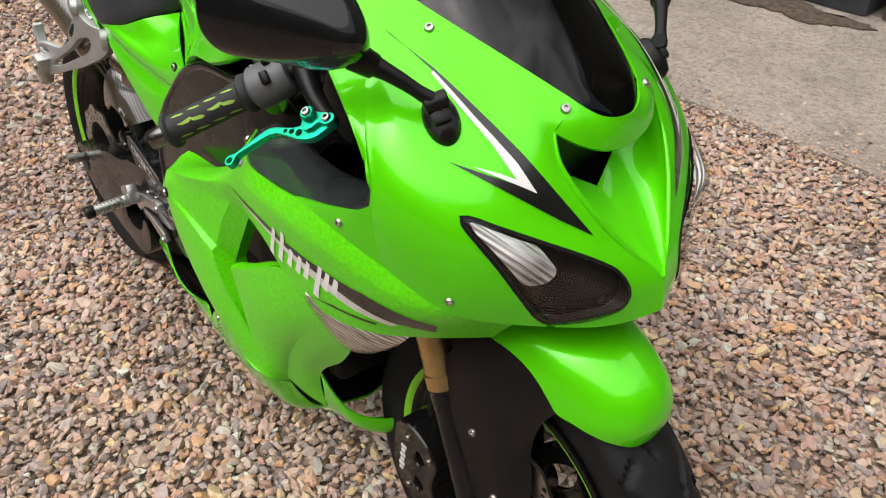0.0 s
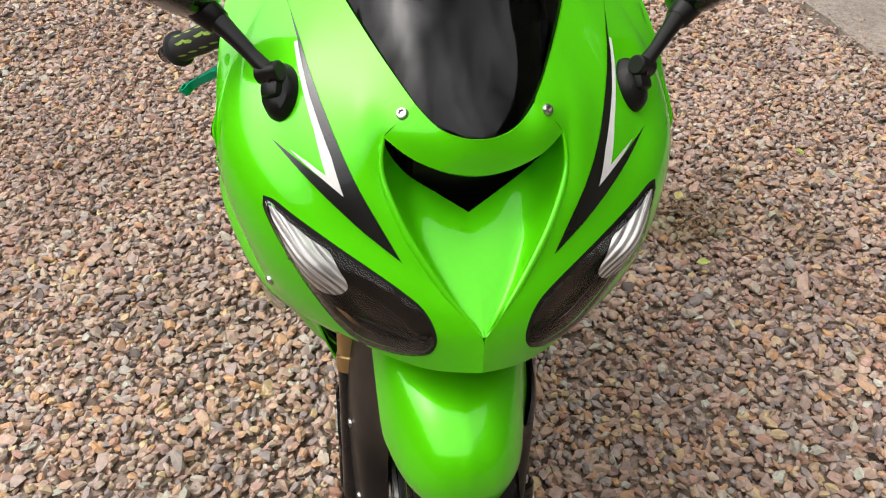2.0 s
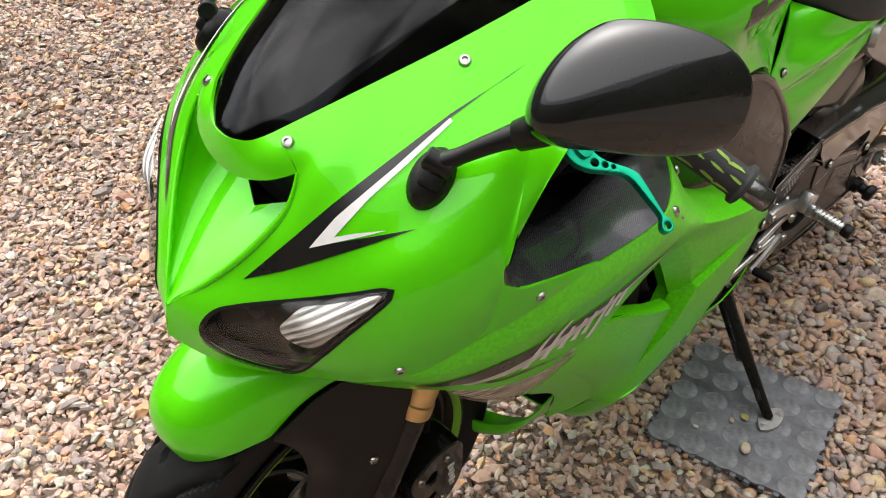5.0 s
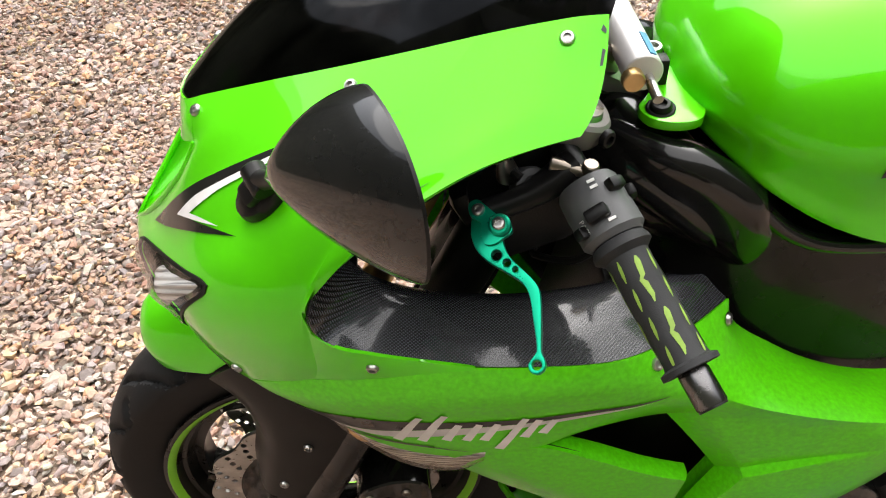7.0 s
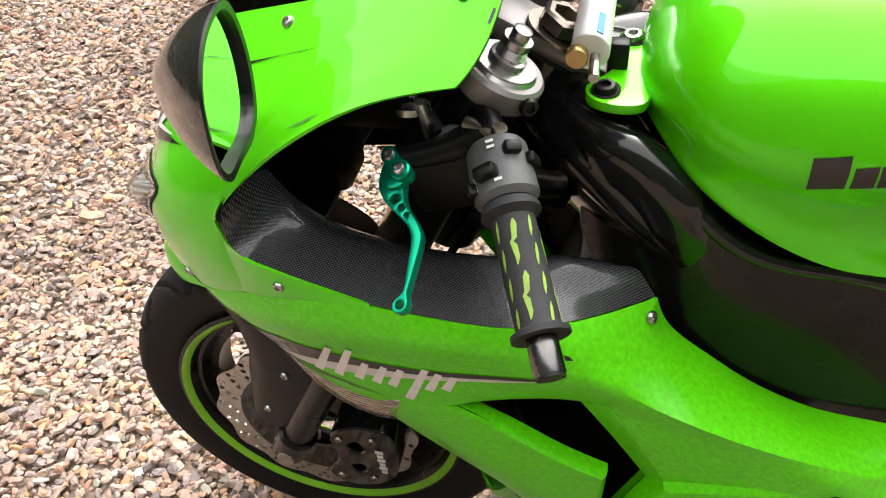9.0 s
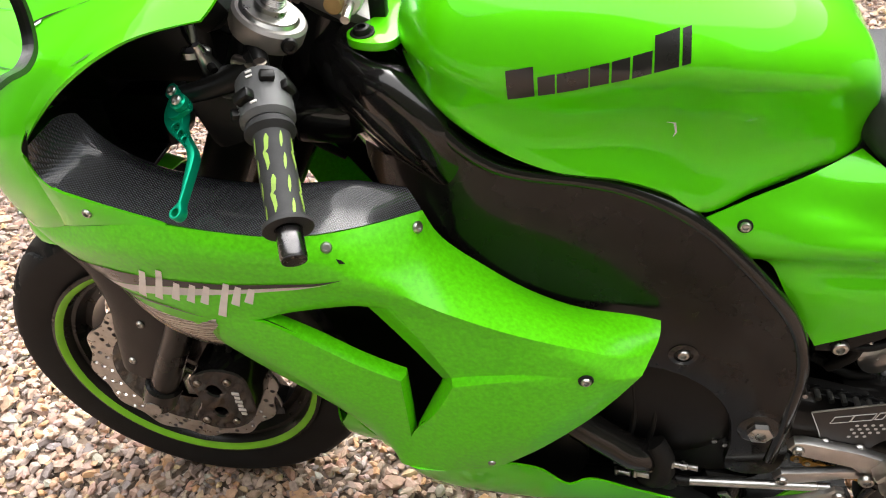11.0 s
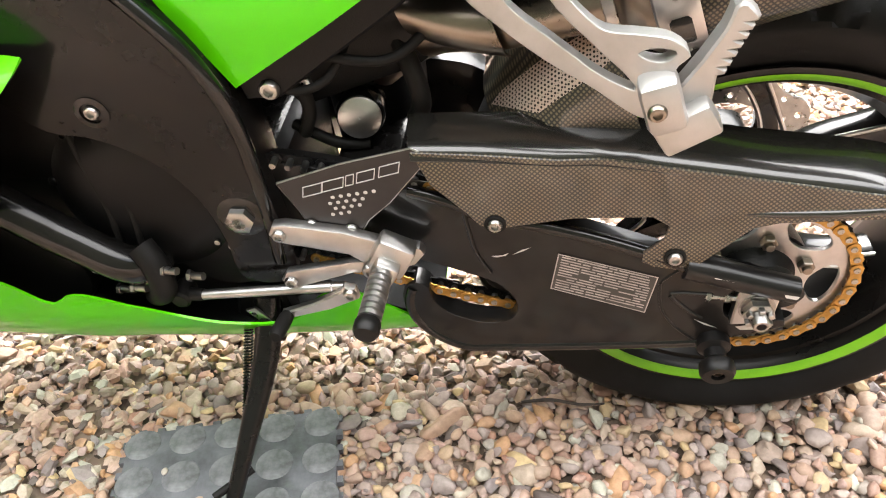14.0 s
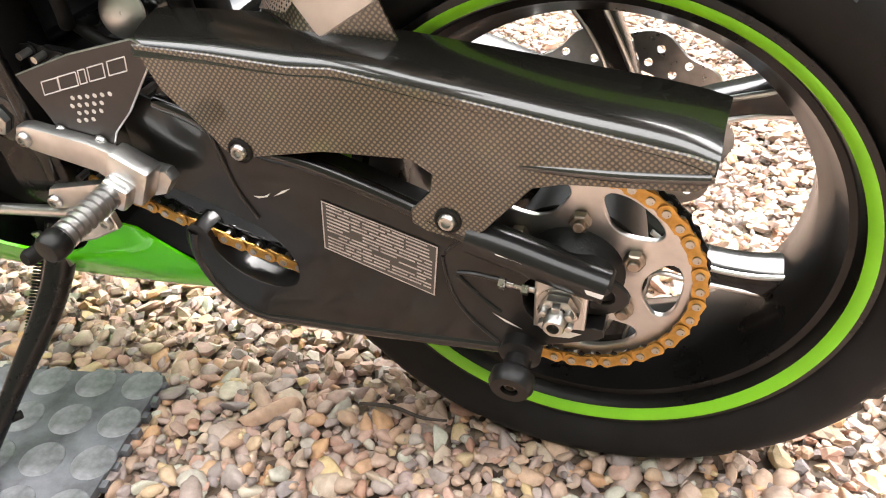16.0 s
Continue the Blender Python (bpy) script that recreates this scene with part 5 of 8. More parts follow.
arm_line = [(p[0], p[1]) for p in curve_through([(x, 0, z) for x, z in ARM + ARM[:1]], 220)[:-1][:, [0, 2]]]
bm = slab(arm_line, 0.112, 0.138, bevel=0.006, lean=arm_lean, seg=4)
swingarm = part("swingarm", bm, ARMBLACK, bike, "satin black swingarm with warning plate", 35)
bm = slab([(x, z) for x, z in arm_line], -0.150, -0.115, bevel=0.006, seg=3)
part("swingarm_leg", bm, SATIN, swingarm, "satin black swingarm leg on the brake side", 35)
bm = bmesh.new()
box(bm, (0.40, 0, 0.39), (0.07, 0.26, 0.10), bevel=0.01)
rod(bm, (0.532, -0.13, 0.398), (0.532, 0.13, 0.398), 0.035, seg=24)
part("swingarm_bridge", bm, SATIN, swingarm, "black cross piece")
for pts in ([(0.355, 0.425), (0.312, 0.416), (0.283, 0.402), (0.207, 0.387), (0.142, 0.368), (0.085, 0.347), (0.064, 0.338)], [(0.364, 0.285), (0.370, 0.258), (0.363, 0.231), (0.343, 0.209), (0.312, 0.196), (0.257, 0.201), (0.138, 0.216), (0.037, 0.231)]):
    bm = bmesh.new()
    tube(bm, [(x, 0.1335 + arm_lean(x, z), z) for x, z in pts], 0.0075, 60, 12)
    part("arm_edge", bm, GLOSS, swingarm, "rounded glossy arm edge")
bm = bmesh.new()
tube(bm, [(0.300, 0.1385 + arm_lean(0.3, 0), 0.412), (0.296, 0.1385 + arm_lean(0.3, 0), 0.385), (0.290, 0.1385 + arm_lean(0.29, 0), 0.355), (0.275, 0.1385 + arm_lean(0.27, 0), 0.325)], 0.0022, 16, 8)
part("weld_seam", bm, ARMBLACK, swingarm, "welded seam")
ARM_TREE = BVHTree.FromBMesh(slab(arm_line, 0.105, 0.138, bevel=0, lean=arm_lean))
# silvery warning plate with printed bars
plate_pts = [(0.205, 0.16, 0.358), (0.103, 0.16, 0.331), (0.111, 0.16, 0.276), (0.212, 0.16, 0.306)]
warning = part("warning_label", foil(plate_pts, (0, 1, 0), ARM_TREE, 0.0008), stuff("dark_label_print", (0.05, 0.045, 0.04), rough=0.45, bump=0.02), swingarm, "printed metal label with rows of tiny print")
lab_a, lab_b, lab_d = Vector(plate_pts[0]), Vector(plate_pts[1]), Vector(plate_pts[3])
FADED = stuff("faded_label_print", (0.42, 0.38, 0.36), rough=0.45, vary=0.35, scale=90, bump=0.02)
rng_label = random.Random(4)
for r in range(13):
    v = 0.05 + r * 0.072
    u = 0.04
    while u < 0.93:
        l = rng_label.choice((0.08, 0.14, 0.2, 0.3))
        u2 = min(0.96, u + l)
        if not (rng_label.random() < 0.15 and 3 < r < 10):
            q = [lab_a + (lab_b - lab_a) * s + (lab_d - lab_a) * t_ for s, t_ in ((u, v), (u2, v), (u2, v + 0.032), (u, v + 0.032))]
            part("print_bar", foil([tuple(p) for p in q], (0, 1, 0), ARM_TREE, 0.0013, 0.03), FADED, warning)
        u = u2 + 0.018
for a, b in ((0, 1), (1, 2), (2, 3), (3, 0)):
    p, q = Vector(plate_pts[a]), Vector(plate_pts[b])
    n_ = (q - p).cross(Vector((0, 1, 0))).normalized() * 0.0012
    part("print_frame", foil([tuple(p), tuple(q), tuple(q + n_), tuple(p + n_)], (0, 1, 0), ARM_TREE, 0.0014, 0.05), FADED, warning)

for pts, r in (([(0.100, 0.322), (0.098, 0.300), (0.094, 0.281), (0.078, 0.256), (0.055, 0.236)], 0.0016), ([(0.088, 0.307), (0.074, 0.309), (0.058, 0.3085), (0.046, 0.308)], 0.0022), ([(0.088, 0.304), (0.078, 0.293), (0.068, 0.283), (0.052, 0.272)], 0.0022), ([(0.08, 0.345), (0.09, 0.335), (0.099, 0.324)], 0.0014)):
    bm = bmesh.new()
    tube(bm, [(x, 0.1382 + arm_lean(x, z), z) for x, z in pts], r, 20, 8)
    part("cast_rib", bm, ARMBLACK, swingarm, "cast rib near the axle")
for pts in ([(0.274, 0.3495), (0.262, 0.3515), (0.255, 0.3555), (0.259, 0.3510), (0.268, 0.3480)], [(0.252, 0.353), (0.242, 0.3605), (0.233, 0.3645), (0.241, 0.3585)], [(0.060, 0.270), (0.048, 0.262), (0.034, 0.258), (0.046, 0.264)], [(0.016, 0.262), (0.000, 0.2665), (-0.016, 0.266), (-0.006, 0.259), (0.010, 0.257)]):
    part("scratch", foil([(x, 0.17, z) for x, z in pts], (0, 1, 0), ARM_TREE, 0.0009, 0.01), SILVER, swingarm, "bare metal scratch through the paint")
# raised tube end of the upper beam, worn bare at its shoulder
bm = bmesh.new()
tube(bm, [(0.078, 0.1520, 0.3440), (0.055, 0.1530, 0.3395), (0.010, 0.1560, 0.3285), (-0.033, 0.1585, 0.3185)], [0.0135, 0.0150, 0.0145, 0.0140], 24, 20)
finger = part("beam_end", bm, ARMBLACK, swingarm, "glossy black tube end of the upper beam")
FINGER_TREE = BVHTree.FromPolygons([v.co.copy() for v in finger.data.vertices], [list(p.vertices) for p in finger.data.polygons])
for pts in ([(0.054, 0.2, 0.352), (0.044, 0.2, 0.3505), (0.032, 0.2, 0.3475), (0.030, 0.2, 0.3425), (0.041, 0.2, 0.3455), (0.052, 0.2, 0.3470)], [(-0.018, 0.2, 0.331), (-0.033, 0.2, 0.3275), (-0.0335, 0.2, 0.3215), (-0.020, 0.2, 0.3235)]):
    part("scratch", foil(pts, (0, 0.8, 0.6), FINGER_TREE, 0.0006, 0.006), SILVER, swingarm, "bare metal worn through the paint")
# axle nut, adjuster and paddock bobbin
bm = slab([(-0.020, 0.3195), (0.022, 0.3195), (0.0235, 0.268), (-0.018, 0.272)], 0.150, 0.164, bevel=0.002)
adj = part("axle_block", bm, ALLOY, swingarm, "bare aluminium chain adjuster block")
bm = bmesh.new()
turned(bm, [(0.0185, 0.0), (0.0185, 0.002), (0.0, 0.002)], Matrix.Translation((0.0015, 0.1635, 0.2965)) @ basis((0, 1, 0)), 32)
hexnut(bm, (0.0015, 0.1655, 0.2965), (0, 1, 0), 0.0165, 0.011, 0.62)
for k in range(6):
    a = radians(60 * k + 30)
    box(bm, (0.0015 + 0.0118 * math.cos(a), 0.1795, 0.2965 + 0.0118 * math.sin(a)), (0.0052, 0.007, 0.0060), pose(0, 0, 0, 0, -math.degrees(a), 0), 0.0006)
turned(bm, [(0.0085, 0.0), (0.0085, 0.021), (0.0075, 0.0225), (0.0050, 0.0225), (0.0050, 0.010), (0, 0.010)], Matrix.Translation((0.0015, 0.168, 0.2965)) @ basis((0, 1, 0)), 24)
part("axle_nut", bm, STEEL, swingarm, "zinc-plated castellated axle nut")
bm = bmesh.new()
rod(bm, (0.022, 0.156, 0.302), (0.052, 0.156, 0.305), 0.0035, seg=10)
hexnut(bm, (0.028, 0.156, 0.3025), (1, 0, 0.1), 0.0065, 0.006)
hexnut(bm, (0.047, 0.156, 0.3045), (1, 0, 0.1), 0.0065, 0.006)
part("adjuster_bolt", bm, STEEL, swingarm, "steel chain adjuster bolt with lock nut")
bm = slab(round_outline([(-0.012, 0.318), (-0.040, 0.312), (-0.050, 0.298), (-0.042, 0.284), (-0.014, 0.276)], 24), 0.142, 0.147, [round_outline([(-0.022, 0.306), (-0.037, 0.302), (-0.037, 0.293), (-0.024, 0.290)], 14)], bevel=0.001)
part("adjuster_slot", bm, ARMBLACK, swingarm, "black slotted axle guide")
bm = bmesh.new()
turned(bm, [(0, -0.008), (0.017, -0.008), (0.018, 0.010), (0.0115, 0.014), (0.0115, 0.024), (0.0185, 0.030), (0.0190, 0.040), (0.0160, 0.045), (0.0075, 0.045), (0.0075, 0.039), (0, 0.039)], Matrix.Translation((0.0345, 0.158, 0.2355)) @ basis((0, 1, -0.14)), 32)
bobbin = part("paddock_bobbin", bm, PLASTIC, swingarm, "black paddock stand bobbin")
set_bolt(bobbin, (0.0345, 0.196, 0.2300), (0, 1, -0.14), 0.0065, HEAT, 0.0, "recessed steel bolt")
bm = bmesh.new()
rod(bm, (0.0015, -0.19, 0.2985), (0.0015, 0.160, 0.2985), 0.012)
part("axle", bm, STEEL, rear_wheel, "rear axle")

# ---- carbon chain guard and hugger ----
GUARD = [(0.345, 0.485), (0.329, 0.447), (0.296, 0.413), (0.284, 0.397), (0.268, 0.391), (0.252, 0.396), (0.192, 0.409), (0.118, 0.413), (0.101, 0.402), (0.104, 0.386), (0.122, 0.366), (0.122, 0.353), (0.110, 0.347), (0.078, 0.342),
         (0.062, 0.357), (0.024, 0.402), (0.002, 0.409), (-0.085, 0.417), (-0.097, 0.426), (-0.096, 0.441), (-0.079, 0.445), (0.009, 0.458), (0.099, 0.471), (0.172, 0.481), (0.209, 0.479), (0.28, 0.483)]


def guard_lean(x, z):
    return 0.010 * max(0, (0.33 - x) / 0.4) - 0.10 * max(0, z - 0.462) * 0.6


bm = slab(GUARD, 0.149, 0.152, bevel=0.0008, lean=guard_lean)
guard = part("chain_guard", bm, CARBON, bike, "woven carbon chain guard and hugger", 30)
top = [[(0.345, 0.1525, 0.476), (0.28, 0.1530, 0.475), (0.209, 0.1545, 0.472), (0.172, 0.1555, 0.473), (0.099, 0.1575, 0.464), (0.009, 0.1600, 0.451), (-0.079, 0.1625, 0.438), (-0.097, 0.1630, 0.431)],
       [(0.346, 0.1485, 0.485), (0.28, 0.1490, 0.484), (0.209, 0.1505, 0.481), (0.172, 0.1515, 0.482), (0.099, 0.1535, 0.473), (0.009, 0.1560, 0.460), (-0.079, 0.1585, 0.447), (-0.098, 0.1590, 0.440)],
       [(0.350, 0.125, 0.492), (0.28, 0.127, 0.492), (0.209, 0.128, 0.490), (0.172, 0.129, 0.490), (0.099, 0.128, 0.482), (0.009, 0.126, 0.470), (-0.079, 0.126, 0.457), (-0.099, 0.124, 0.450)],
       [(0.352, 0.100, 0.494), (0.28, 0.100, 0.496), (0.209, 0.100, 0.494), (0.172, 0.100, 0.492), (0.099, 0.100, 0.484), (0.009, 0.098, 0.472), (-0.079, 0.098, 0.460), (-0.101, 0.097, 0.454)]]
bm = bmesh.new()
add_grid(bm, loft(top, 60, 14))
face_out(bm, lambda c: (0, 0.3, 1))
thicken(bm, 0.0025)
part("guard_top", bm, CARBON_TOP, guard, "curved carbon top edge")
bm = bmesh.new()
tube(bm, [(0.060, 0.1555, 0.4185), (0.02, 0.1575, 0.4195), (-0.04, 0.160, 0.4225), (-0.095, 0.162, 0.429)], [0.0012, 0.0042, 0.0048, 0.0042], 20, 10)
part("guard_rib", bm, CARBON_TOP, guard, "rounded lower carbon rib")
# hugger rising from the guard over the tyre
hug = []
for r_off, y, low in ((None, 0.121, True), (0.292, 0.1155, False), (0.312, 0.100, False), (0.330, 0.070, False), (0.338, 0.036, False), (0.340, 0.0, False)):
    rail = []
    for a in (33, 40, 47, 54, 61):
        ends = {33: 0.0, 40: 0.0, 47: 0.0, 54: 0.004, 61: 0.012}[a]
        r = min(0.330, 0.186 / math.sin(radians(a))) if low else r_off
        if low or a < 36:
            r = min(r, 0.338)
        sweep = a + (0.34 - r) * (-60 if a > 50 else 0)
        rail.append((REAR_C[0] + r * math.cos(radians(sweep)), y - ends * 0.3, REAR_C[2] + r * math.sin(radians(sweep))))
    hug.append(rail)
bm = bmesh.new()
for rails in (hug, [flip(r) for r in hug]):
    add_grid(bm, loft(rails, 30, 36))
tidy(bm)
face_out(bm, lambda c: (0.5, c.y * 3, 0.5))
HUG_TREE = BVHTree.FromBMesh(bm)
thicken(bm, 0.0025)
part("hugger", bm, CARBON, guard, "carbon hugger over the rear tyre")
mesh_mat, _nt, _b = shader("perforated_steel_mesh")
_b.inputs["Metallic"].default_value, _b.inputs["Roughness"].default_value = 0.6, 0.4
_v = node(_nt, "ShaderNodeTexVoronoi", Scale=330.0, Randomness=0.0)
_nt.links.new(coords(_nt), _v.inputs["Vector"])
_nt.links.new(ramp(_nt, _v.outputs["Distance"], [(0.36, (0.02, 0.017, 0.015)), (0.44, (0.62, 0.50, 0.44))]), _b.inputs["Base Color"])
part("mesh_insert", foil([(0.2743, 0.09, 0.4974), (0.2662, 0.09, 0.5116), (0.2205, 0.09, 0.5495), (0.1748, 0.09, 0.5789), (0.1435, 0.09, 0.5828), (0.1326, 0.09, 0.5744), (0.1734, 0.09, 0.5266), (0.2234, 0.09, 0.4866)], (0.133, 0.816, 0.562), HUG_TREE, 0.002), mesh_mat, guard, "fine perforated metal mesh insert")
for p in ((0.268, 0.1535, 0.400), (0.091, 0.158, 0.362)):
    set_bolt(guard, p, (0, 1, 0.05), 0.0075, STEEL, 0.011, "steel button bolt with washer")

# ---- front forks, guards, calipers ----
fork = new("front_fork")
fork.parent = bike
tagged(fork, "black lower legs with gold upper tubes")
for s in (1, -1):
    top_, low = Vector((1.077, 0.101 * s, 0.915)), Vector((1.372, 0.104 * s, 0.315))
    at = lambda f: tuple(top_ + (low - top_) * f)
    bm = bmesh.new()
    rod(bm, at(0.36), at(0.695), 0.0215, seg=28)
    part("fork_tube", bm, GOLD, fork, "gold anodised fork tube")
    bm = bmesh.new()
    rod(bm, at(0.0), at(0.37), 0.0265, seg=28)
    part("fork_top", bm, ENGINE, fork, "black upper end of the fork tube")
    bm = bmesh.new()
    rod(bm, at(0.672), at(0.705), 0.0235, seg=28, bevel=0.002)
    part("fork_collar", bm, GOLD, fork, "gold fork collar")
    bm = bmesh.new()
    rod(bm, at(0.70), at(1.0), 0.0215, 0.0215, seg=24)
    rod(bm, at(0.97), at(1.05), 0.028, 0.026, seg=24, bevel=0.004)
    part("fork_leg", bm, SATIN, fork, "black fork slider")
    bm = bmesh.new()
    rod(bm, (1.380, 0.075 * s, 0.300), (1.380, 0.132 * s, 0.300), 0.013, seg=16, bevel=0.001)
    part("axle_clamp_bolt", bm, STEEL, fork)
    # radial caliper behind the leg
    out = [(1.305, 0.372), (1.262, 0.400), (1.222, 0.392), (1.214, 0.350), (1.220, 0.300), (1.252, 0.268), (1.292, 0.262), (1.318, 0.282), (1.300, 0.320)]
    gaps = [round_outline([(1.283, 0.352), (1.268, 0.366), (1.260, 0.350), (1.270, 0.341)], 14), round_outline([(1.283, 0.306), (1.267, 0.315), (1.262, 0.303), (1.275, 0.293)], 14)]
    bm = slab(round_outline(out, 40), 0.048 if s > 0 else -0.128, 0.128 if s > 0 else -0.048, gaps, bevel=0.005)
    cal = part("brake_caliper", bm, GLOSS, fork, "black radial brake caliper", 35)
    for px, pz in ((1.292, 0.368), (1.300, 0.282), (1.245, 0.376), (1.252, 0.286)):
        set_bolt(cal, (px, 0.128 * s, pz), (0, s, 0), 0.0058, HEAT)
    for k in range(6):
        bm = bmesh.new()
        box(bm, (1.238 - k * 0.0006, 0.1285 * s, 0.352 - k * 0.009), (0.008 if k % 2 else 0.011, 0.0012, 0.0055))
        part("print_bar", bm, SILVER, cal)
    for dz in (0, 0.016):
        bm = bmesh.new()
        tube(bm, [(1.25, 0.09 * s, 0.40), (1.235, 0.085 * s, 0.45 + dz), (1.20, 0.075 * s, 0.56), (1.12, 0.05 * s, 0.70), (1.08, 0.03 * s, 0.82)], 0.0045, 30, 8)
        part("brake_hose", bm, RUBBER, fork, "black brake hose")

# front mudguard: green top with black side cheeks
FENDER = [
    [(1.5345, 0, 0.545), (1.5405, 0, 0.575), (1.531, 0, 0.608), (1.497, 0, 0.635), (1.440, 0, 0.650), (1.380, 0, 0.648), (1.320, 0, 0.632)],
    [(1.5300, 0.029, 0.547), (1.5340, 0.030, 0.574), (1.524, 0.031, 0.603), (1.491, 0.034, 0.629), (1.438, 0.037, 0.645), (1.380, 0.039, 0.644), (1.320, 0.041, 0.628)],
    [(1.5110, 0.051, 0.552), (1.5125, 0.053, 0.570), (1.500, 0.056, 0.591), (1.472, 0.060, 0.612), (1.430, 0.065, 0.629), (1.380, 0.070, 0.633), (1.320, 0.073, 0.618)],
    [(1.4850, 0.0655, 0.5580), (1.4720, 0.0700, 0.5610), (1.4525, 0.0755, 0.5640), (1.438, 0.079, 0.578), (1.415, 0.082, 0.596), (1.380, 0.085, 0.606), (1.325, 0.087, 0.600)],
]
# the bars are turned a little, which carries the mudguard's nose over
FENDER_TURN = lambda x: -0.008 * min(1.0, max(0.0, (x - 1.32) / 0.13))
bm = bmesh.new()
for rails in (FENDER, [flip(r) for r in FENDER]):
    add_grid(bm, loft(rails, 50, 30))
tidy(bm)
for v in bm.verts:
    v.co.y += FENDER_TURN(v.co.x)
face_out(bm, lambda c: c - Vector(FRONT_C))
thicken(bm, 0.003)
fender = part("front_mudguard", bm, GREEN, bike, "lime green front mudguard with black cheeks")
CHEEK = [
    [(1.4525, 0.0745, 0.5640), (1.428, 0.0750, 0.520), (1.420, 0.0745, 0.470), (1.430, 0.0755, 0.420), (1.436, 0.0775, 0.360)],
    [(1.4300, 0.0825, 0.5850), (1.405, 0.0960, 0.520), (1.398, 0.1020, 0.470), (1.412, 0.1000, 0.410), (1.425, 0.0980, 0.350)],
    [(1.3950, 0.0865, 0.6030), (1.360, 0.1080, 0.530), (1.353, 0.1124, 0.469), (1.385, 0.1085, 0.400), (1.397, 0.1070, 0.345)],
    [(1.3300, 0.0880, 0.6030), (1.284, 0.1060, 0.540), (1.290, 0.1155, 0.470), (1.330, 0.1155, 0.395), (1.354, 0.1145, 0.347)],
]
for s in (1, -1):
    bm = bmesh.new()
    add_grid(bm, loft(CHEEK, 40, 24))
    tidy(bm)
    face_out(bm, lambda c: (0, 1, 0))
    thicken(bm, 0.003)
    cheek = part("cheek", bm if s > 0 else mirrored(bm), PLASTIC, fender, "curved satin black mudguard cheek", 35)
    for x, y, z in ((1.353, 0.1128, 0.469), (1.3975, 0.1062, 0.381)):
        set_bolt(cheek, (x, s * y, z), (0.2, s, 0), 0.006, STEEL)

# ---- headlights: gasket, chromed upper reflector, dark bowl, clear lens ----
def lens_loop(grow=0.0):
    p = round_outline(LENS_OUTLINE, 72)
    cy, cz = sum(a for a, _ in p) / len(p), sum(b for _, b in p) / len(p)
    out = []
    for i, (y, z) in enumerate(p):
        (y0, z0), (y1, z1) = p[i - 1], p[(i + 1) % len(p)]
        n = Vector((z1 - z0, -(y1 - y0))).normalized()
        if n.dot(Vector((y - cy, z - cz))) < 0:
            n = -n
        out.append((1.42, y + n.x * grow, z + n.y * grow))
    return out


def swell(bm, full=1.0):
    """Bows a sheet over the lamp outwards, most near its upper outer end, and not at its rim."""
    rim = np.array([(y, z) for _, y, z in lens_loop()])
    for v in bm.verts:
        near_rim = float(np.min(np.hypot(rim[:, 0] - v.co.y, rim[:, 1] - v.co.z)))
        k = min(1.0, near_rim / 0.020)
        far = math.hypot((v.co.y - 0.158) / 0.034, (v.co.z - 0.790) / 0.034)
        v.co.x += full * math.sqrt(1 - (1 - k) ** 2) * (0.006 + 0.018 * math.exp(-far * far))
    return bm


BOWL = stuff("dark_brown_lamp_bowl", (0.020, 0.016, 0.014), rough=0.25, vary=0.3, scale=15, bump=0.02, spec=0.35)
def streaked_chrome(name, along, across, fine, dark, light, rough):
    """Bright reflector plastic ribbed along one direction of the lamp's face, its glints streaked into the colour; the
    two sides mirror each other.
    """
    m, nt, b = shader(name)
    split = nt.nodes.new("ShaderNodeSeparateXYZ")
    nt.links.new(coords(nt), split.inputs[0])
    def op(kind, a, c):
        n = nt.nodes.new("ShaderNodeMath")
        n.operation = kind
        for slot, value in zip(n.inputs, (a, c)):
            if isinstance(value, float):
                slot.default_value = value
            else:
                nt.links.new(value, slot)
        return n.outputs[0]
    side = op("ABSOLUTE", split.outputs["Y"], 0.0)
    def mixed(w):
        return op("ADD", op("ADD", op("MULTIPLY", split.outputs["X"], w[0]), op("MULTIPLY", side, w[1])), op("MULTIPLY", split.outputs["Z"], w[2]))
    u, v = mixed(along), mixed(across)
    join = nt.nodes.new("ShaderNodeCombineXYZ")
    nt.links.new(op("MULTIPLY", u, fine * 0.06), join.inputs[0]), nt.links.new(op("MULTIPLY", v, fine), join.inputs[1])
    nz = node(nt, "ShaderNodeTexNoise", Scale=1.0, Detail=3.0, Roughness=0.55)
    nt.links.new(join.outputs[0], nz.inputs["Vector"])
    # bright glints and dark reflections are put into the base colour as streaks
    nt.links.new(ramp(nt, nz.outputs["Fac"], [(0.36, dark), (0.56, light)]), b.inputs["Base Color"])
    ribs = op("SINE", op("MULTIPLY", v, fine * 2.2), 0.0)
    bp = node(nt, "ShaderNodeBump", Strength=0.6, Distance=0.002)
    nt.links.new(ribs, bp.inputs["Height"]), nt.links.new(bp.outputs[0], b.inputs["Normal"])
    b.inputs["Metallic"].default_value, b.inputs["Roughness"].default_value = 0.35, rough
    return m


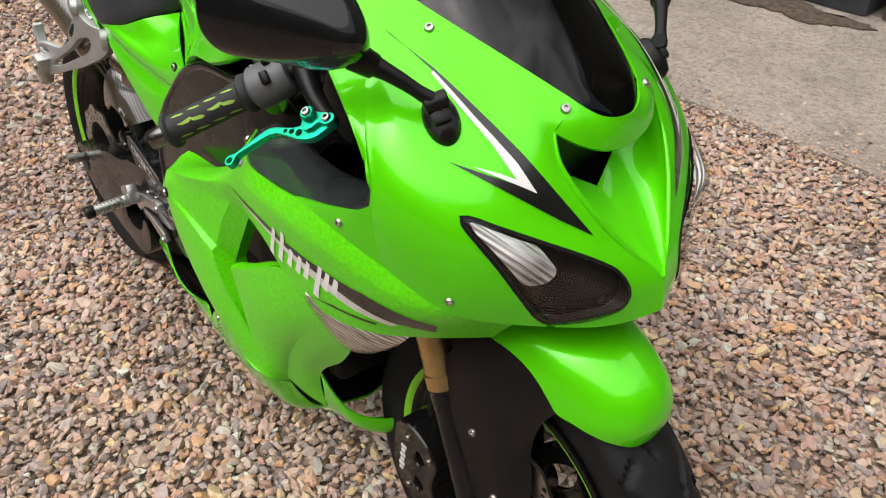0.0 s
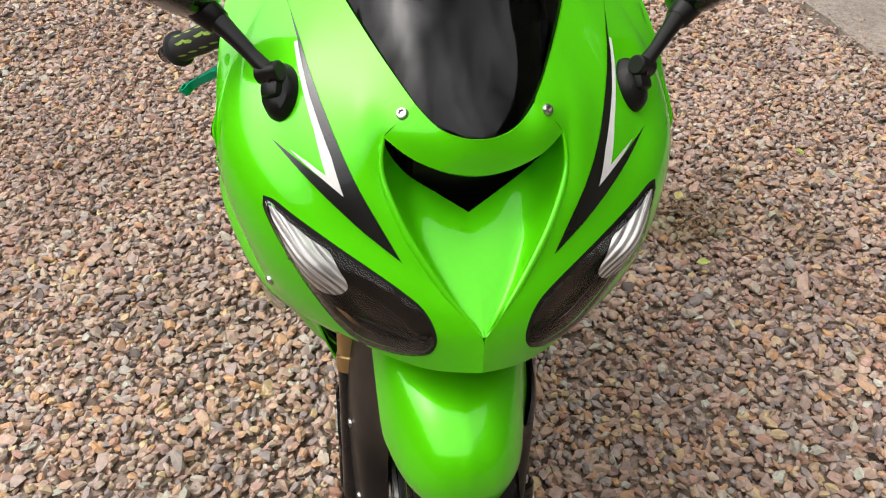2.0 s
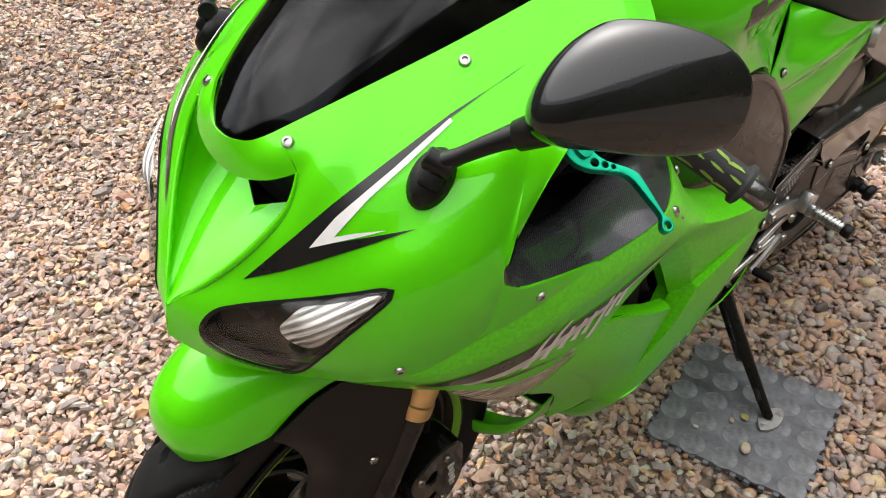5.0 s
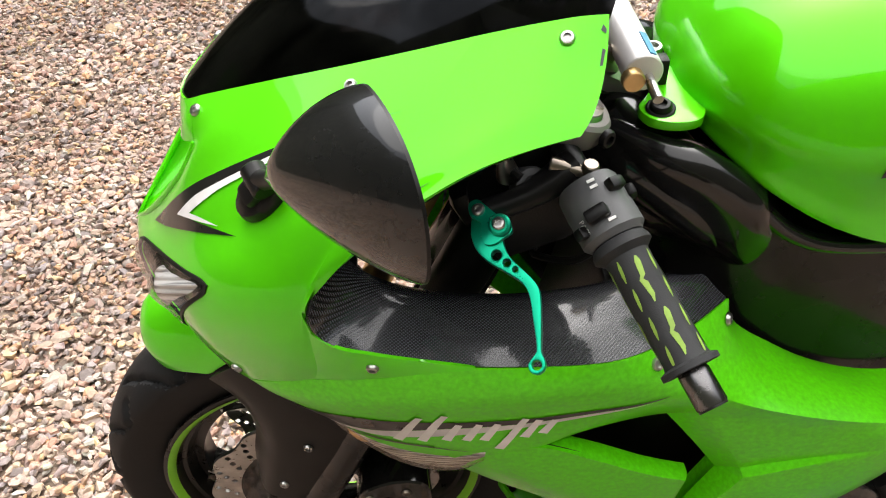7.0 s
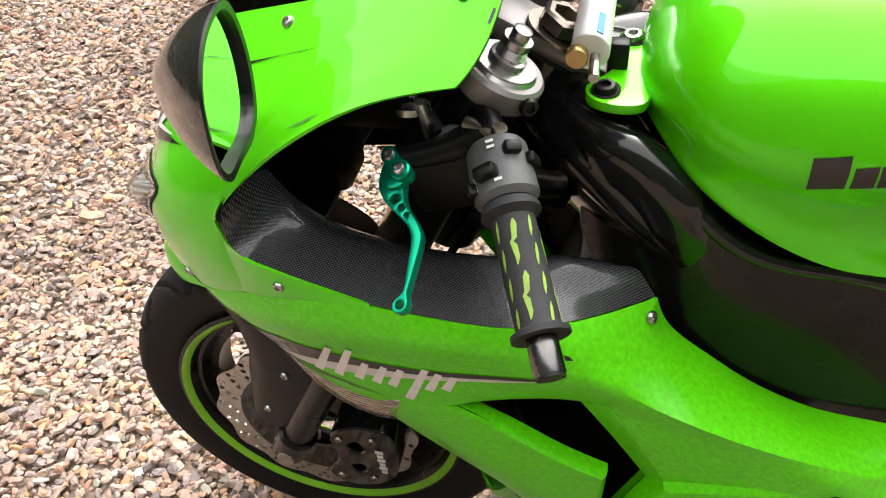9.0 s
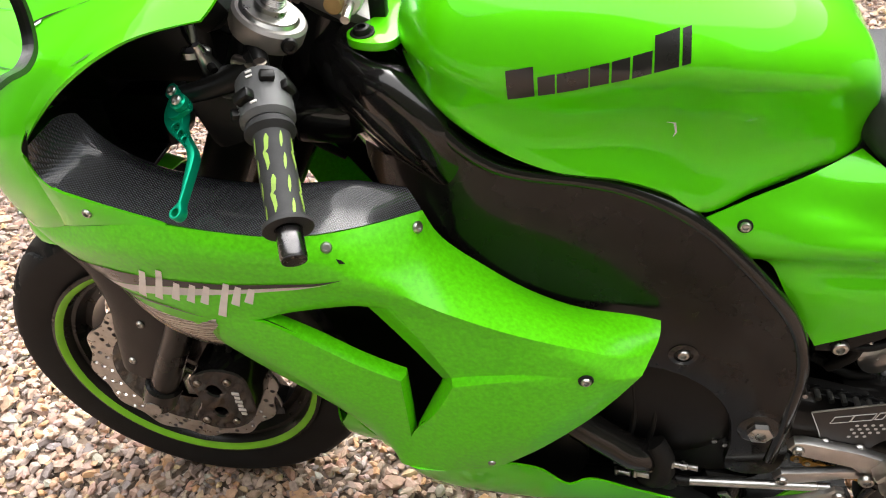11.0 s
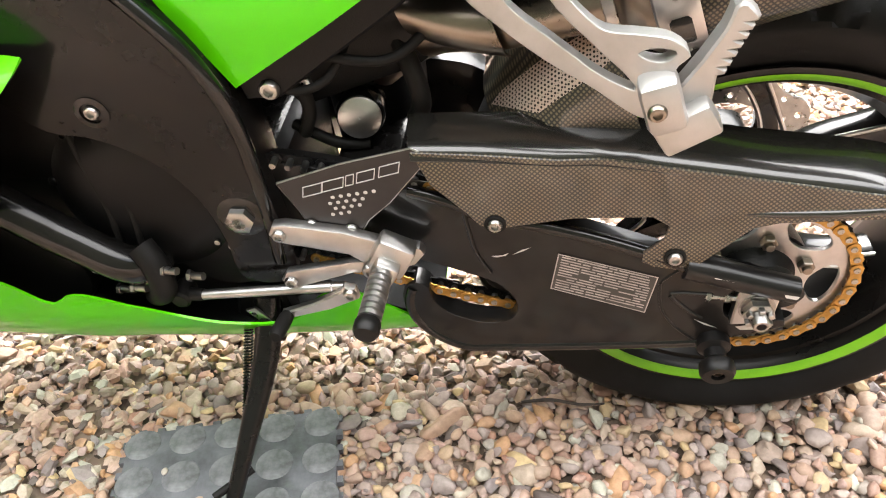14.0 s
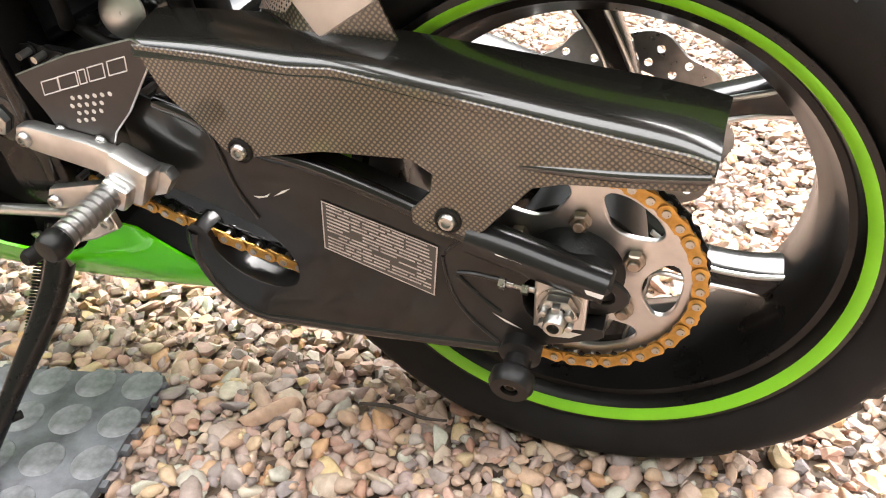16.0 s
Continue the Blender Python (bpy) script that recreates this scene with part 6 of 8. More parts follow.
rib_chrome = streaked_chrome("ribbed_chrome_reflector", (0.0, 0.755, 0.656), (0.0, -0.656, 0.755), 430.0, (0.30, 0.30, 0.31), (0.92, 0.92, 0.93), 0.22)
IND_SILVER = streaked_chrome("silver_ribbed_plastic", (0.9, -0.3, 0.3), (0.25, 0.1, 0.96), 480.0, (0.20, 0.19, 0.18), (0.82, 0.80, 0.78), 0.20)
for s in (1, -1):
    side_ = lambda b: b if s > 0 else mirrored(b)
    lamp = new("headlight")
    lamp.parent = bike
    tagged(lamp, "smoky almond-shaped headlight with ribbed chrome upper end")
    part("gasket", side_(thicken(foil(lens_loop(0.0018), (1, 0, 0), COWL_TREE, 0.0012, 0.02, [lens_loop(-0.0016)]), 0.003)), RUBBER, lamp, "black rubber seal")
    part("lens", side_(swell(foil(lens_loop(0.0), (1, 0, 0), COWL_TREE, 0.0008, 0.006))), LENS, lamp, "clear glossy lens")
    part("bowl", side_(foil(lens_loop(0.003), (1, 0, 0), COWL_TREE, -0.014, 0.012)), BOWL, lamp, "dark headlight bowl")
    wall_ = bmesh.new()
    add_grid(wall_, np.array([[(COWL_TREE.ray_cast(Vector((1.7, y, z)), Vector((-1, 0, 0)))[0] or COWL_TREE.find_nearest(Vector((1.42, y, z)))[0]) + Vector((d, 0, 0)) for _, y, z in lens_loop(0.001) + lens_loop(0.001)[:1]] for d in (-0.001, -0.018)]))
    part("bowl_wall", side_(wall_), BOWL, lamp, "dark headlight bowl side")
    upper = [(1.4, *q) for q in round_outline([(0.1825, 0.8195), (0.166, 0.8135), (0.146, 0.8045), (0.131, 0.797), (0.125, 0.787), (0.117, 0.770), (0.124, 0.760), (0.143, 0.757), (0.160, 0.777), (0.173, 0.798), (0.181, 0.812)], 48)]
    part("reflector", side_(swell(foil(upper, (1, 0, 0), COWL_TREE, -0.0015, 0.006), 0.85)), rib_chrome, lamp, "ribbed chrome reflector")

SCUFF = stuff("scuffed_dark_green", (0.05, 0.20, 0.02), rough=0.7, vary=0.5, scale=200, bump=0.2)
# ---- foil graphics on the cowl ----
for s in (1, -1):
    side_ = lambda b: b if s > 0 else mirrored(b)
    n = (0.55, 0.55, 0.62)
    dark_v = [(1.205, 0.160, 0.955), (1.222, 0.158, 0.949), (1.276, 0.147, 0.931), (1.326, 0.135, 0.906), (1.377, 0.117, 0.873), (1.408, 0.100, 0.843), (1.444, 0.069, 0.796), (1.422, 0.101, 0.815), (1.399, 0.128, 0.833), (1.375, 0.151, 0.848), (1.340, 0.178, 0.865),
              (1.372, 0.147, 0.853), (1.392, 0.126, 0.845), (1.400, 0.118, 0.841), (1.380, 0.125, 0.866), (1.332, 0.141, 0.900), (1.279, 0.149, 0.929), (1.235, 0.156, 0.946)]
    part("black_flash", side_(foil(dark_v, n, COWL_TREE, 0.0009)), BLACKFOIL, cowl, "black arrow-shaped flash")
    pale_v = [(1.279, 0.1490, 0.9288), (1.332, 0.1405, 0.8995), (1.380, 0.1245, 0.8655), (1.402, 0.1150, 0.8390), (1.372, 0.1465, 0.8545), (1.356, 0.160, 0.861), (1.374, 0.143, 0.857), (1.387, 0.130, 0.852), (1.357, 0.1385, 0.880), (1.322, 0.147, 0.9035), (1.279, 0.1525, 0.9275)]
    part("silver_flash", side_(foil(pale_v, n, COWL_TREE, 0.0014)), WHITE, cowl, "silver arrow-shaped flash")
    for p in ((1.381, 0.065, 0.909), (1.243, 0.127, 0.958), (1.093, 0.156, 1.001)):
        q, nn, _, _ = COWL_TREE.find_nearest(Vector(p))
        nn = nn if nn.z > 0 else -nn
        set_bolt(cowl, (q.x, s * q.y, q.z), (nn.x, s * nn.y, nn.z), 0.0055, STEEL, 0.0, "steel socket screw")
    for p in ((1.370, 0.188, 0.722), (1.246, 0.238, 0.771)):
        q, nn, _, _ = COWL_TREE.find_nearest(Vector(p))
        nn = nn if nn.y > 0 else -nn
        set_bolt(cowl, (q.x, s * q.y, q.z), (nn.x, s * nn.y, nn.z), 0.0052, STEEL)

# ---- foil graphics and fasteners on the side fairings ----
for s, owner in zip((1, -1), sides):
    side_ = lambda b: b if s > 0 else mirrored(b)
    Y = lambda pts: [(x, 0.24, z) for x, z in pts]
    part("black_stripe", side_(foil(Y([(1.345, 0.668), (1.27, 0.685), (1.223, 0.685), (1.125, 0.687), (1.03, 0.698), (0.996, 0.704), (1.03, 0.694), (1.126, 0.679), (1.19, 0.674), (1.24, 0.664), (1.29, 0.652), (1.335, 0.650)]), (0, 1, 0), SIDE_TREE, 0.0009)), BLACKFOIL, owner, "black tapering stripe")
    part("silver_stripe", side_(foil(Y([(1.30, 0.6485), (1.24, 0.6635), (1.19, 0.6735), (1.126, 0.6785), (1.03, 0.6935), (1.01, 0.6985), (1.05, 0.6865), (1.126, 0.6715), (1.19, 0.6600), (1.25, 0.6480), (1.29, 0.6425)]), (0, 1, 0), SIDE_TREE, 0.0009)), SILVER, owner, "silver tapering stripe")
    part("thin_stripe", side_(foil(Y([(1.275, 0.640), (1.21, 0.6335), (1.165, 0.622), (1.21, 0.6300), (1.27, 0.6345)]), (0, 1, 0), SIDE_TREE, 0.0009)), BLACKFOIL, owner, "thin black line")
    # script lettering drawn as plain slanted strokes
    strokes = [((1.236, 0.646), (1.214, 0.697)), ((1.214, 0.648), (1.192, 0.703)), ((1.192, 0.652), (1.180, 0.682)), ((1.174, 0.652), (1.162, 0.682)), ((1.158, 0.652), (1.146, 0.682)), ((1.144, 0.632), (1.122, 0.690)), ((1.122, 0.655), (1.110, 0.686)), ((1.106, 0.660), (1.096, 0.684))]
    for (x0, z0), (x1, z1) in strokes:
        x0, x1 = (x0, x1) if s > 0 else (2.326 - x0, 2.326 - x1)
        d = Vector((x1 - x0, z1 - z0)).normalized()
        t_ = Vector((-d.y, d.x)) * 0.0046
        part("script_stroke", side_(foil(Y([(x0 + t_.x, z0 + t_.y), (x1 + t_.x * 0.7, z1 + t_.y * 0.7), (x1 - t_.x * 0.7, z1 - t_.y * 0.7), (x0 - t_.x, z0 - t_.y)]), (0, 1, 0), SIDE_TREE, 0.0015, 0.01)), WHITE, owner, "pale silver script stroke")
    for p, r, w_ in (((1.011, 0.232, 0.738), 0.006, 0.0), ((0.928, 0.180, 0.726), 0.0065, 0.0), ((0.754, 0.236, 0.577), 0.0058, 0.0082), ((0.857, 0.224, 0.382), 0.005, 0.0)):
        q, nn, _, _ = SIDE_TREE.find_nearest(Vector(p))
        nn = nn if nn.y > 0 else -nn
        set_bolt(owner, (q.x, s * q.y, q.z), (nn.x, s * nn.y, nn.z), r, STEEL, w_, "steel socket screw")
    # indicator under the panel edge
    lens_ = [[(1.302, 0.181, 0.6235), (1.255, 0.2065, 0.6115), (1.21, 0.2205, 0.6065), (1.157, 0.2335, 0.620)], [(1.288, 0.186, 0.604), (1.238, 0.203, 0.570), (1.200, 0.211, 0.563), (1.158, 0.2330, 0.612)], [(1.266, 0.182, 0.583), (1.218, 0.187, 0.543), (1.190, 0.194, 0.534), (1.158, 0.2270, 0.605)]]
    bm = bmesh.new()
    add_grid(bm, loft(lens_, 30, 18))
    tidy(bm)
    face_out(bm, lambda c: (0, 1, 0))
    ind = part("indicator", side_(bm), CLEAR, bike, "clear flush indicator with silver reflector")
    bm = bmesh.new()
    add_grid(bm, loft([[(x - 0.001, y - 0.0035, z + 0.001) for x, y, z in r] for r in lens_], 30, 18))
    tidy(bm)
    face_out(bm, lambda c: (0, 1, 0))
    part("reflector", side_(bm), IND_SILVER, ind, "silver ribbed reflector")

# stone chips and scuffs in the green paint
for k, (pts, tree, n_, mat_) in enumerate((([(1.003, 0.24, 0.7255), (0.998, 0.24, 0.7235), (0.994, 0.24, 0.7195), (1.000, 0.24, 0.7205)], SIDE_TREE, (0, 1, 0), BLACKFOIL),
                                           ([(1.0685, 0.152, 1.007), (1.0665, 0.154, 1.004), (1.0672, 0.156, 1.0015), (1.0705, 0.154, 1.0035)], COWL_TREE, (0, 0.7, 0.7), BLACKFOIL),
                                           ([(1.0705, 0.163, 0.995), (1.0685, 0.164, 0.994), (1.0715, 0.172, 0.987), (1.0735, 0.172, 0.987)], COWL_TREE, (0, 0.7, 0.7), BLACKFOIL),
                                           ([(1.222, 0.2140, 0.9155), (1.205, 0.2130, 0.9245), (1.190, 0.2115, 0.9320), (1.207, 0.2140, 0.9215)], COWL_TREE, (0.3, 0.7, 0.6), SCUFF),
                                           ([(1.213, 0.2135, 0.9180), (1.198, 0.2120, 0.9265), (1.199, 0.2135, 0.9250)], COWL_TREE, (0.3, 0.7, 0.6), SCUFF))):
    part("paint_chip", foil(pts, n_, tree, 0.0006, 0.01), mat_, cowl if tree is COWL_TREE else sides[0], "worn chip in the paint")

# ---- tank lettering as plain dark blocks, filler cap, scratch ----
bx = Vector((-0.1545, 0.0395))
u_ = bx.normalized()
v_ = Vector((0.10, 1.0)).normalized()
start = Vector((0.841, 0.8705))
widths = [(0.000, 0.0245, 0.0285), (0.0275, 0.0150, 0.0185), (0.0440, 0.0270, 0.0180), (0.0720, 0.0160, 0.0185), (0.0900, 0.0150, 0.0185), (0.1070, 0.0160, 0.0185), (0.1250, 0.0200, 0.0285), (0.1475, 0.0072, 0.0270)]
for s in (1, -1):
    for a, w_, h_ in widths:
        def at(du, dv):
            q = start + u_ * du + v_ * dv
            return (q.x, 0.18, q.y)
        b = foil([at(a, 0), at(a + w_, 0), at(a + w_ + 0.001, h_), at(a + 0.001, h_)], (0, 1, 0.1), TANK_TREE, 0.0009, 0.01)
        part("letter_block", b if s > 0 else mirrored(b), BLACKFOIL, tank, "dark block of the maker's lettering")
scr = foil([(0.700, 0.18, 0.832), (0.692, 0.18, 0.829), (0.689, 0.18, 0.818), (0.691, 0.18, 0.812), (0.687, 0.18, 0.818), (0.690, 0.18, 0.830)], (0, 1, 0), TANK_TREE, 0.0007, 0.01)
part("scratch", scr, WHITE, tank, "pale scratch in the paint")
q, nn, _, _ = TANK_TREE.ray_cast(Vector((0.70, 0.01, 1.3)), Vector((0, 0, -1)))
bm = bmesh.new()
turned(bm, [(0, 0.012), (0.035, 0.012), (0.040, 0.009), (0.050, 0.008), (0.056, 0.004), (0.057, -0.006)], Matrix.Translation(q) @ basis((nn.x, nn.y, abs(nn.z))), 40)
cap_ = part("filler_cap", bm, ALLOY, tank, "round aluminium filler cap")
for k in range(7):
    a = 2 * math.pi * k / 7
    set_bolt(cap_, (q.x + 0.048 * math.cos(a), q.y + 0.048 * math.sin(a), q.z + 0.009), (nn.x, nn.y, abs(nn.z)), 0.004, PLASTIC)
# green lug at the tank's nose
bm = slab(round_outline([(1.009, 0.072), (1.004, 0.090), (0.986, 0.099), (0.962, 0.096), (0.950, 0.060), (0.950, -0.020), (0.962, -0.036), (0.984, -0.030), (0.988, 0.0), (0.989, 0.040), (0.998, 0.056)], 50), -0.886, -0.877, bevel=0.003, seg=2)
transform(bm, Matrix.Rotation(-math.pi / 2, 4, "X"))
lug = part("tank_bracket", bm, GREEN, tank, "lime green tank bracket")
set_bolt(lug, (0.992, 0.079, 0.886), (0.05, 0.15, 1), 0.0095, PLASTIC, 0.0125, "black flanged bolt")
set_bolt(lug, (0.974, -0.015, 0.886), (0.05, 0.15, 1), 0.0095, STEEL, 0.0125, "steel flanged bolt")

# side panel and frame screws
for s in (1, -1):
    set_bolt(bike, (0.608, s * 0.1375, 0.716), (0.1, s, 0.15), 0.0058, STEEL, 0.0076, "steel panel screw")
    sp = bmesh.new()
    turned(sp, [(0, 0), (0.017, 0), (0.017, 0.003), (0.011, 0.004), (0.010, 0.001), (0, 0.001)], Matrix.Translation((0.642, s * 0.1455, 0.530)) @ basis((0, s, 0)), 24)
    part("frame_boss", sp, GLOSS, bike, "recessed frame boss")
    set_bolt(bike, (0.642, s * 0.147, 0.530), (0, s, 0), 0.0075, STEEL)
    pv = bmesh.new()
    turned(pv, [(0, 0), (0.026, 0), (0.026, 0.002), (0.020, 0.004), (0, 0.004)], Matrix.Translation((0.532, s * 0.142, 0.398)) @ basis((0, s, 0)), 28)
    part("pivot_boss", pv, GLOSS, bike, "black pivot recess")
    nb = hexnut(bmesh.new(), (0.532, s * 0.145, 0.398), (0, s, 0), 0.0155, 0.010, 0.5)
    part("pivot_nut", nb, STEEL, bike, "zinc-plated swingarm pivot nut")

# ---- mirrors ----
GLASS = [(0.226, 0.940), (0.2145, 0.964), (0.2195, 0.998), (0.241, 1.028), (0.285, 1.040), (0.3225, 1.035), (0.341, 1.020), (0.3465, 0.997), (0.344, 0.974), (0.331, 0.957), (0.295, 0.946), (0.252, 0.935)]


HOUSING = stuff("scuffed_black_plastic", (0.006, 0.006, 0.0063), rough=0.26, coat=1.0, gloss=0.05, vary=0.3, scale=20, bump=0.05, fine=300, spec=0.14)


def mirror(s):
    ob = new("rear_view_mirror")
    ob.parent = bike
    tagged(ob, "black rear-view mirror on a thin stalk")
    loop = round_outline(GLASS, 64)
    base = lambda y, z: 1.2133 - 0.2998 * (y - 0.29) - 0.027 * (z - 0.99)
    mid_, apex = Vector((base(0.281, 0.987), 0.281, 0.987)), Vector((1.290, 0.250, 0.974))
    rails = []
    for k in np.linspace(0, 1, 16):
        f = (1 - k ** 1.45) ** 0.74
        rails.append([tuple(mid_ + (Vector((base(y, z), y, z)) - mid_) * f + (apex - mid_) * k) for y, z in loop + loop[:1]])
    bm = bmesh.new()
    add_grid(bm, np.array(rails))
    tidy(bm)
    bmesh.ops.recalc_face_normals(bm, faces=bm.faces[:])
    part("housing", bm if s > 0 else mirrored(bm), HOUSING, ob, "glossy black bowl-shaped housing")
    bm = bmesh.new()
    inner = [(0.281 + (y - 0.281) * 0.92, 0.987 + (z - 0.987) * 0.90) for y, z in loop]
    vs = [bm.verts.new((base(y, z) + 0.004, y, z)) for y, z in inner]
    bm.faces.new(vs)
    face_out(bm, lambda c: (-1, 0, 0))
    part("glass", bm if s > 0 else mirrored(bm), MIRROR, ob, "mirror glass", 0)
    bm = bmesh.new()
    add_grid(bm, np.array([[(base(y, z) + d, y, z) for y, z in l + l[:1]] for l, d in ((loop, 0.0), (loop, -0.002), (inner, -0.001), (inner, 0.006))]))
    bmesh.ops.recalc_face_normals(bm, faces=bm.faces[:])
    part("bezel", bm if s > 0 else mirrored(bm), PLASTIC, ob, "black bezel")
    bm = bmesh.new()
    tube(bm, [(1.318, 0.170, 0.912), (1.307, 0.183, 0.921), (1.287, 0.205, 0.938), (1.266, 0.226, 0.951)], [0.0085, 0.0068, 0.0082, 0.0115], 20, 16)
    part("stalk", bm if s > 0 else mirrored(bm), PLASTIC, ob, "black stalk")
    bm = bmesh.new()
    rod(bm, (1.276, 0.216, 0.944), (1.262, 0.234, 0.956), 0.0120, 0.0145, 20, 0.002)
    part("collar", bm if s > 0 else mirrored(bm), PLASTIC, ob, "black collar")
    # hinge block on the cowl
    bm = bmesh.new()
    n = Vector((0.5, 0.55, 0.65)).normalized()
    m = Matrix.Translation((1.312, 0.164, 0.893)) @ basis(n) @ pose(0, 0, 0, 0, 0, 62)
    turned(bm, [(0.0, 0.017), (0.009, 0.0165), (0.016, 0.013), (0.019, 0.006), (0.0195, 0.0), (0.019, -0.006)], m @ Matrix.Diagonal((1.42, 0.92, 1.0, 1.0)), 32)
    box(bm, m @ Vector((0.005, 0, 0.016)), (0.030, 0.020, 0.014), m.to_3x3().to_4x4(), 0.005)
    rod(bm, m @ Vector((0.012, -0.012, 0.021)), m @ Vector((0.012, 0.012, 0.021)), 0.0095, seg=20, bevel=0.0015)
    part("base", bm if s > 0 else mirrored(bm), PLASTIC, ob, "black hinge block")
    return ob


mirror(1), mirror(-1)

# ---- handlebars ----
LEVER = [(-0.0055, -0.0044), (0.0028, -0.0074), (0.0101, -0.0107), (0.0184, -0.0132), (0.0273, -0.0131), (0.0386, -0.0089), (0.0529, 0.0016), (0.0665, 0.0106), (0.0743, 0.0119), (0.0957, 0.0076), (0.1109, 0.004), (0.1175, 0.0014),
         (0.1205, -0.0032), (0.1245, -0.0076), (0.1293, -0.0076), (0.1325, -0.0039), (0.1317, 0.001), (0.1282, 0.0046), (0.1237, 0.0052), (0.1195, 0.0047), (0.1116, 0.0075), (0.0969, 0.0132), (0.082, 0.0186), (0.0742, 0.0203), (0.0663, 0.0186), (0.0545, 0.0134), (0.044, 0.009), (0.0351, 0.0078), (0.025, 0.009), (0.0098, 0.0080), (-0.0038, 0.0040)]
LEVER_HOLES = ((0.0382, -0.0001, 0.0041), (0.0469, 0.0051, 0.0031), (0.0543, 0.0091, 0.0022), (0.1263, -0.0015, 0.0037))
LEVER_HEAD = [(-0.0072, -0.0042), (0.0026, -0.0076), (0.0116, -0.0019), (0.0206, -0.005), (0.0288, -0.0044), (0.0313, 0.0018), (0.0293, 0.0109), (0.027, 0.0176), (0.0181, 0.0183), (0.0111, 0.0124), (0.0004, 0.0065), (-0.0072, 0.0019)]


BAREND = stuff("dark_polished_metal", (0.16, 0.155, 0.155), rough=0.25, metal=1.0, vary=0.15, scale=60, bump=0.03)


def bar_end(s, inner_, end_, piv, mid_, tip_, perch):
    ob = new("handlebar")
    ob.parent = bike
    tagged(ob, "clip-on handlebar with black and green grip")
    a, b = Vector(inner_), Vector(end_)
    d = (b - a).normalized()
    l = (b - a).length
    at = lambda f: a + d * f
    root = a - d * 0.09
    bm = bmesh.new()
    rod(bm, root, at(l), 0.011, seg=20)
    part("bar", bm, PLASTIC, ob, "black bar")
    gl = l - 0.030
    bm = bmesh.new()
    m = Matrix.Translation(a) @ basis(d)
    turned(bm, [(0.012, 0.0), (0.021, 0.0), (0.023, 0.004), (0.0235, 0.008), (0.0175, 0.013), (0.0168, 0.03), (0.0172, gl * 0.5), (0.0168, gl - 0.010), (0.0178, gl - 0.006), (0.0222, gl - 0.004), (0.0222, gl), (0.012, gl)], m, 32)
    part("grip", bm, GRIP, ob, "black rubber grip with green flecks")
    for row in range(8):
        a0 = row * math.pi / 4 + 0.2
        big = row % 2 == 0
        for f0 in ((0.018, 0.060) if big else (0.016, 0.039, 0.062, 0.085)):
            shape = ((0, 0.0008, 0), (0.12, 0.0030, 0), (0.42, 0.0026, 0.06), (0.5, 0.0020, 0.2), (0.58, 0.0030, 0.12), (0.85, 0.0022, 0.05), (1, 0.0006, 0.1)) if big else ((0, 0.0005, 0), (0.3, 0.0018, 0), (0.7, 0.0018, 0), (1, 0.0005, 0))
            bm = bmesh.new()
            vs = []
            for t_, w_, off in shape:
                for e in (-1, -0.33, 0.33, 1):
                    ang = a0 + off + t_ * 0.12 + e * w_ * 0.75 / 0.0172
                    vs.append(bm.verts.new(m @ Vector((0.01745 * math.cos(ang), 0.01745 * math.sin(ang), f0 + t_ * (0.036 if big else 0.017)))))
            for j in range(len(shape) - 1):
                for e in range(3):
                    bm.faces.new((vs[4 * j + e], vs[4 * j + e + 1], vs[4 * j + e + 5], vs[4 * j + e + 4]))
            part("grip_fleck", bm, stuff_green, ob, "dull green fleck")
    bm = bmesh.new()
    turned(bm, [(0, gl), (0.0108, gl), (0.0118, gl + 0.003), (0.0118, l - 0.003), (0.0100, l), (0.005, l), (0.005, l - 0.003), (0, l - 0.003)], m, 28)
    part("bar_weight", bm, BAREND, ob, "dark polished metal bar end weight")
    # switch housing
    bm = bmesh.new()
    turned(bm, [(0.010, -0.052), (0.022, -0.052), (0.0245, -0.048), (0.0255, -0.030), (0.0250, -0.026), (0.0255, -0.022), (0.0255, -0.006), (0.021, -0.001), (0.012, -0.001)], m, 28)
    sw = part("switch_housing", bm, GREYPL, ob, "dark grey switch housing")
    for ang, f, sz in ((2.2, -0.020, (0.013, 0.018, 0.011)), (1.3, -0.036, (0.010, 0.014, 0.010)), (2.9, -0.014, (0.010, 0.010, 0.010)), (0.5, -0.030, (0.008, 0.016, 0.010))):
        bm = bmesh.new()
        c = m @ Vector((0.027 * math.cos(ang), 0.027 * math.sin(ang), f))
        box(bm, c, sz, (m.to_3x3() @ Matrix.Rotation(ang, 3, "Z")).to_4x4(), 0.0025)
        part("switch", bm, PLASTIC, sw, "black switch")
    for f in (-0.045, -0.040, -0.012):
        bm = bmesh.new()
        c = m @ Vector((0.0259 * math.cos(1.9), 0.0259 * math.sin(1.9), f))
        box(bm, c, (0.0012, 0.006, 0.0022), (m.to_3x3() @ Matrix.Rotation(1.9, 3, "Z")).to_4x4())
        part("print_bar", bm, WHITE, sw)
    if s > 0:
        spot = Vector((1.0835, 0.206, 0.8725))
        out = (spot - a) - d * (spot - a).dot(d)
        out.normalize()
        word = bpy.data.curves.new("pass_label", "FONT")
        word.body, word.size, word.extrude, word.align_x, word.align_y = "PASS", 0.0062, 0.0001, "CENTER", "CENTER"
        word.materials.append(SILVER)
        mark = new("pass_label", word)
        mark.parent = sw
        side_v = out.cross(d)
        mark.matrix_local = Matrix.Translation(a + d * (spot - a).dot(d) + out * 0.0259) @ Matrix((d, side_v, out)).transposed().to_4x4()
    # lever perch and anodised lever
    bm = bmesh.new()
    p = Vector(piv)
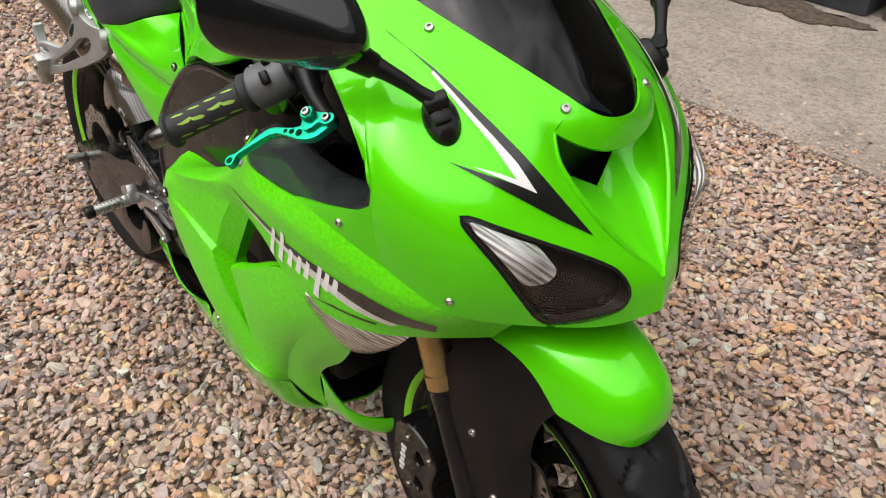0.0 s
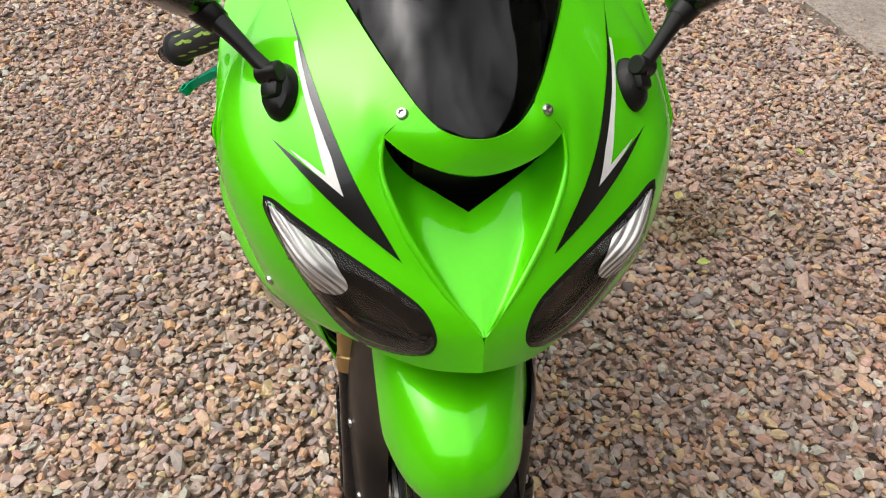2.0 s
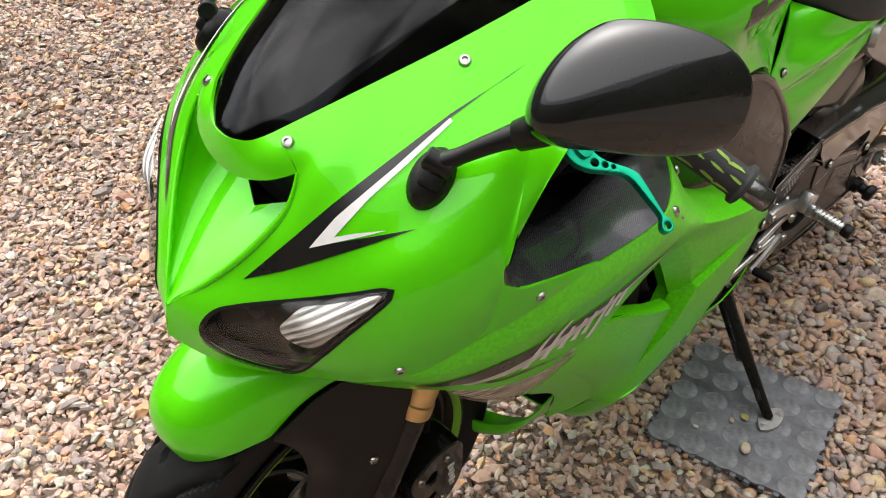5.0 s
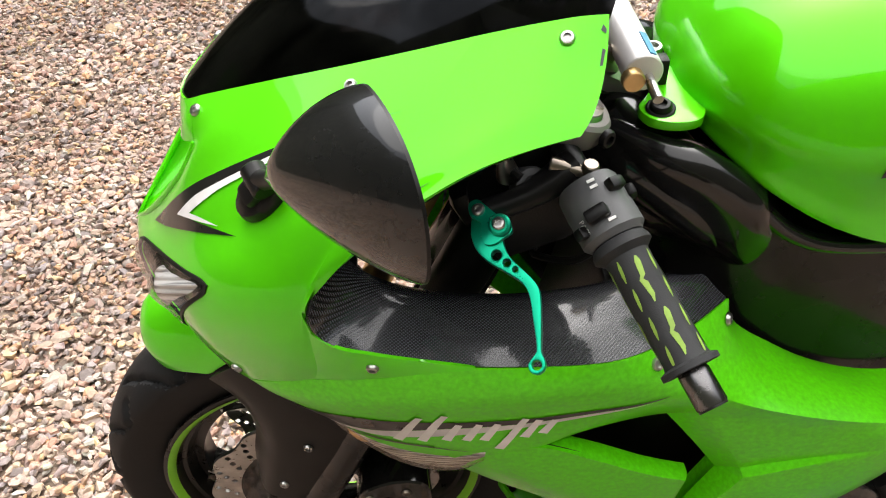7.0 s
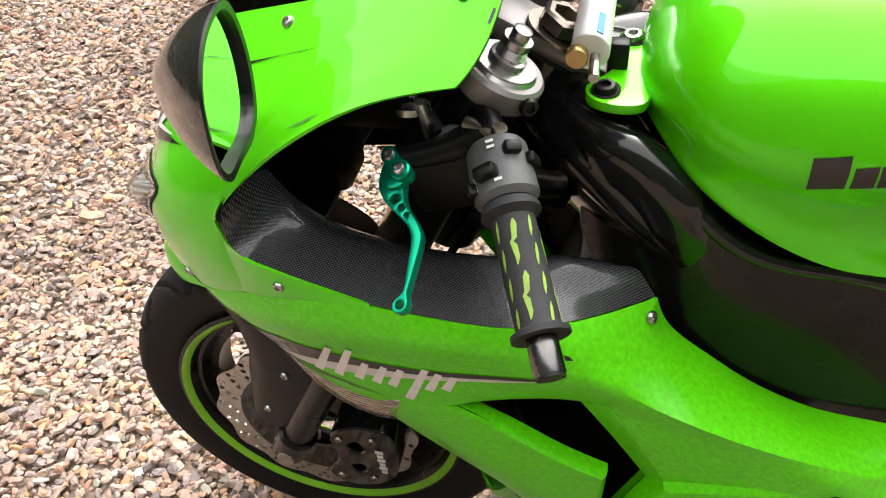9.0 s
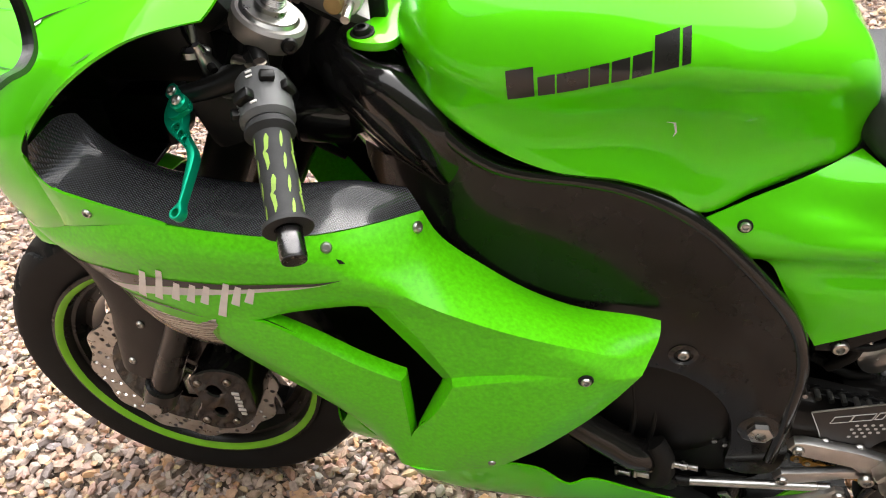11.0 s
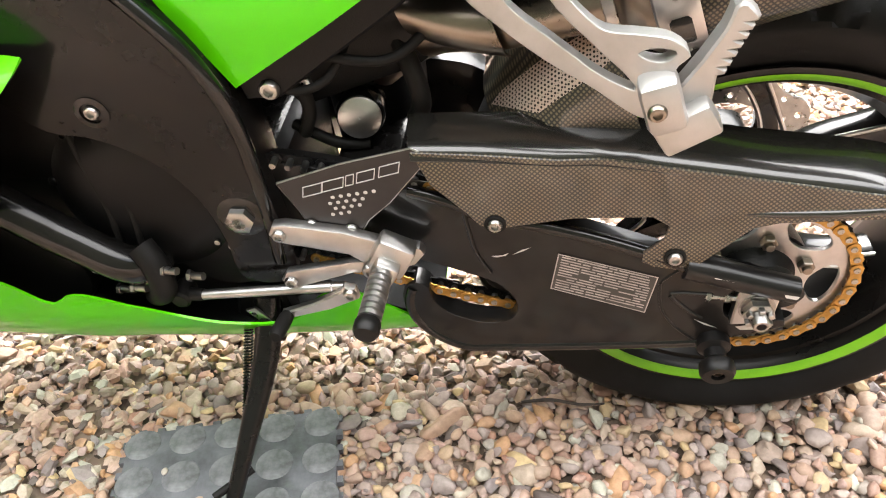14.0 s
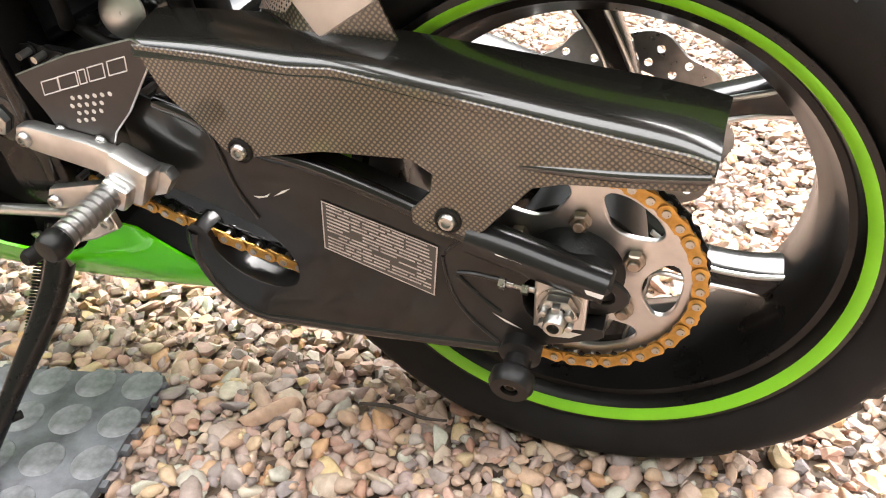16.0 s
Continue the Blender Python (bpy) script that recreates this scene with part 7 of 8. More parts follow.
    tube(bm, [root + d * 0.02, (root + d * 0.03 + p) / 2, p], [0.016, 0.011, 0.009], 12, 14)
    part("lever_perch", bm, PLASTIC, ob, "black lever perch")
    ax = (Vector(tip_) - p).normalized()
    up = Vector((0.25, 0.5 * s, 0.85))
    up = (up - ax * up.dot(ax)).normalized()
    back = up.cross(ax)
    back = back if back.x < 0 else -back
    deep = back.cross(ax)
    place = Matrix.Translation(p) @ Matrix((ax, deep, back)).transposed().to_4x4()
    sg = 1 if deep.dot(up) > 0 else -1
    lay = lambda b: transform(b, place)
    lever = part("lever", lay(slab(round_outline(LEVER, 110), -0.0055, 0.0045, [ring(u, v, r, 16) for u, v, r in LEVER_HOLES], bevel=0.0014, seg=2)), TEAL, ob, "teal anodised short lever", 35)
    bm = slab(round_outline(LEVER_HEAD, 60), 0.0046 * sg, 0.0105 * sg, bevel=0.0014, seg=2)
    part("adjuster", lay(bm), TEAL, lever, "teal adjuster block", 35)
    bm = bmesh.new()
    turned(bm, [(0.0075, 0.0), (0.0085, 0.001), (0.0085, 0.006), (0.0070, 0.0075), (0, 0.0075)], place @ Matrix.Translation((0.0205, 0.0105 * sg, 0.0112)) @ basis((0, sg, 0)), 28)
    part("adjuster_dial", bm, TEAL, lever, "round teal adjuster dial")
    for u, v, h in ((0.0013, 0.0001, 0.0106), (0.0205, 0.0112, 0.0181)):
        set_bolt(lever, tuple(place @ Vector((u, h * sg, v))), tuple(up), 0.0052, STEEL, 0.0, "steel pivot screw")
    return ob


stuff_green = stuff("dull_green_rubber", (0.24, 0.38, 0.05), rough=0.6, vary=0.2, scale=60, bump=0.05)
bar_end(1, (1.053, 0.204, 0.855), (1.005, 0.318, 0.798), (1.153, 0.168, 0.863), (1.128, 0.228, 0.838), (1.120, 0.282, 0.806), (1.136, 0.188, 0.857))
bar_end(-1, (1.055, -0.228, 0.848), (0.972, -0.324, 0.776), (1.176, -0.200, 0.848), (1.122, -0.258, 0.815), (1.091, -0.293, 0.786), (1.152, -0.214, 0.843))

# ---- cockpit: yokes, stem nut, fork tops, steering damper, clocks ----
yoke = new("top_yoke")
yoke.parent = bike
tagged(yoke, "grey alloy top yoke with fork caps")
stem = (Vector((1.372, 0, 0.315)) - Vector((1.077, 0, 0.915))).normalized()
tilt = basis(-stem)
bm = bmesh.new()
turned(bm, [(0.026, -0.014), (0.035, -0.014), (0.037, -0.009), (0.037, 0.006), (0.034, 0.009), (0.026, 0.009)], Matrix.Translation((1.077, 0.101, 0.908)) @ tilt, 36)
turned(bm, [(0.026, -0.014), (0.035, -0.014), (0.037, -0.009), (0.037, 0.006), (0.034, 0.009), (0.026, 0.009)], Matrix.Translation((1.077, -0.101, 0.908)) @ tilt, 36)
box(bm, (1.058, 0, 0.896), (0.060, 0.19, 0.022), tilt.to_3x3().to_4x4(), 0.006)
part("yoke_plate", bm, stuff("grey_anodised_alloy", (0.26, 0.24, 0.23), rough=0.4, metal=0.5, bump=0.05), yoke, "grey yoke plate")
for s in (1, -1):
    bm = bmesh.new()
    turned(bm, [(0, 0.006), (0.012, 0.006), (0.030, 0.006), (0.027, 0.009), (0.027, 0.011), (0.016, 0.012), (0.016, 0.017), (0.0125, 0.018), (0.0125, 0.0195), (0.0112, 0.0205), (0.0125, 0.0215), (0.0112, 0.0225), (0.0125, 0.0235), (0.0112, 0.0245), (0.0125, 0.0255), (0.0112, 0.0265), (0.0125, 0.0275), (0.0125, 0.034), (0.008, 0.034), (0.008, 0.042), (0.005, 0.043), (0, 0.043)], Matrix.Translation((1.077, 0.101 * s, 0.911)) @ tilt, 32)
    part("fork_cap", bm, STEEL, yoke, "bright fork cap with preload adjuster")
    set_bolt(yoke, (1.050, 0.128 * s, 0.896), (-0.6, s, 0.1), 0.008, PLASTIC)
bm = bmesh.new()
hexnut(bm, (1.040, 0.012, 0.906), (-stem.x, 0, -stem.z), 0.022, 0.017, 0.62)
turned(bm, [(0.030, 0.0), (0.030, 0.003), (0.020, 0.003)], Matrix.Translation((1.041, 0.012, 0.904)) @ tilt, 32)
part("stem_nut", bm, HEAT, yoke, "large grey steel stem nut with washer")
bm = bmesh.new()
rod(bm, (1.045, 0, 0.885), (1.16, 0, 0.66), 0.040, 0.044, 28)
for s in (1, -1):
    tube(bm, [(1.03, 0.02 * s, 0.83), (0.99, 0.07 * s, 0.825), (0.955, 0.098 * s, 0.80), (0.92, 0.100 * s, 0.76)], [0.045, 0.044, 0.034, 0.028], 20, 18)
box(bm, (1.05, 0, 0.78), (0.07, 0.17, 0.05), None, 0.01)
part("headstock", bm, GLOSS, bike, "gloss black frame headstock")
damper = new("steering_damper")
damper.parent = bike
tagged(damper, "silver cylinder steering damper with gold end cap")
bm = bmesh.new()
rod(bm, (1.008, 0.070, 0.916), (1.009, -0.085, 0.916), 0.0165, seg=28, bevel=0.001)
part("cylinder", bm, stuff("satin_silver_tube", (0.72, 0.70, 0.69), rough=0.45, metal=0.55, vary=0.06, scale=30, bump=0.03), damper, "silver cylinder")
bm = bmesh.new()
rod(bm, (1.018, 0.080, 0.914), (1.018, 0.070, 0.914), 0.0095, seg=28, bevel=0.001)
part("end_cap", bm, GOLD, damper, "gold end cap")
bm = bmesh.new()
rod(bm, (1.002, 0.098, 0.908), (1.004, 0.055, 0.914), 0.0045, seg=14)
part("damper_rod", bm, STEEL, damper, "steel rod")
for k in range(4):
    bm = bmesh.new()
    a, b = Vector((1.008, 0.070, 0.916)), Vector((1.009, -0.085, 0.916))
    c = a + (b - a) * (0.06 + 0.055 * k) + Vector((-0.0068, 0, 0.0155))
    box(bm, c, (0.010, 0.006, 0.0012), basis((-0.42, 0, 1)).to_3x3().to_4x4())
    part("print_bar", bm, stuff("blue_print", (0.06, 0.25, 0.42), rough=0.5, bump=0), damper)
bm = bmesh.new()
box(bm, (0.985, 0.034, 0.885), (0.018, 0.016, 0.05), None, 0.003)
part("damper_clamp", bm, PLASTIC, damper, "black damper bracket")
for nm, c_, sz, turn_, lab in (("dashboard", (1.165, 0, 0.925), (0.05, 0.17, 0.09), 38, "black dashboard behind the screen"), ("fairing_bracket", (1.24, 0, 0.86), (0.16, 0.12, 0.10), 0, "black fairing bracket"), ("nose_duct", (1.300, 0, 0.745), (0.09, 0.07, 0.08), 0, "black duct under the nose")):
    bm = bmesh.new()
    box(bm, c_, sz, pose(0, 0, 0, 0, turn_, 0), 0.016)
    part(nm, bm, PLASTIC, bike, lab)
for s in (1, -1):
    for pts, r in (([(1.10, 0.14, 0.865), (1.12, 0.12, 0.83), (1.10, 0.08, 0.78), (1.04, 0.05, 0.72)], 0.005),
                   ([(1.11, 0.15, 0.87), (1.15, 0.11, 0.84), (1.13, 0.05, 0.80), (1.06, 0.02, 0.76)], 0.004),
                   ([(1.12, 0.15, 0.88), (1.17, 0.09, 0.90), (1.15, 0.03, 0.86)], 0.004),
                   ([(1.06, 0.185, 0.835), (1.075, 0.165, 0.80), (1.10, 0.13, 0.775), (1.09, 0.08, 0.74)], 0.0035)):
        bm = bmesh.new()
        tube(bm, pts if s > 0 else flip(pts), r, 20, 8)
        part("control_cable", bm, RUBBER, bike, "black control cable")
    # black ram-air duct and lower yoke between fork and screen
    for nm, c_, sz, turn_, lab in (("lower_yoke", (1.125, 0.085, 0.815), (0.085, 0.062, 0.075), 25, "black lower yoke"), ("fork_clamp", (1.115, 0.128, 0.832), (0.080, 0.050, 0.070), 20, "black fork clamp")):
        bm = bmesh.new()
        box(bm, (c_[0], c_[1] * s, c_[2]), sz, pose(0, 0, 0, 0, turn_, 0), 0.013)
        yk = part(nm, bm, ENGINE, bike, lab)
    set_bolt(yk, (1.105, 0.142 * s, 0.868), (0.2, 0.5 * s, 1), 0.0075, STEEL)
bm = bmesh.new()
turned(bm, [(0.0165, -0.030), (0.0165, -0.004), (0.0150, 0.0), (0.0095, 0.0008), (0.0090, 0.0022), (0, 0.0022)], Matrix.Translation((1.1086, 0.148, 0.8686)) @ basis((-0.25, 0.75, 0.6)), 28)
part("perch_knob", bm, GREYPL, bike, "round dark grey knob beside the clutch perch")
bm = bmesh.new()
rod(bm, (1.098, 0.150, 0.892), (1.070, 0.158, 0.886), 0.0062, seg=16, bevel=0.001)
rod(bm, (1.070, 0.158, 0.876), (1.068, 0.160, 0.897), 0.0066, seg=16, bevel=0.0012)
part("clamp_pin", bm, HEAT, bike, "dark clamp pin with a bright head")
bm = bmesh.new()
rod(bm, (1.128, 0.138, 0.874), (1.134, 0.146, 0.905), 0.010, 0.004, 16)
turned(bm, [(0, 0), (0.014, 0), (0.015, 0.006), (0.012, 0.010), (0.004, 0.012), (0.003, 0.05), (0, 0.05)], Matrix.Translation((1.146, 0.128, 0.882)) @ basis((0.1, -0.3, 1)), 20)
part("cable_adjuster", bm, STEEL, bike, "bright clutch cable adjuster")

# ---- engine and hoses ----
engine = new("engine")
engine.parent = bike
tagged(engine, "black engine castings behind the fairing")
for nm, c_, sz, turn_ in (("cylinder_block", (0.74, 0, 0.46), (0.34, 0.22, 0.36), 12), ("crankcase", (0.66, 0, 0.33), (0.34, 0.24, 0.20), 0), ("airbox", (0.72, 0, 0.66), (0.34, 0.17, 0.16), 0)):
    bm = bmesh.new()
    box(bm, c_, sz, pose(0, 0, 0, 0, turn_, 0), 0.03)
    part(nm, bm, ENGINE, engine, "black " + nm.replace("_", " "))
bm = bmesh.new()
box(bm, (1.02, 0, 0.49), (0.045, 0.25, 0.30), pose(0, 0, 0, 0, -14, 0), 0.01)
part("radiator", bm, ENGINE, engine, "black radiator")
bm = bmesh.new()
turned(bm, [(0, 0.02), (0.040, 0.02), (0.070, 0.016), (0.092, 0.010), (0.104, 0.0), (0.108, -0.03)], Matrix.Translation((0.640, 0.118, 0.405)) @ basis((0, 1, 0)), 48)
cover = part("generator_cover", bm, ENGINE, engine, "round black engine cover")
for k in range(9):
    a = 2 * math.pi * k / 9 + 0.2
    set_bolt(cover, (0.640 + 0.103 * math.cos(a), 0.119, 0.405 + 0.103 * math.sin(a)), (0, 1, 0), 0.006, ENGINE)
bm = slab(round_outline([(0.60, 0.46), (0.54, 0.44), (0.515, 0.38), (0.52, 0.31), (0.57, 0.28), (0.62, 0.30), (0.64, 0.38)], 40), 0.08, 0.128, bevel=0.008, seg=2)
part("sprocket_cover", bm, ENGINE, engine, "black front sprocket cover")
bm = slab(round_outline([(0.87, 0.40), (0.78, 0.37), (0.735, 0.32), (0.75, 0.27), (0.83, 0.27), (0.89, 0.30)], 40), 0.06, 0.150, bevel=0.008, seg=2)
part("water_pump", bm, ENGINE, engine, "black pump housing")
bm = bmesh.new()
tube(bm, [(0.83, 0.150, 0.452), (0.775, 0.158, 0.418), (0.715, 0.160, 0.372), (0.668, 0.155, 0.335), (0.655, 0.13, 0.318)], 0.0215, 40, 20)
hose = part("coolant_hose", bm, GLOSS, engine, "fat black coolant hose")
bm = bmesh.new()
line_ = curve_through([(0.825, 0.1502, 0.449), (0.775, 0.158, 0.418), (0.735, 0.1595, 0.388)], 34)
for k in range(1, 33):
    a, b = Vector(line_[k]), Vector(line_[k + 1])
    turned(bm, [(0.0214, -0.0012), (0.0222, -0.0006), (0.0222, 0.0006), (0.0214, 0.0012)], Matrix.Translation(a) @ basis(b - a), 20)
part("hose_ribs", bm, GLOSS, hose, "fine ribs round the hose")
for f, rr in ((0.99, 0.0230),):
    pts_ = curve_through([(0.83, 0.150, 0.452), (0.775, 0.158, 0.418), (0.715, 0.160, 0.372), (0.668, 0.155, 0.335), (0.655, 0.13, 0.318)], 100)
    a, b = Vector(pts_[int(f * 90)]), Vector(pts_[int(f * 90) + 2])
    bm = bmesh.new()
    turned(bm, [(rr - 0.002, -0.004), (rr, -0.004), (rr, 0.004), (rr - 0.002, 0.004)], Matrix.Translation(a) @ basis(b - a), 24)
    part("hose_clamp", bm, HEAT, hose, "dark steel hose clamp")
bm = bmesh.new()
tube(bm, [(0.655, 0.150, 0.36), (0.640, 0.160, 0.335), (0.642, 0.162, 0.305), (0.66, 0.150, 0.285)], 0.015, 24, 16)
part("hose_elbow", bm, RUBBER, engine, "black hose elbow")
for p in ((0.700, 0.170, 0.345), (0.672, 0.165, 0.310), (0.628, 0.165, 0.338), (0.695, 0.158, 0.300), (0.610, 0.150, 0.315)):
    bm = bmesh.new()
    rod(bm, p, (p[0] - 0.016, p[1] + 0.004, p[2] + 0.003), 0.0045, seg=10)
    hexnut(bm, p, (1, 0, 0), 0.007, 0.005)
    part("clamp_screw", bm, STEEL, engine, "bright hose clamp screw")
for x in (0.695, 0.670):
    bm = bmesh.new()
    tube(bm, [(x, 0.12, 0.52), (x - 0.004, 0.13, 0.46), (x - 0.012, 0.135, 0.40), (x - 0.01, 0.14, 0.35)], 0.004, 20, 8)
    part("breather_hose", bm, RUBBER, engine, "thin black hose")
# dark inner mudguard, shock and battery box between frame and wheel
bm = bmesh.new()
box(bm, (0.43, 0, 0.60), (0.16, 0.16, 0.20), pose(0, 0, 0, 0, 20, 0), 0.02)
box(bm, (0.25, 0, 0.74), (0.50, 0.20, 0.06), pose(0, 0, 0, 0, 12, 0), 0.02)
rod(bm, (0.42, 0.0, 0.60), (0.40, 0.0, 0.32), 0.045, seg=20)
part("rear_inner_housing", bm, ENGINE, bike, "black inner mudguard and shock mount")
bm = bmesh.new()
turned(bm, [(0.0240, -0.06), (0.0250, -0.035), (0.0225, -0.033), (0.0225, -0.022), (0.0250, -0.020), (0.0250, -0.001), (0.0225, 0.003), (0.021, 0.0045), (0, 0.0045)], Matrix.Translation((0.405, 0.080, 0.479)) @ basis((-0.10, 1, 0.22)), 32)
part("shock_reservoir", bm, GLOSS, bike, "black shock reservoir")
bm = bmesh.new()
turned(bm, [(0.0222, 0.0035), (0.0222, 0.0062), (0.0212, 0.0070), (0.0015, 0.0070), (0.0010, 0.0060), (0, 0.0060)], Matrix.Translation((0.405, 0.080, 0.479)) @ basis((-0.10, 1, 0.22)), 32)
part("reservoir_cap", bm, ALLOY, bike, "spun aluminium reservoir cap")
for s in (1, -1):
    bm = slab([(0.502, 0.546), (0.498, 0.528), (0.465, 0.530), (0.352, 0.610), (0.285, 0.662), (0.300, 0.690), (0.44, 0.600)], 0.105 * s, 0.127 * s, bevel=0.003)
    sub = part("subframe_rail", bm, ENGINE, bike, "black subframe rail")
    set_bolt(sub, (0.472, s * 0.128, 0.541), (0, s, 0), 0.010, STEEL, 0.0, "steel subframe bolt")

# hoses, bracket and fittings crowded round the shock
for pts, r in (([(0.49, 0.10, 0.60), (0.465, 0.118, 0.565), (0.445, 0.112, 0.52), (0.46, 0.095, 0.47)], 0.007), ([(0.475, 0.08, 0.47), (0.450, 0.088, 0.462), (0.43, 0.088, 0.452), (0.40, 0.080, 0.445)], 0.006),
               ([(0.46, 0.10, 0.575), (0.41, 0.115, 0.565), (0.36, 0.11, 0.56), (0.33, 0.09, 0.575)], 0.005), ([(0.49, 0.11, 0.545), (0.45, 0.122, 0.535), (0.42, 0.12, 0.545), (0.40, 0.10, 0.575)], 0.0045), ([(0.36, 0.07, 0.56), (0.345, 0.085, 0.53), (0.34, 0.085, 0.50), (0.35, 0.07, 0.47)], 0.010)):
    bm = bmesh.new()
    tube(bm, pts, r, 26, 12)
    part("shock_hose", bm, RUBBER, bike, "black hose beside the rear shock")
bm = bmesh.new()
box(bm, (0.452, 0.112, 0.548), (0.020, 0.012, 0.016), pose(0, 0, 0, 0, 30, 0), 0.002)
hexnut(bm, (0.440, 0.115, 0.538), (0.3, 1, 0.3), 0.008, 0.007)
rod(bm, (0.460, 0.11, 0.556), (0.466, 0.118, 0.575), 0.004, seg=10)
part("link_fitting", bm, STEEL, bike, "bright cable fitting beside the shock")

# ---- rearsets: heel plate, hangers, pegs, shift linkage ----
HEEL = [(0.482, 0.446), (0.415, 0.470), (0.345, 0.488), (0.335, 0.483), (0.336, 0.468), (0.372, 0.423), (0.396, 0.400), (0.406, 0.383), (0.420, 0.381), (0.462, 0.401), (0.466, 0.412)]
for s in (1, -1):
    set_ = new("footrest_set")
    set_.parent = bike
    tagged(set_, "bare alloy footrest hanger with black heel plate")
    bm = slab(HEEL, 0.1465 * s, 0.1495 * s, bevel=0.0)
    plate_ = part("heel_plate", bm, stuff("black_anodised_plate", (0.035, 0.030, 0.029), rough=0.42, metal=0.3, bump=0.04), set_, "dark brushed heel plate with drilled holes", 30)
    bm = bmesh.new()
    for r in range(4):
        for c in range(r // 2, 6 - r // 2 - r % 2):
            p = Vector((0.428 - c * 0.0085 + r * 0.004, 0.1496 * s, 0.4300 - r * 0.0080 + c * 0.0016))
            turned(bm, [(0.0021, 0), (0.0021, 0.0003), (0, 0.0003)], Matrix.Translation(p) @ basis((0, s, 0)), 12)
    part("drilled_dots", bm, SILVER, plate_, "rows of bare drilled dots")
    edge_ = bmesh.new()
    for (x0, z0), (x1, z1) in zip(HEEL, HEEL[1:] + HEEL[:1]):
        rod(edge_, (x0, 0.1480 * s, z0), (x1, 0.1480 * s, z1), 0.0013, seg=6)
    part("plate_edge", edge_, ALLOY, plate_, "bare aluminium edge")
    # engraved model mark as slanted open blocks
    for k, (a, w_) in enumerate(((-0.012, 0.020), (0.010, 0.022), (0.036, 0.008), (0.048, 0.018), (0.072, 0.020))):
        x, z = 0.447 - a * 0.95, 0.4335 + a * 0.30
        q = [(x, z), (x - w_, z + w_ * 0.3), (x - w_ - 0.0025, z + 0.0125 + w_ * 0.3), (x - 0.0025, z + 0.0125)]
        for (x0, z0), (x1, z1) in zip(q, q[1:] + q[:1]):
            bm = bmesh.new()
            rod(bm, (x0, 0.1496 * s, z0), (x1, 0.1496 * s, z1), 0.00055, seg=6)
            part("engraved_line", bm, SILVER, plate_)
    arm_a = slab([(0.500, 0.390), (0.494, 0.402), (0.482, 0.404), (0.420, 0.394), (0.372, 0.378), (0.345, 0.374), (0.340, 0.366), (0.352, 0.350), (0.388, 0.340), (0.402, 0.350), (0.420, 0.364), (0.488, 0.379)], 0.150 * s, 0.164 * s, bevel=0.003, seg=2)
    part("upper_hanger", arm_a, ALLOY, set_, "bare alloy hanger arm")
    arm_b = slab([(0.502, 0.320), (0.494, 0.333), (0.420, 0.350), (0.400, 0.352), (0.400, 0.338), (0.420, 0.334), (0.488, 0.309)], 0.150 * s, 0.161 * s, bevel=0.003, seg=2)
    part("lower_hanger", arm_b, ALLOY, set_, "bare alloy hanger arm")
    for p in ((0.488, 0.1645, 0.391), (0.491, 0.1615, 0.320), (0.456, 0.1505, 0.394), (0.415, 0.1505, 0.388)):
        set_bolt(set_, (p[0], p[1] * s, p[2]), (0, s, 0), 0.0075, STEEL, 0.0, "steel socket bolt")
    bm = bmesh.new()
    box(bm, (0.372, 0.172 * s, 0.374), (0.040, 0.024, 0.042), pose(0, 0, 0, 0, -28, 0), 0.005)
    box(bm, (0.378, 0.188 * s, 0.366), (0.026, 0.018, 0.026), pose(0, 0, 0, 0, -28, 0), 0.005)
    part("peg_mount", bm, ALLOY, set_, "bare alloy peg mount")
    bm = bmesh.new()
    prof = [(0, 0), (0.0105, 0)]
    for k in range(8):
        z0 = 0.003 + k * 0.0072
        prof += [(0.0118, z0), (0.0118, z0 + 0.0045), (0.0088, z0 + 0.0050), (0.0088, z0 + 0.0070)]
    prof += [(0.0105, 0.062), (0, 0.062)]
    a, b = Vector((0.380, 0.194 * s, 0.368)), Vector((0.384, 0.262 * s, 0.365))
    m = Matrix.Translation(a) @ basis(b - a)
    turned(bm, prof, m, 24)
    peg = part("footpeg", bm, ALLOY, set_, "knurled aluminium footpeg")
    bm = bmesh.new()
    turned(bm, [(0, 0.060), (0.0118, 0.060), (0.0130, 0.063), (0.0130, 0.073), (0.0105, 0.077), (0, 0.078)], m, 24)
    part("peg_cap", bm, PLASTIC, peg, "black plastic peg end")
    if s > 0:
        bm = bmesh.new()
        rod(bm, (0.604, 0.156, 0.290), (0.446, 0.160, 0.312), 0.0060, seg=14, bevel=0.001)
        rod(bm, (0.446, 0.160, 0.312), (0.432, 0.160, 0.314), 0.0045, seg=12)
        link = part("shift_rod", bm, ALLOY, set_, "bare alloy shift rod")
        bm = bmesh.new()
        rod(bm, (0.634, 0.152, 0.286), (0.600, 0.156, 0.2905), 0.0085, 0.0075, 16, 0.002)
        rod(bm, (0.628, 0.135, 0.287), (0.628, 0.165, 0.287), 0.0120, seg=18, bevel=0.003)
        part("rod_joint", bm, PLASTIC, link, "black ball joint")
        lev = slab([(0.430, 0.325), (0.418, 0.322), (0.416, 0.306), (0.450, 0.288), (0.492, 0.274), (0.505, 0.272), (0.508, 0.280), (0.470, 0.296), (0.436, 0.316)], 0.163, 0.173, bevel=0.002)
        lever_ = part("shift_lever", lev, ALLOY, set_, "bare alloy gear lever")
        bm = bmesh.new()
        turned(bm, [(0, 0), (0.0075, 0), (0.0085, 0.006), (0.0085, 0.034), (0.0065, 0.038), (0, 0.038)], Matrix.Translation((0.502, 0.172, 0.277)) @ basis((0.1, 1, 0.15)), 18)
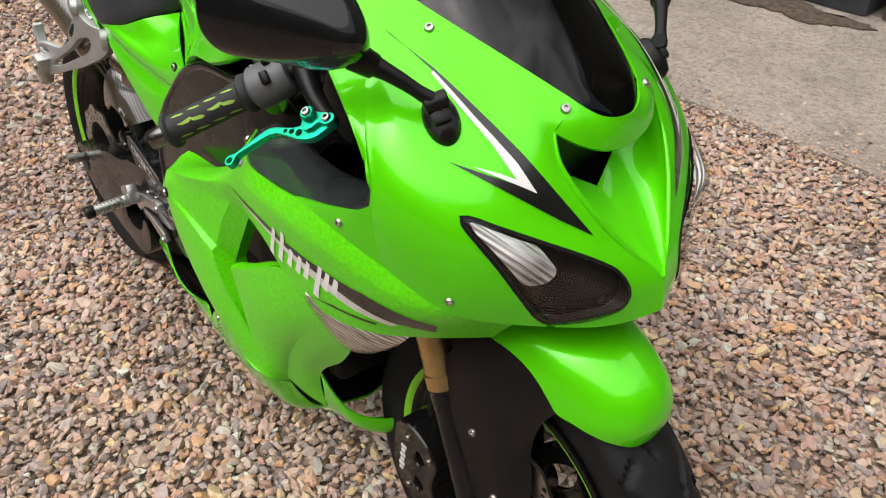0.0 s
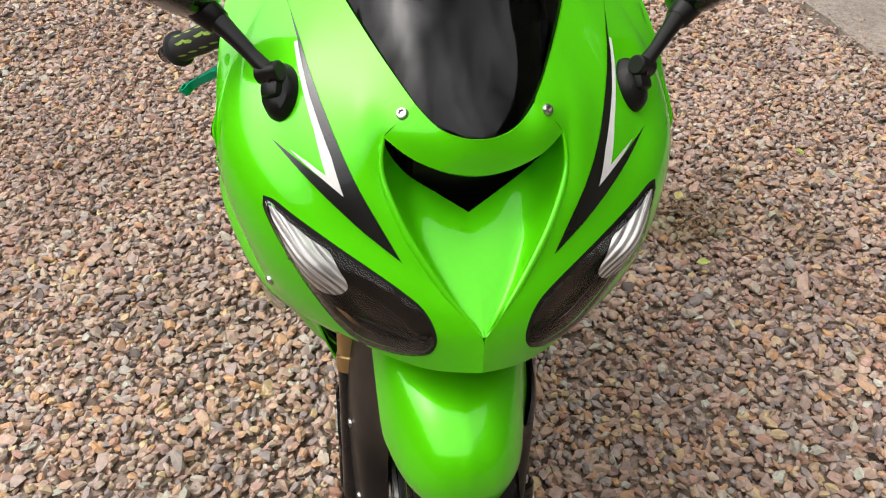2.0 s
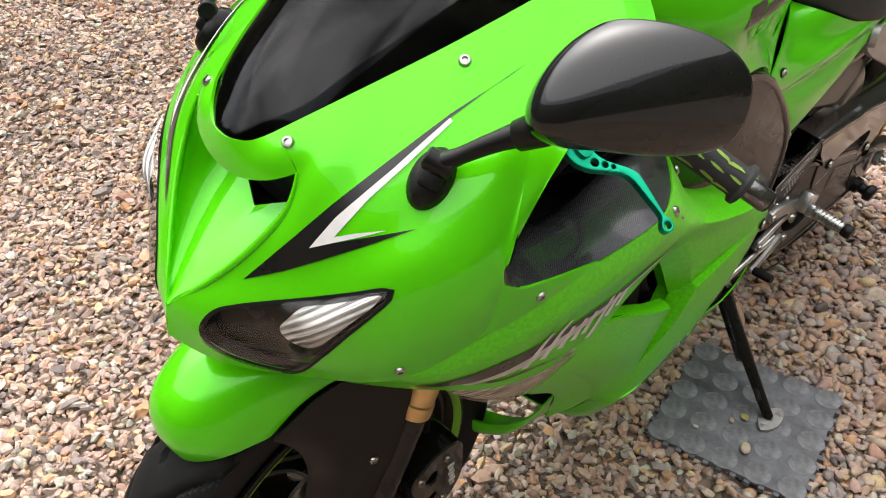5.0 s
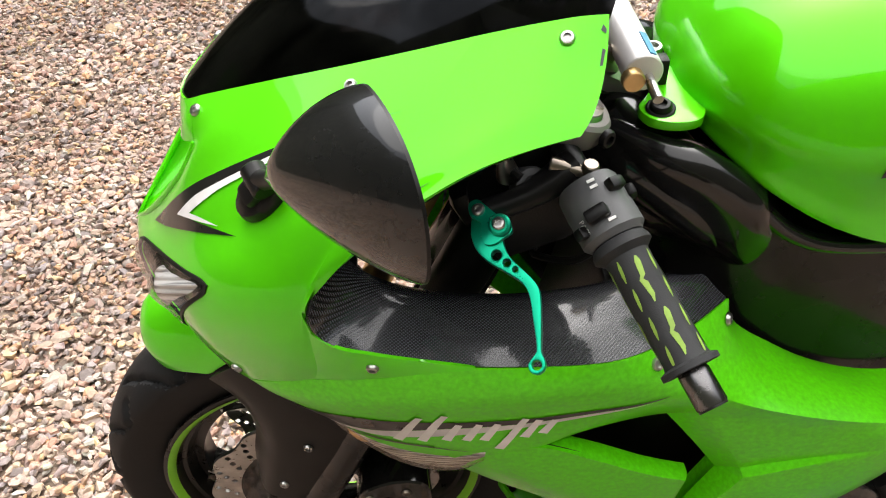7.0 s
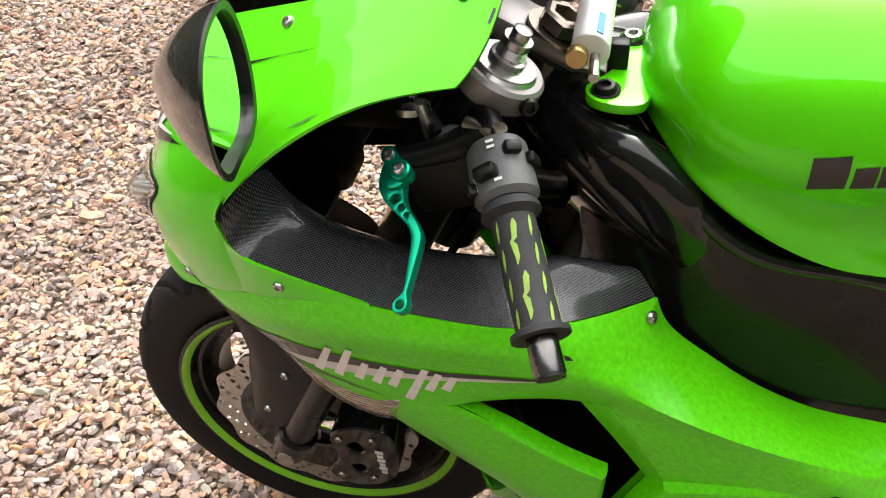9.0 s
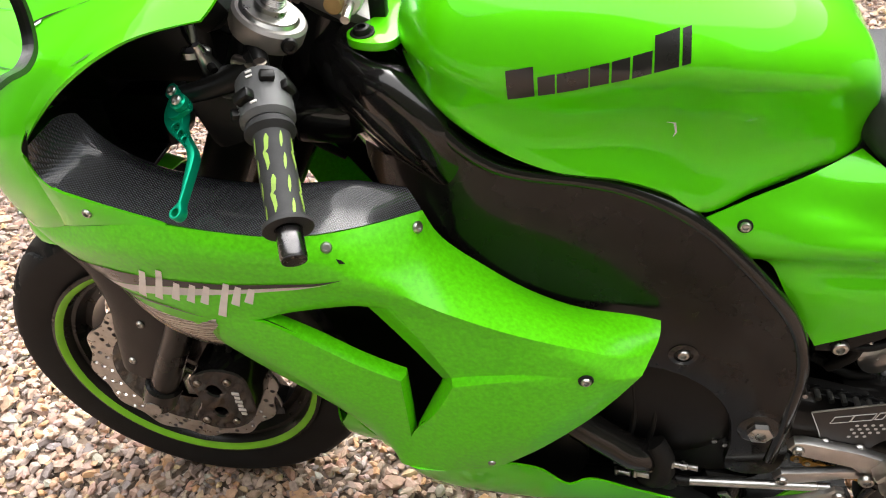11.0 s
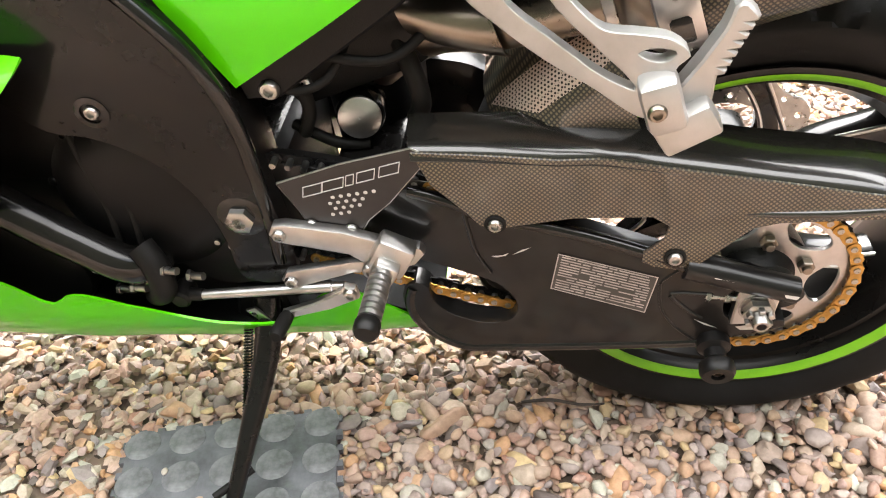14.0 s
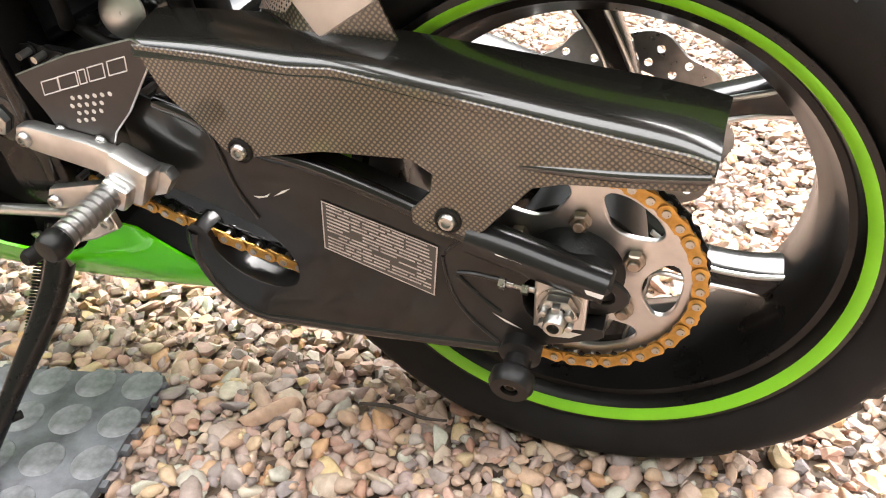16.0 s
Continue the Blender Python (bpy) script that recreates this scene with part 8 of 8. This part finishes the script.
        part("toe_rubber", bm, RUBBER, lever_, "ribbed black toe rubber")
        set_bolt(lever_, (0.424, 0.1735, 0.315), (0, 1, 0), 0.008, STEEL)
        set_bolt(set_, (0.398, 0.166, 0.345), (0, 1, 0), 0.010, STEEL, 0.0, "steel pivot bolt")

# ---- pillion hangers and silencers ----
for s in (1, -1):
    hang = new("pillion_hanger")
    hang.parent = bike
    tagged(hang, "cast alloy pillion footrest hanger")
    reach = lambda x, z: -0.47 * x - 0.05 * z + 0.3182
    frame_ = [(0.3041, 0.6668), (0.3034, 0.6817), (0.2965, 0.6902), (0.2872, 0.6913), (0.2604, 0.6966), (0.2425, 0.7117), (0.2392, 0.7266), (0.224, 0.7416), (0.219, 0.7311), (0.2197, 0.7154), (0.2262, 0.6978), (0.2247, 0.6768), (0.2177, 0.6627), (0.2058, 0.6505), (0.1918, 0.6386), (0.1813, 0.6325),
              (0.1562, 0.6344), (0.1365, 0.6356), (0.126, 0.6313), (0.122, 0.6263), (0.1292, 0.6165), (0.1331, 0.6047), (0.138, 0.594), (0.138, 0.578), (0.1449, 0.569), (0.1545, 0.5694), (0.1684, 0.5754), (0.1872, 0.5845), (0.2106, 0.593), (0.2345, 0.6039), (0.2587, 0.6175), (0.2816, 0.6315), (0.2959, 0.6443), (0.302, 0.6570)]
    gap_ = [(0.2613, 0.6607), (0.2592, 0.6494), (0.2526, 0.6384), (0.2401, 0.6287), (0.2222, 0.6192), (0.2033, 0.6085), (0.1878, 0.5996), (0.1708, 0.5929), (0.1545, 0.5905), (0.1635, 0.6012), (0.1777, 0.6118), (0.1919, 0.6229), (0.2084, 0.6355), (0.223, 0.6505), (0.2325, 0.6604), (0.2438, 0.6654), (0.2564, 0.6682)]
    slit_ = [(0.1558, 0.6196), (0.1436, 0.6267), (0.131, 0.6266), (0.1368, 0.6185), (0.15, 0.6165)]
    bm = slab(round_outline(frame_, 110), -0.014, 0.0, [round_outline(gap_, 70), round_outline(slit_, 20)], bevel=0.0042, lean=reach, seg=3)
    part("hanger_arm", bm if s > 0 else mirrored(bm), CAST, hang, "grey cast alloy arms")
    bm = bmesh.new()
    y_ = reach(0.291, 0.672)
    turned(bm, [(0.0165, -0.010), (0.0165, 0.002), (0.0150, 0.0035), (0.0125, 0.0030), (0.0115, -0.004), (0, -0.004)], Matrix.Translation((0.291, s * y_, 0.672)) @ basis((-0.42, -0.42 * 0 + s, 0.05)) @ Matrix.Diagonal((1.0, 1.25, 1.0, 1.0)), 32)
    part("hanger_boss", bm, CAST, hang, "cast mounting boss with a deep recess")
    set_bolt(hang, (0.293, s * (y_ - 0.003), 0.678), (-0.3, s, 0.05), 0.0085, PLASTIC, 0.0, "dark mounting bolt")
    y_ = reach(0.2286, 0.7238)
    bm = bmesh.new()
    turned(bm, [(0.0155, -0.010), (0.0155, 0.001), (0.0140, 0.0025), (0.0118, 0.002), (0.0112, -0.006), (0, -0.006)], Matrix.Translation((0.2290, s * y_, 0.7225)) @ basis((-0.42, s, 0.05)), 28)
    part("upper_boss", bm, CAST, hang, "cast upper mounting ring")
    bm = bmesh.new()
    box(bm, (0.1370, 0.2275 * s, 0.5885), (0.030, 0.030, 0.044), pose(0, 0, 0, 0, 18, 0), 0.007)
    box(bm, (0.1165, 0.2230 * s, 0.5655), (0.046, 0.026, 0.028), pose(0, 0, 0, 0, 32, 0), 0.004)
    part("peg_knuckle", bm, CAST, hang, "alloy peg knuckle")
    set_bolt(hang, (0.1420, 0.2425 * s, 0.5885), (0, s, 0), 0.0072, HEAT, 0.0, "dull steel peg pivot bolt")
    teeth_ = [(0.1197, 0.5788), (0.1251, 0.5935), (0.1190, 0.6035), (0.1118, 0.6155), (0.1055, 0.6280), (0.0998, 0.6391), (0.0970, 0.6490), (0.0957, 0.6567), (0.0915, 0.6600), (0.0872, 0.6589)]
    (x0, z0), (x1, z1) = (0.0811, 0.6497), (0.0990, 0.6010)
    for k in range(7):
        u0, u1 = k / 7, (k + 0.55) / 7
        teeth_ += [(x0 + (x1 - x0) * u0 - 0.0035, z0 + (z1 - z0) * u0), (x0 + (x1 - x0) * u1 - 0.0035, z0 + (z1 - z0) * u1), (x0 + (x1 - x0) * u1 + 0.0015, z0 + (z1 - z0) * u1 - 0.001)]
    teeth_ += [(0.0994, 0.5812), (0.0960, 0.560), (0.110, 0.556)]
    bm = slab(teeth_, 0.200 * s, 0.219 * s, bevel=0.002)
    part("folded_peg", bm, CAST, hang, "folded toothed alloy peg")
    can = new("silencer")
    can.parent = bike
    tagged(can, "carbon silencer with steel clamp band")
    a, b = Vector((0.0776, 0.1005 * s, 0.6395)), Vector((-0.418, 0.1305 * s, 0.8175))
    d = (b - a).normalized()
    m = Matrix.Translation(a) @ basis(d)
    bm = bmesh.new()
    turned(bm, [(0.056, -0.035), (0.058, -0.030), (0.058, 0.50), (0.05, 0.52), (0.03, 0.525), (0.028, 0.50)], m, 40)
    part("sleeve", bm, CARBON, can, "glossy carbon sleeve")
    bm = bmesh.new()
    turned(bm, [(0.026, -0.125), (0.027, -0.100), (0.0335, -0.098), (0.0335, -0.094), (0.030, -0.092), (0.036, -0.090), (0.047, -0.082), (0.0565, -0.068), (0.0595, -0.055), (0.0595, -0.050)], m, 48)
    part("inlet_cone", bm, HEAT, can, "heat-stained inlet cone")
    bm = bmesh.new()
    turned(bm, [(0.0345, -0.101), (0.0365, -0.100), (0.0365, -0.091), (0.0345, -0.090)], m, 40)
    hexnut(bm, m @ Vector((0.012, 0.040, -0.0955)), (0, 0, 1), 0.006, 0.012)
    part("inlet_clamp", bm, STEEL, can, "steel clamp ring with its screw")
    bm = bmesh.new()
    turned(bm, [(0.0585, -0.062), (0.0612, -0.060), (0.0618, -0.056), (0.0618, -0.030), (0.0605, -0.027)], m, 48)
    band = part("end_band", bm, ALLOY, can, "brushed steel end band")
    for k in range(6):
        q0 = 2 * math.pi * k / 6 + 0.35
        bm = bmesh.new()
        rows_ = []
        for h in (-0.0525, -0.0500, -0.0380, -0.0355):
            w_ = 0.20 if h in (-0.0525, -0.0355) else 0.25
            rows_.append([tuple(m @ Vector((0.0621 * math.cos(q0 + w_ * e), 0.0621 * math.sin(q0 + w_ * e), h))) for e in np.linspace(-1, 1, 9)])
        add_grid(bm, np.array(rows_))
        part("band_window", bm, CARBON_TOP, band, "dark window punched in the band")
        set_bolt(band, tuple(m @ Vector((0.0618 * math.cos(q0 + 0.52), 0.0618 * math.sin(q0 + 0.52), -0.0435))), tuple((m.to_3x3() @ Vector((math.cos(q0 + 0.52), math.sin(q0 + 0.52), 0)))), 0.0030, STEEL)
    bm = bmesh.new()
    tube(bm, [tuple(a - d * 0.10), (0.205, 0.088 * s, 0.594), (0.26, 0.078 * s, 0.578), (0.33, 0.055 * s, 0.560), (0.39, 0.03 * s, 0.51)], 0.026, 30, 20)
    part("link_pipe", bm, HEAT, can, "heat-stained steel pipe")
    bm = bmesh.new()
    shield_ = []
    for q in (-70, -35, 0, 35, 70, 100):
        row_ = []
        for x, yc, zc, rr in ((0.352, 0.066, 0.586, 0.024), (0.310, 0.078, 0.579, 0.026), (0.262, 0.086, 0.577, 0.0275)):
            row_.append((x + 0.010 * math.sin(radians(q)), s * (yc + rr * math.cos(radians(q))), zc + rr * math.sin(radians(q))))
        shield_.append(row_)
    add_grid(bm, loft(shield_, 18, 24))
    face_out(bm, lambda c: (0, s, 0))
    thicken(bm, 0.002)
    part("heat_shield", bm, HEAT, can, "dull metal heat shield")

# ---- side stand ----
stand = new("side_stand")
stand.parent = bike
tagged(stand, "black steel side stand with foot plate")
bm = bmesh.new()
tube(bm, [(0.540, 0.128, 0.262), (0.545, 0.165, 0.205), (0.566, 0.246, 0.130), (0.588, 0.326, 0.056)], [0.017, 0.0150, 0.0110, 0.0095], 24, 14)
part("stand_leg", bm, SATIN, stand, "black stand leg")
bm = slab(round_outline([(0.61, 0.0), (0.585, 0.018), (0.555, 0.014), (0.538, -0.004), (0.56, -0.018), (0.595, -0.016)], 30), -0.003, 0.003, bevel=0.001)
transform(bm, Matrix.Translation((0.015, 0.330, 0.0555)) @ pose(0, 0, 0, 90 + LEAN_ANGLE, 0, 0))
part("foot_plate", bm, STEEL, stand, "worn bare steel foot plate")
bm = bmesh.new()
turns = np.linspace(0, 1, 420)
a, b = Vector((0.565, 0.150, 0.232)), Vector((0.572, 0.232, 0.125))
ax = (b - a).normalized()
sd = ax.cross(Vector((1, 0, 0))).normalized()
ot = ax.cross(sd)
coil = [tuple(a + (b - a) * t_ + (sd * math.cos(t_ * 230) + ot * math.sin(t_ * 230)) * 0.0050) for t_ in turns]
rings = []
for i, c in enumerate(coil):
    t_ = (Vector(coil[min(i + 1, 419)]) - Vector(coil[max(i - 1, 0)])).normalized()
    s1 = t_.cross(ax).normalized()
    s2 = t_.cross(s1)
    rings.append([tuple(Vector(c) + (s1 * math.cos(q) + s2 * math.sin(q)) * 0.0012) for q in (0, 1.571, 3.142, 4.712, 6.283)])
add_grid(bm, np.array(rings))
tidy(bm)
part("stand_spring", bm, SATIN, stand, "coil return spring")
bm = slab([(0.575, 0.275), (0.520, 0.272), (0.512, 0.225), (0.545, 0.205), (0.585, 0.230)], 0.105, 0.132, bevel=0.004)
part("stand_bracket", bm, ENGINE, stand, "dark stand bracket")
bm = slab([(0.560, 0.262), (0.548, 0.266), (0.520, 0.228), (0.528, 0.222)], 0.150, 0.154, [ring(0.551, 0.256, 0.003, 8)], bevel=0.001)
part("spring_link", bm, STEEL, stand, "drilled steel link")
bm = bmesh.new()
rod(bm, (0.562, 0.262, 0.098), (0.600, 0.300, 0.095), 0.005, seg=12)
part("stand_tang", bm, RUBBER, stand, "black stand tang")

# ---- rubber mat tile under the stand ----
def mat_tile():
    bm = bmesh.new()
    box(bm, (0, 0, 0.005), (0.280, 0.280, 0.012), None, 0.001)
    for e in range(4):
        for k in range(11):
            t_ = -0.135 + k * 0.027
            m = Matrix.Rotation(e * math.pi / 2, 4, "Z")
            box(bm, m @ Vector((0.143, t_ * 0.93, 0.004)), (0.010, 0.010, 0.009), m)
    tile = tagged(part("rubber_mat", bm, MAT, smooth=30), "grey interlocking rubber mat tile with raised coins", "mat")
    bm = bmesh.new()
    turned(bm, [(0.0245, 0.0108), (0.0238, 0.0117), (0.0226, 0.0121), (0.0212, 0.0122), (0, 0.0122)], Matrix(), 36)
    first = part("raised_coin", bm, COIN, tile, "raised round stud", 10)
    first.matrix_local = pose(-0.12, -0.12, 0)
    for i in range(5):
        for j in range(5):
            if i or j:
                share(first, tile, pose(-0.12 + i * 0.06, -0.12 + j * 0.06, 0))
    tile.matrix_world = pose(0.606, 0.294, 0.003, 0, 0, 12.4)
    return tile


mat_tile()

# ---- fallen leaves ----
def leaf(x, y, z, size, turn, tint):
    bm = bmesh.new()
    rows = []
    for t_ in np.linspace(0, 1, 9):
        w = 0.32 * math.sin(math.pi * min(1, t_ * 1.05)) ** 0.8 + 0.01
        rows.append([(t_ - 0.5, w * k, 0.10 * abs(k) * w + 0.05 * math.sin(t_ * 3)) for k in (-1, -0.5, 0, 0.5, 1)])
    add_grid(bm, np.array(rows) * size)
    thicken(bm, 0.0006)
    ob = tagged(part("leaf", bm, tint), "small fallen leaf lying on the gravel", "leaf", "fallen leaves")
    ob.matrix_world = pose(x, y, z, 6, -5, turn)
    return ob


YEL = stuff("yellow_green_leaf", (0.30, 0.34, 0.07), rough=0.55, vary=0.3, scale=60, bump=0.1)
for x, y, sz, tn, mt in ((0.518, 0.635, 0.05, 30, LEAF), (0.684, 0.755, 0.032, 80, YEL), (-0.39, 1.95, 0.03, 10, YEL), (0.42, 0.80, 0.035, 140, LEAF), (0.30, 1.2, 0.03, 200, YEL), (0.62, 0.30, 0.02, 60, LEAF)):
    leaf(x, y, 0.022 if y < 1.7 else 0.020, sz, tn, mt)

# dark planter and timber box at the far side of the concrete
bm = bmesh.new()
box(bm, (0.10, 3.12, 0.16), (0.86, 0.42, 0.30), None, 0.02)
box(bm, (0.10, 3.12, 0.315), (0.90, 0.46, 0.03), None, 0.01)
tagged(part("planter", bm, stuff("dark_grey_planter", (0.035, 0.036, 0.04), rough=0.6, vary=0.3, scale=10, bump=0.2)), "dark grey planter standing on the concrete", "planter")
bm = bmesh.new()
box(bm, (0.98, 3.14, 0.16), (0.80, 0.42, 0.30), None, 0.015)
tagged(part("timber_box", bm, stuff("dark_stained_timber", (0.06, 0.04, 0.03), rough=0.7, vary=0.4, scale=10, bump=0.3)), "dark stained timber box on the concrete", "box")
# loose soil spilled in front of the planter
bm = bmesh.new()
rngd = np.random.default_rng(5)
ring_pts = [bm.verts.new((0.22 + math.cos(q) * (0.34 + 0.06 * math.sin(3 * q + 1) + rngd.normal(0, 0.02)), 2.78 + math.sin(q) * (0.10 + 0.03 * math.sin(5 * q) + rngd.normal(0, 0.008)), 0.019)) for q in np.linspace(0, 6.283, 60, endpoint=False)]
top_v = bm.verts.new((0.22, 2.79, 0.028))
for k in range(60):
    bm.faces.new((ring_pts[k], ring_pts[(k + 1) % 60], top_v))
face_out(bm, lambda c: (0, 0, 1))
thicken(bm, 0.010)
tagged(part("spilled_soil", bm, stuff("spilled_dark_soil", (0.07, 0.05, 0.035), rough=0.95, vary=0.7, scale=40, bump=1.0, fine=150)), "dark soil spilled on the concrete", "soil", kind="stuff")
# twig beside the rear tyre, pebbles on the mat
bm = bmesh.new()
tube(bm, [(0.245, 0.105, 0.016), (0.205, 0.104, 0.022), (0.165, 0.112, 0.024), (0.135, 0.114, 0.030)], [0.0022, 0.0026, 0.0022, 0.0014], 20, 8)
tagged(part("twig", bm, stuff("dark_twig_bark", (0.035, 0.025, 0.02), rough=0.8, vary=0.4, scale=90, bump=0.3)), "thin dark twig lying on the gravel", "twig")
for x, y, r, tint in ((0.6817, 0.3374, 0.011, (0.50, 0.40, 0.30)), (0.640, 0.285, 0.006, (0.42, 0.30, 0.22)), (0.700, 0.245, 0.005, (0.40, 0.35, 0.31))):
    bm = bmesh.new()
    bmesh.ops.create_icosphere(bm, subdivisions=2, radius=1.0)
    for v in bm.verts:
        v.co = Vector((v.co.x * r * 1.2, v.co.y * r * 0.85, v.co.z * r * 0.55)) * (1 + 0.12 * noise.noise(v.co * 2 + Vector((x * 40, y * 40, 0))))
    transform(bm, pose(x, y, 0.0152 + r * 0.5, 0, 0, 40 * x * 100))
    tagged(part("pebble", bm, stuff("beige_pebble", tint, rough=0.7, vary=0.2, scale=120, bump=0.2)), "small beige pebble lying on the rubber mat", "pebble", "pebbles on the mat")
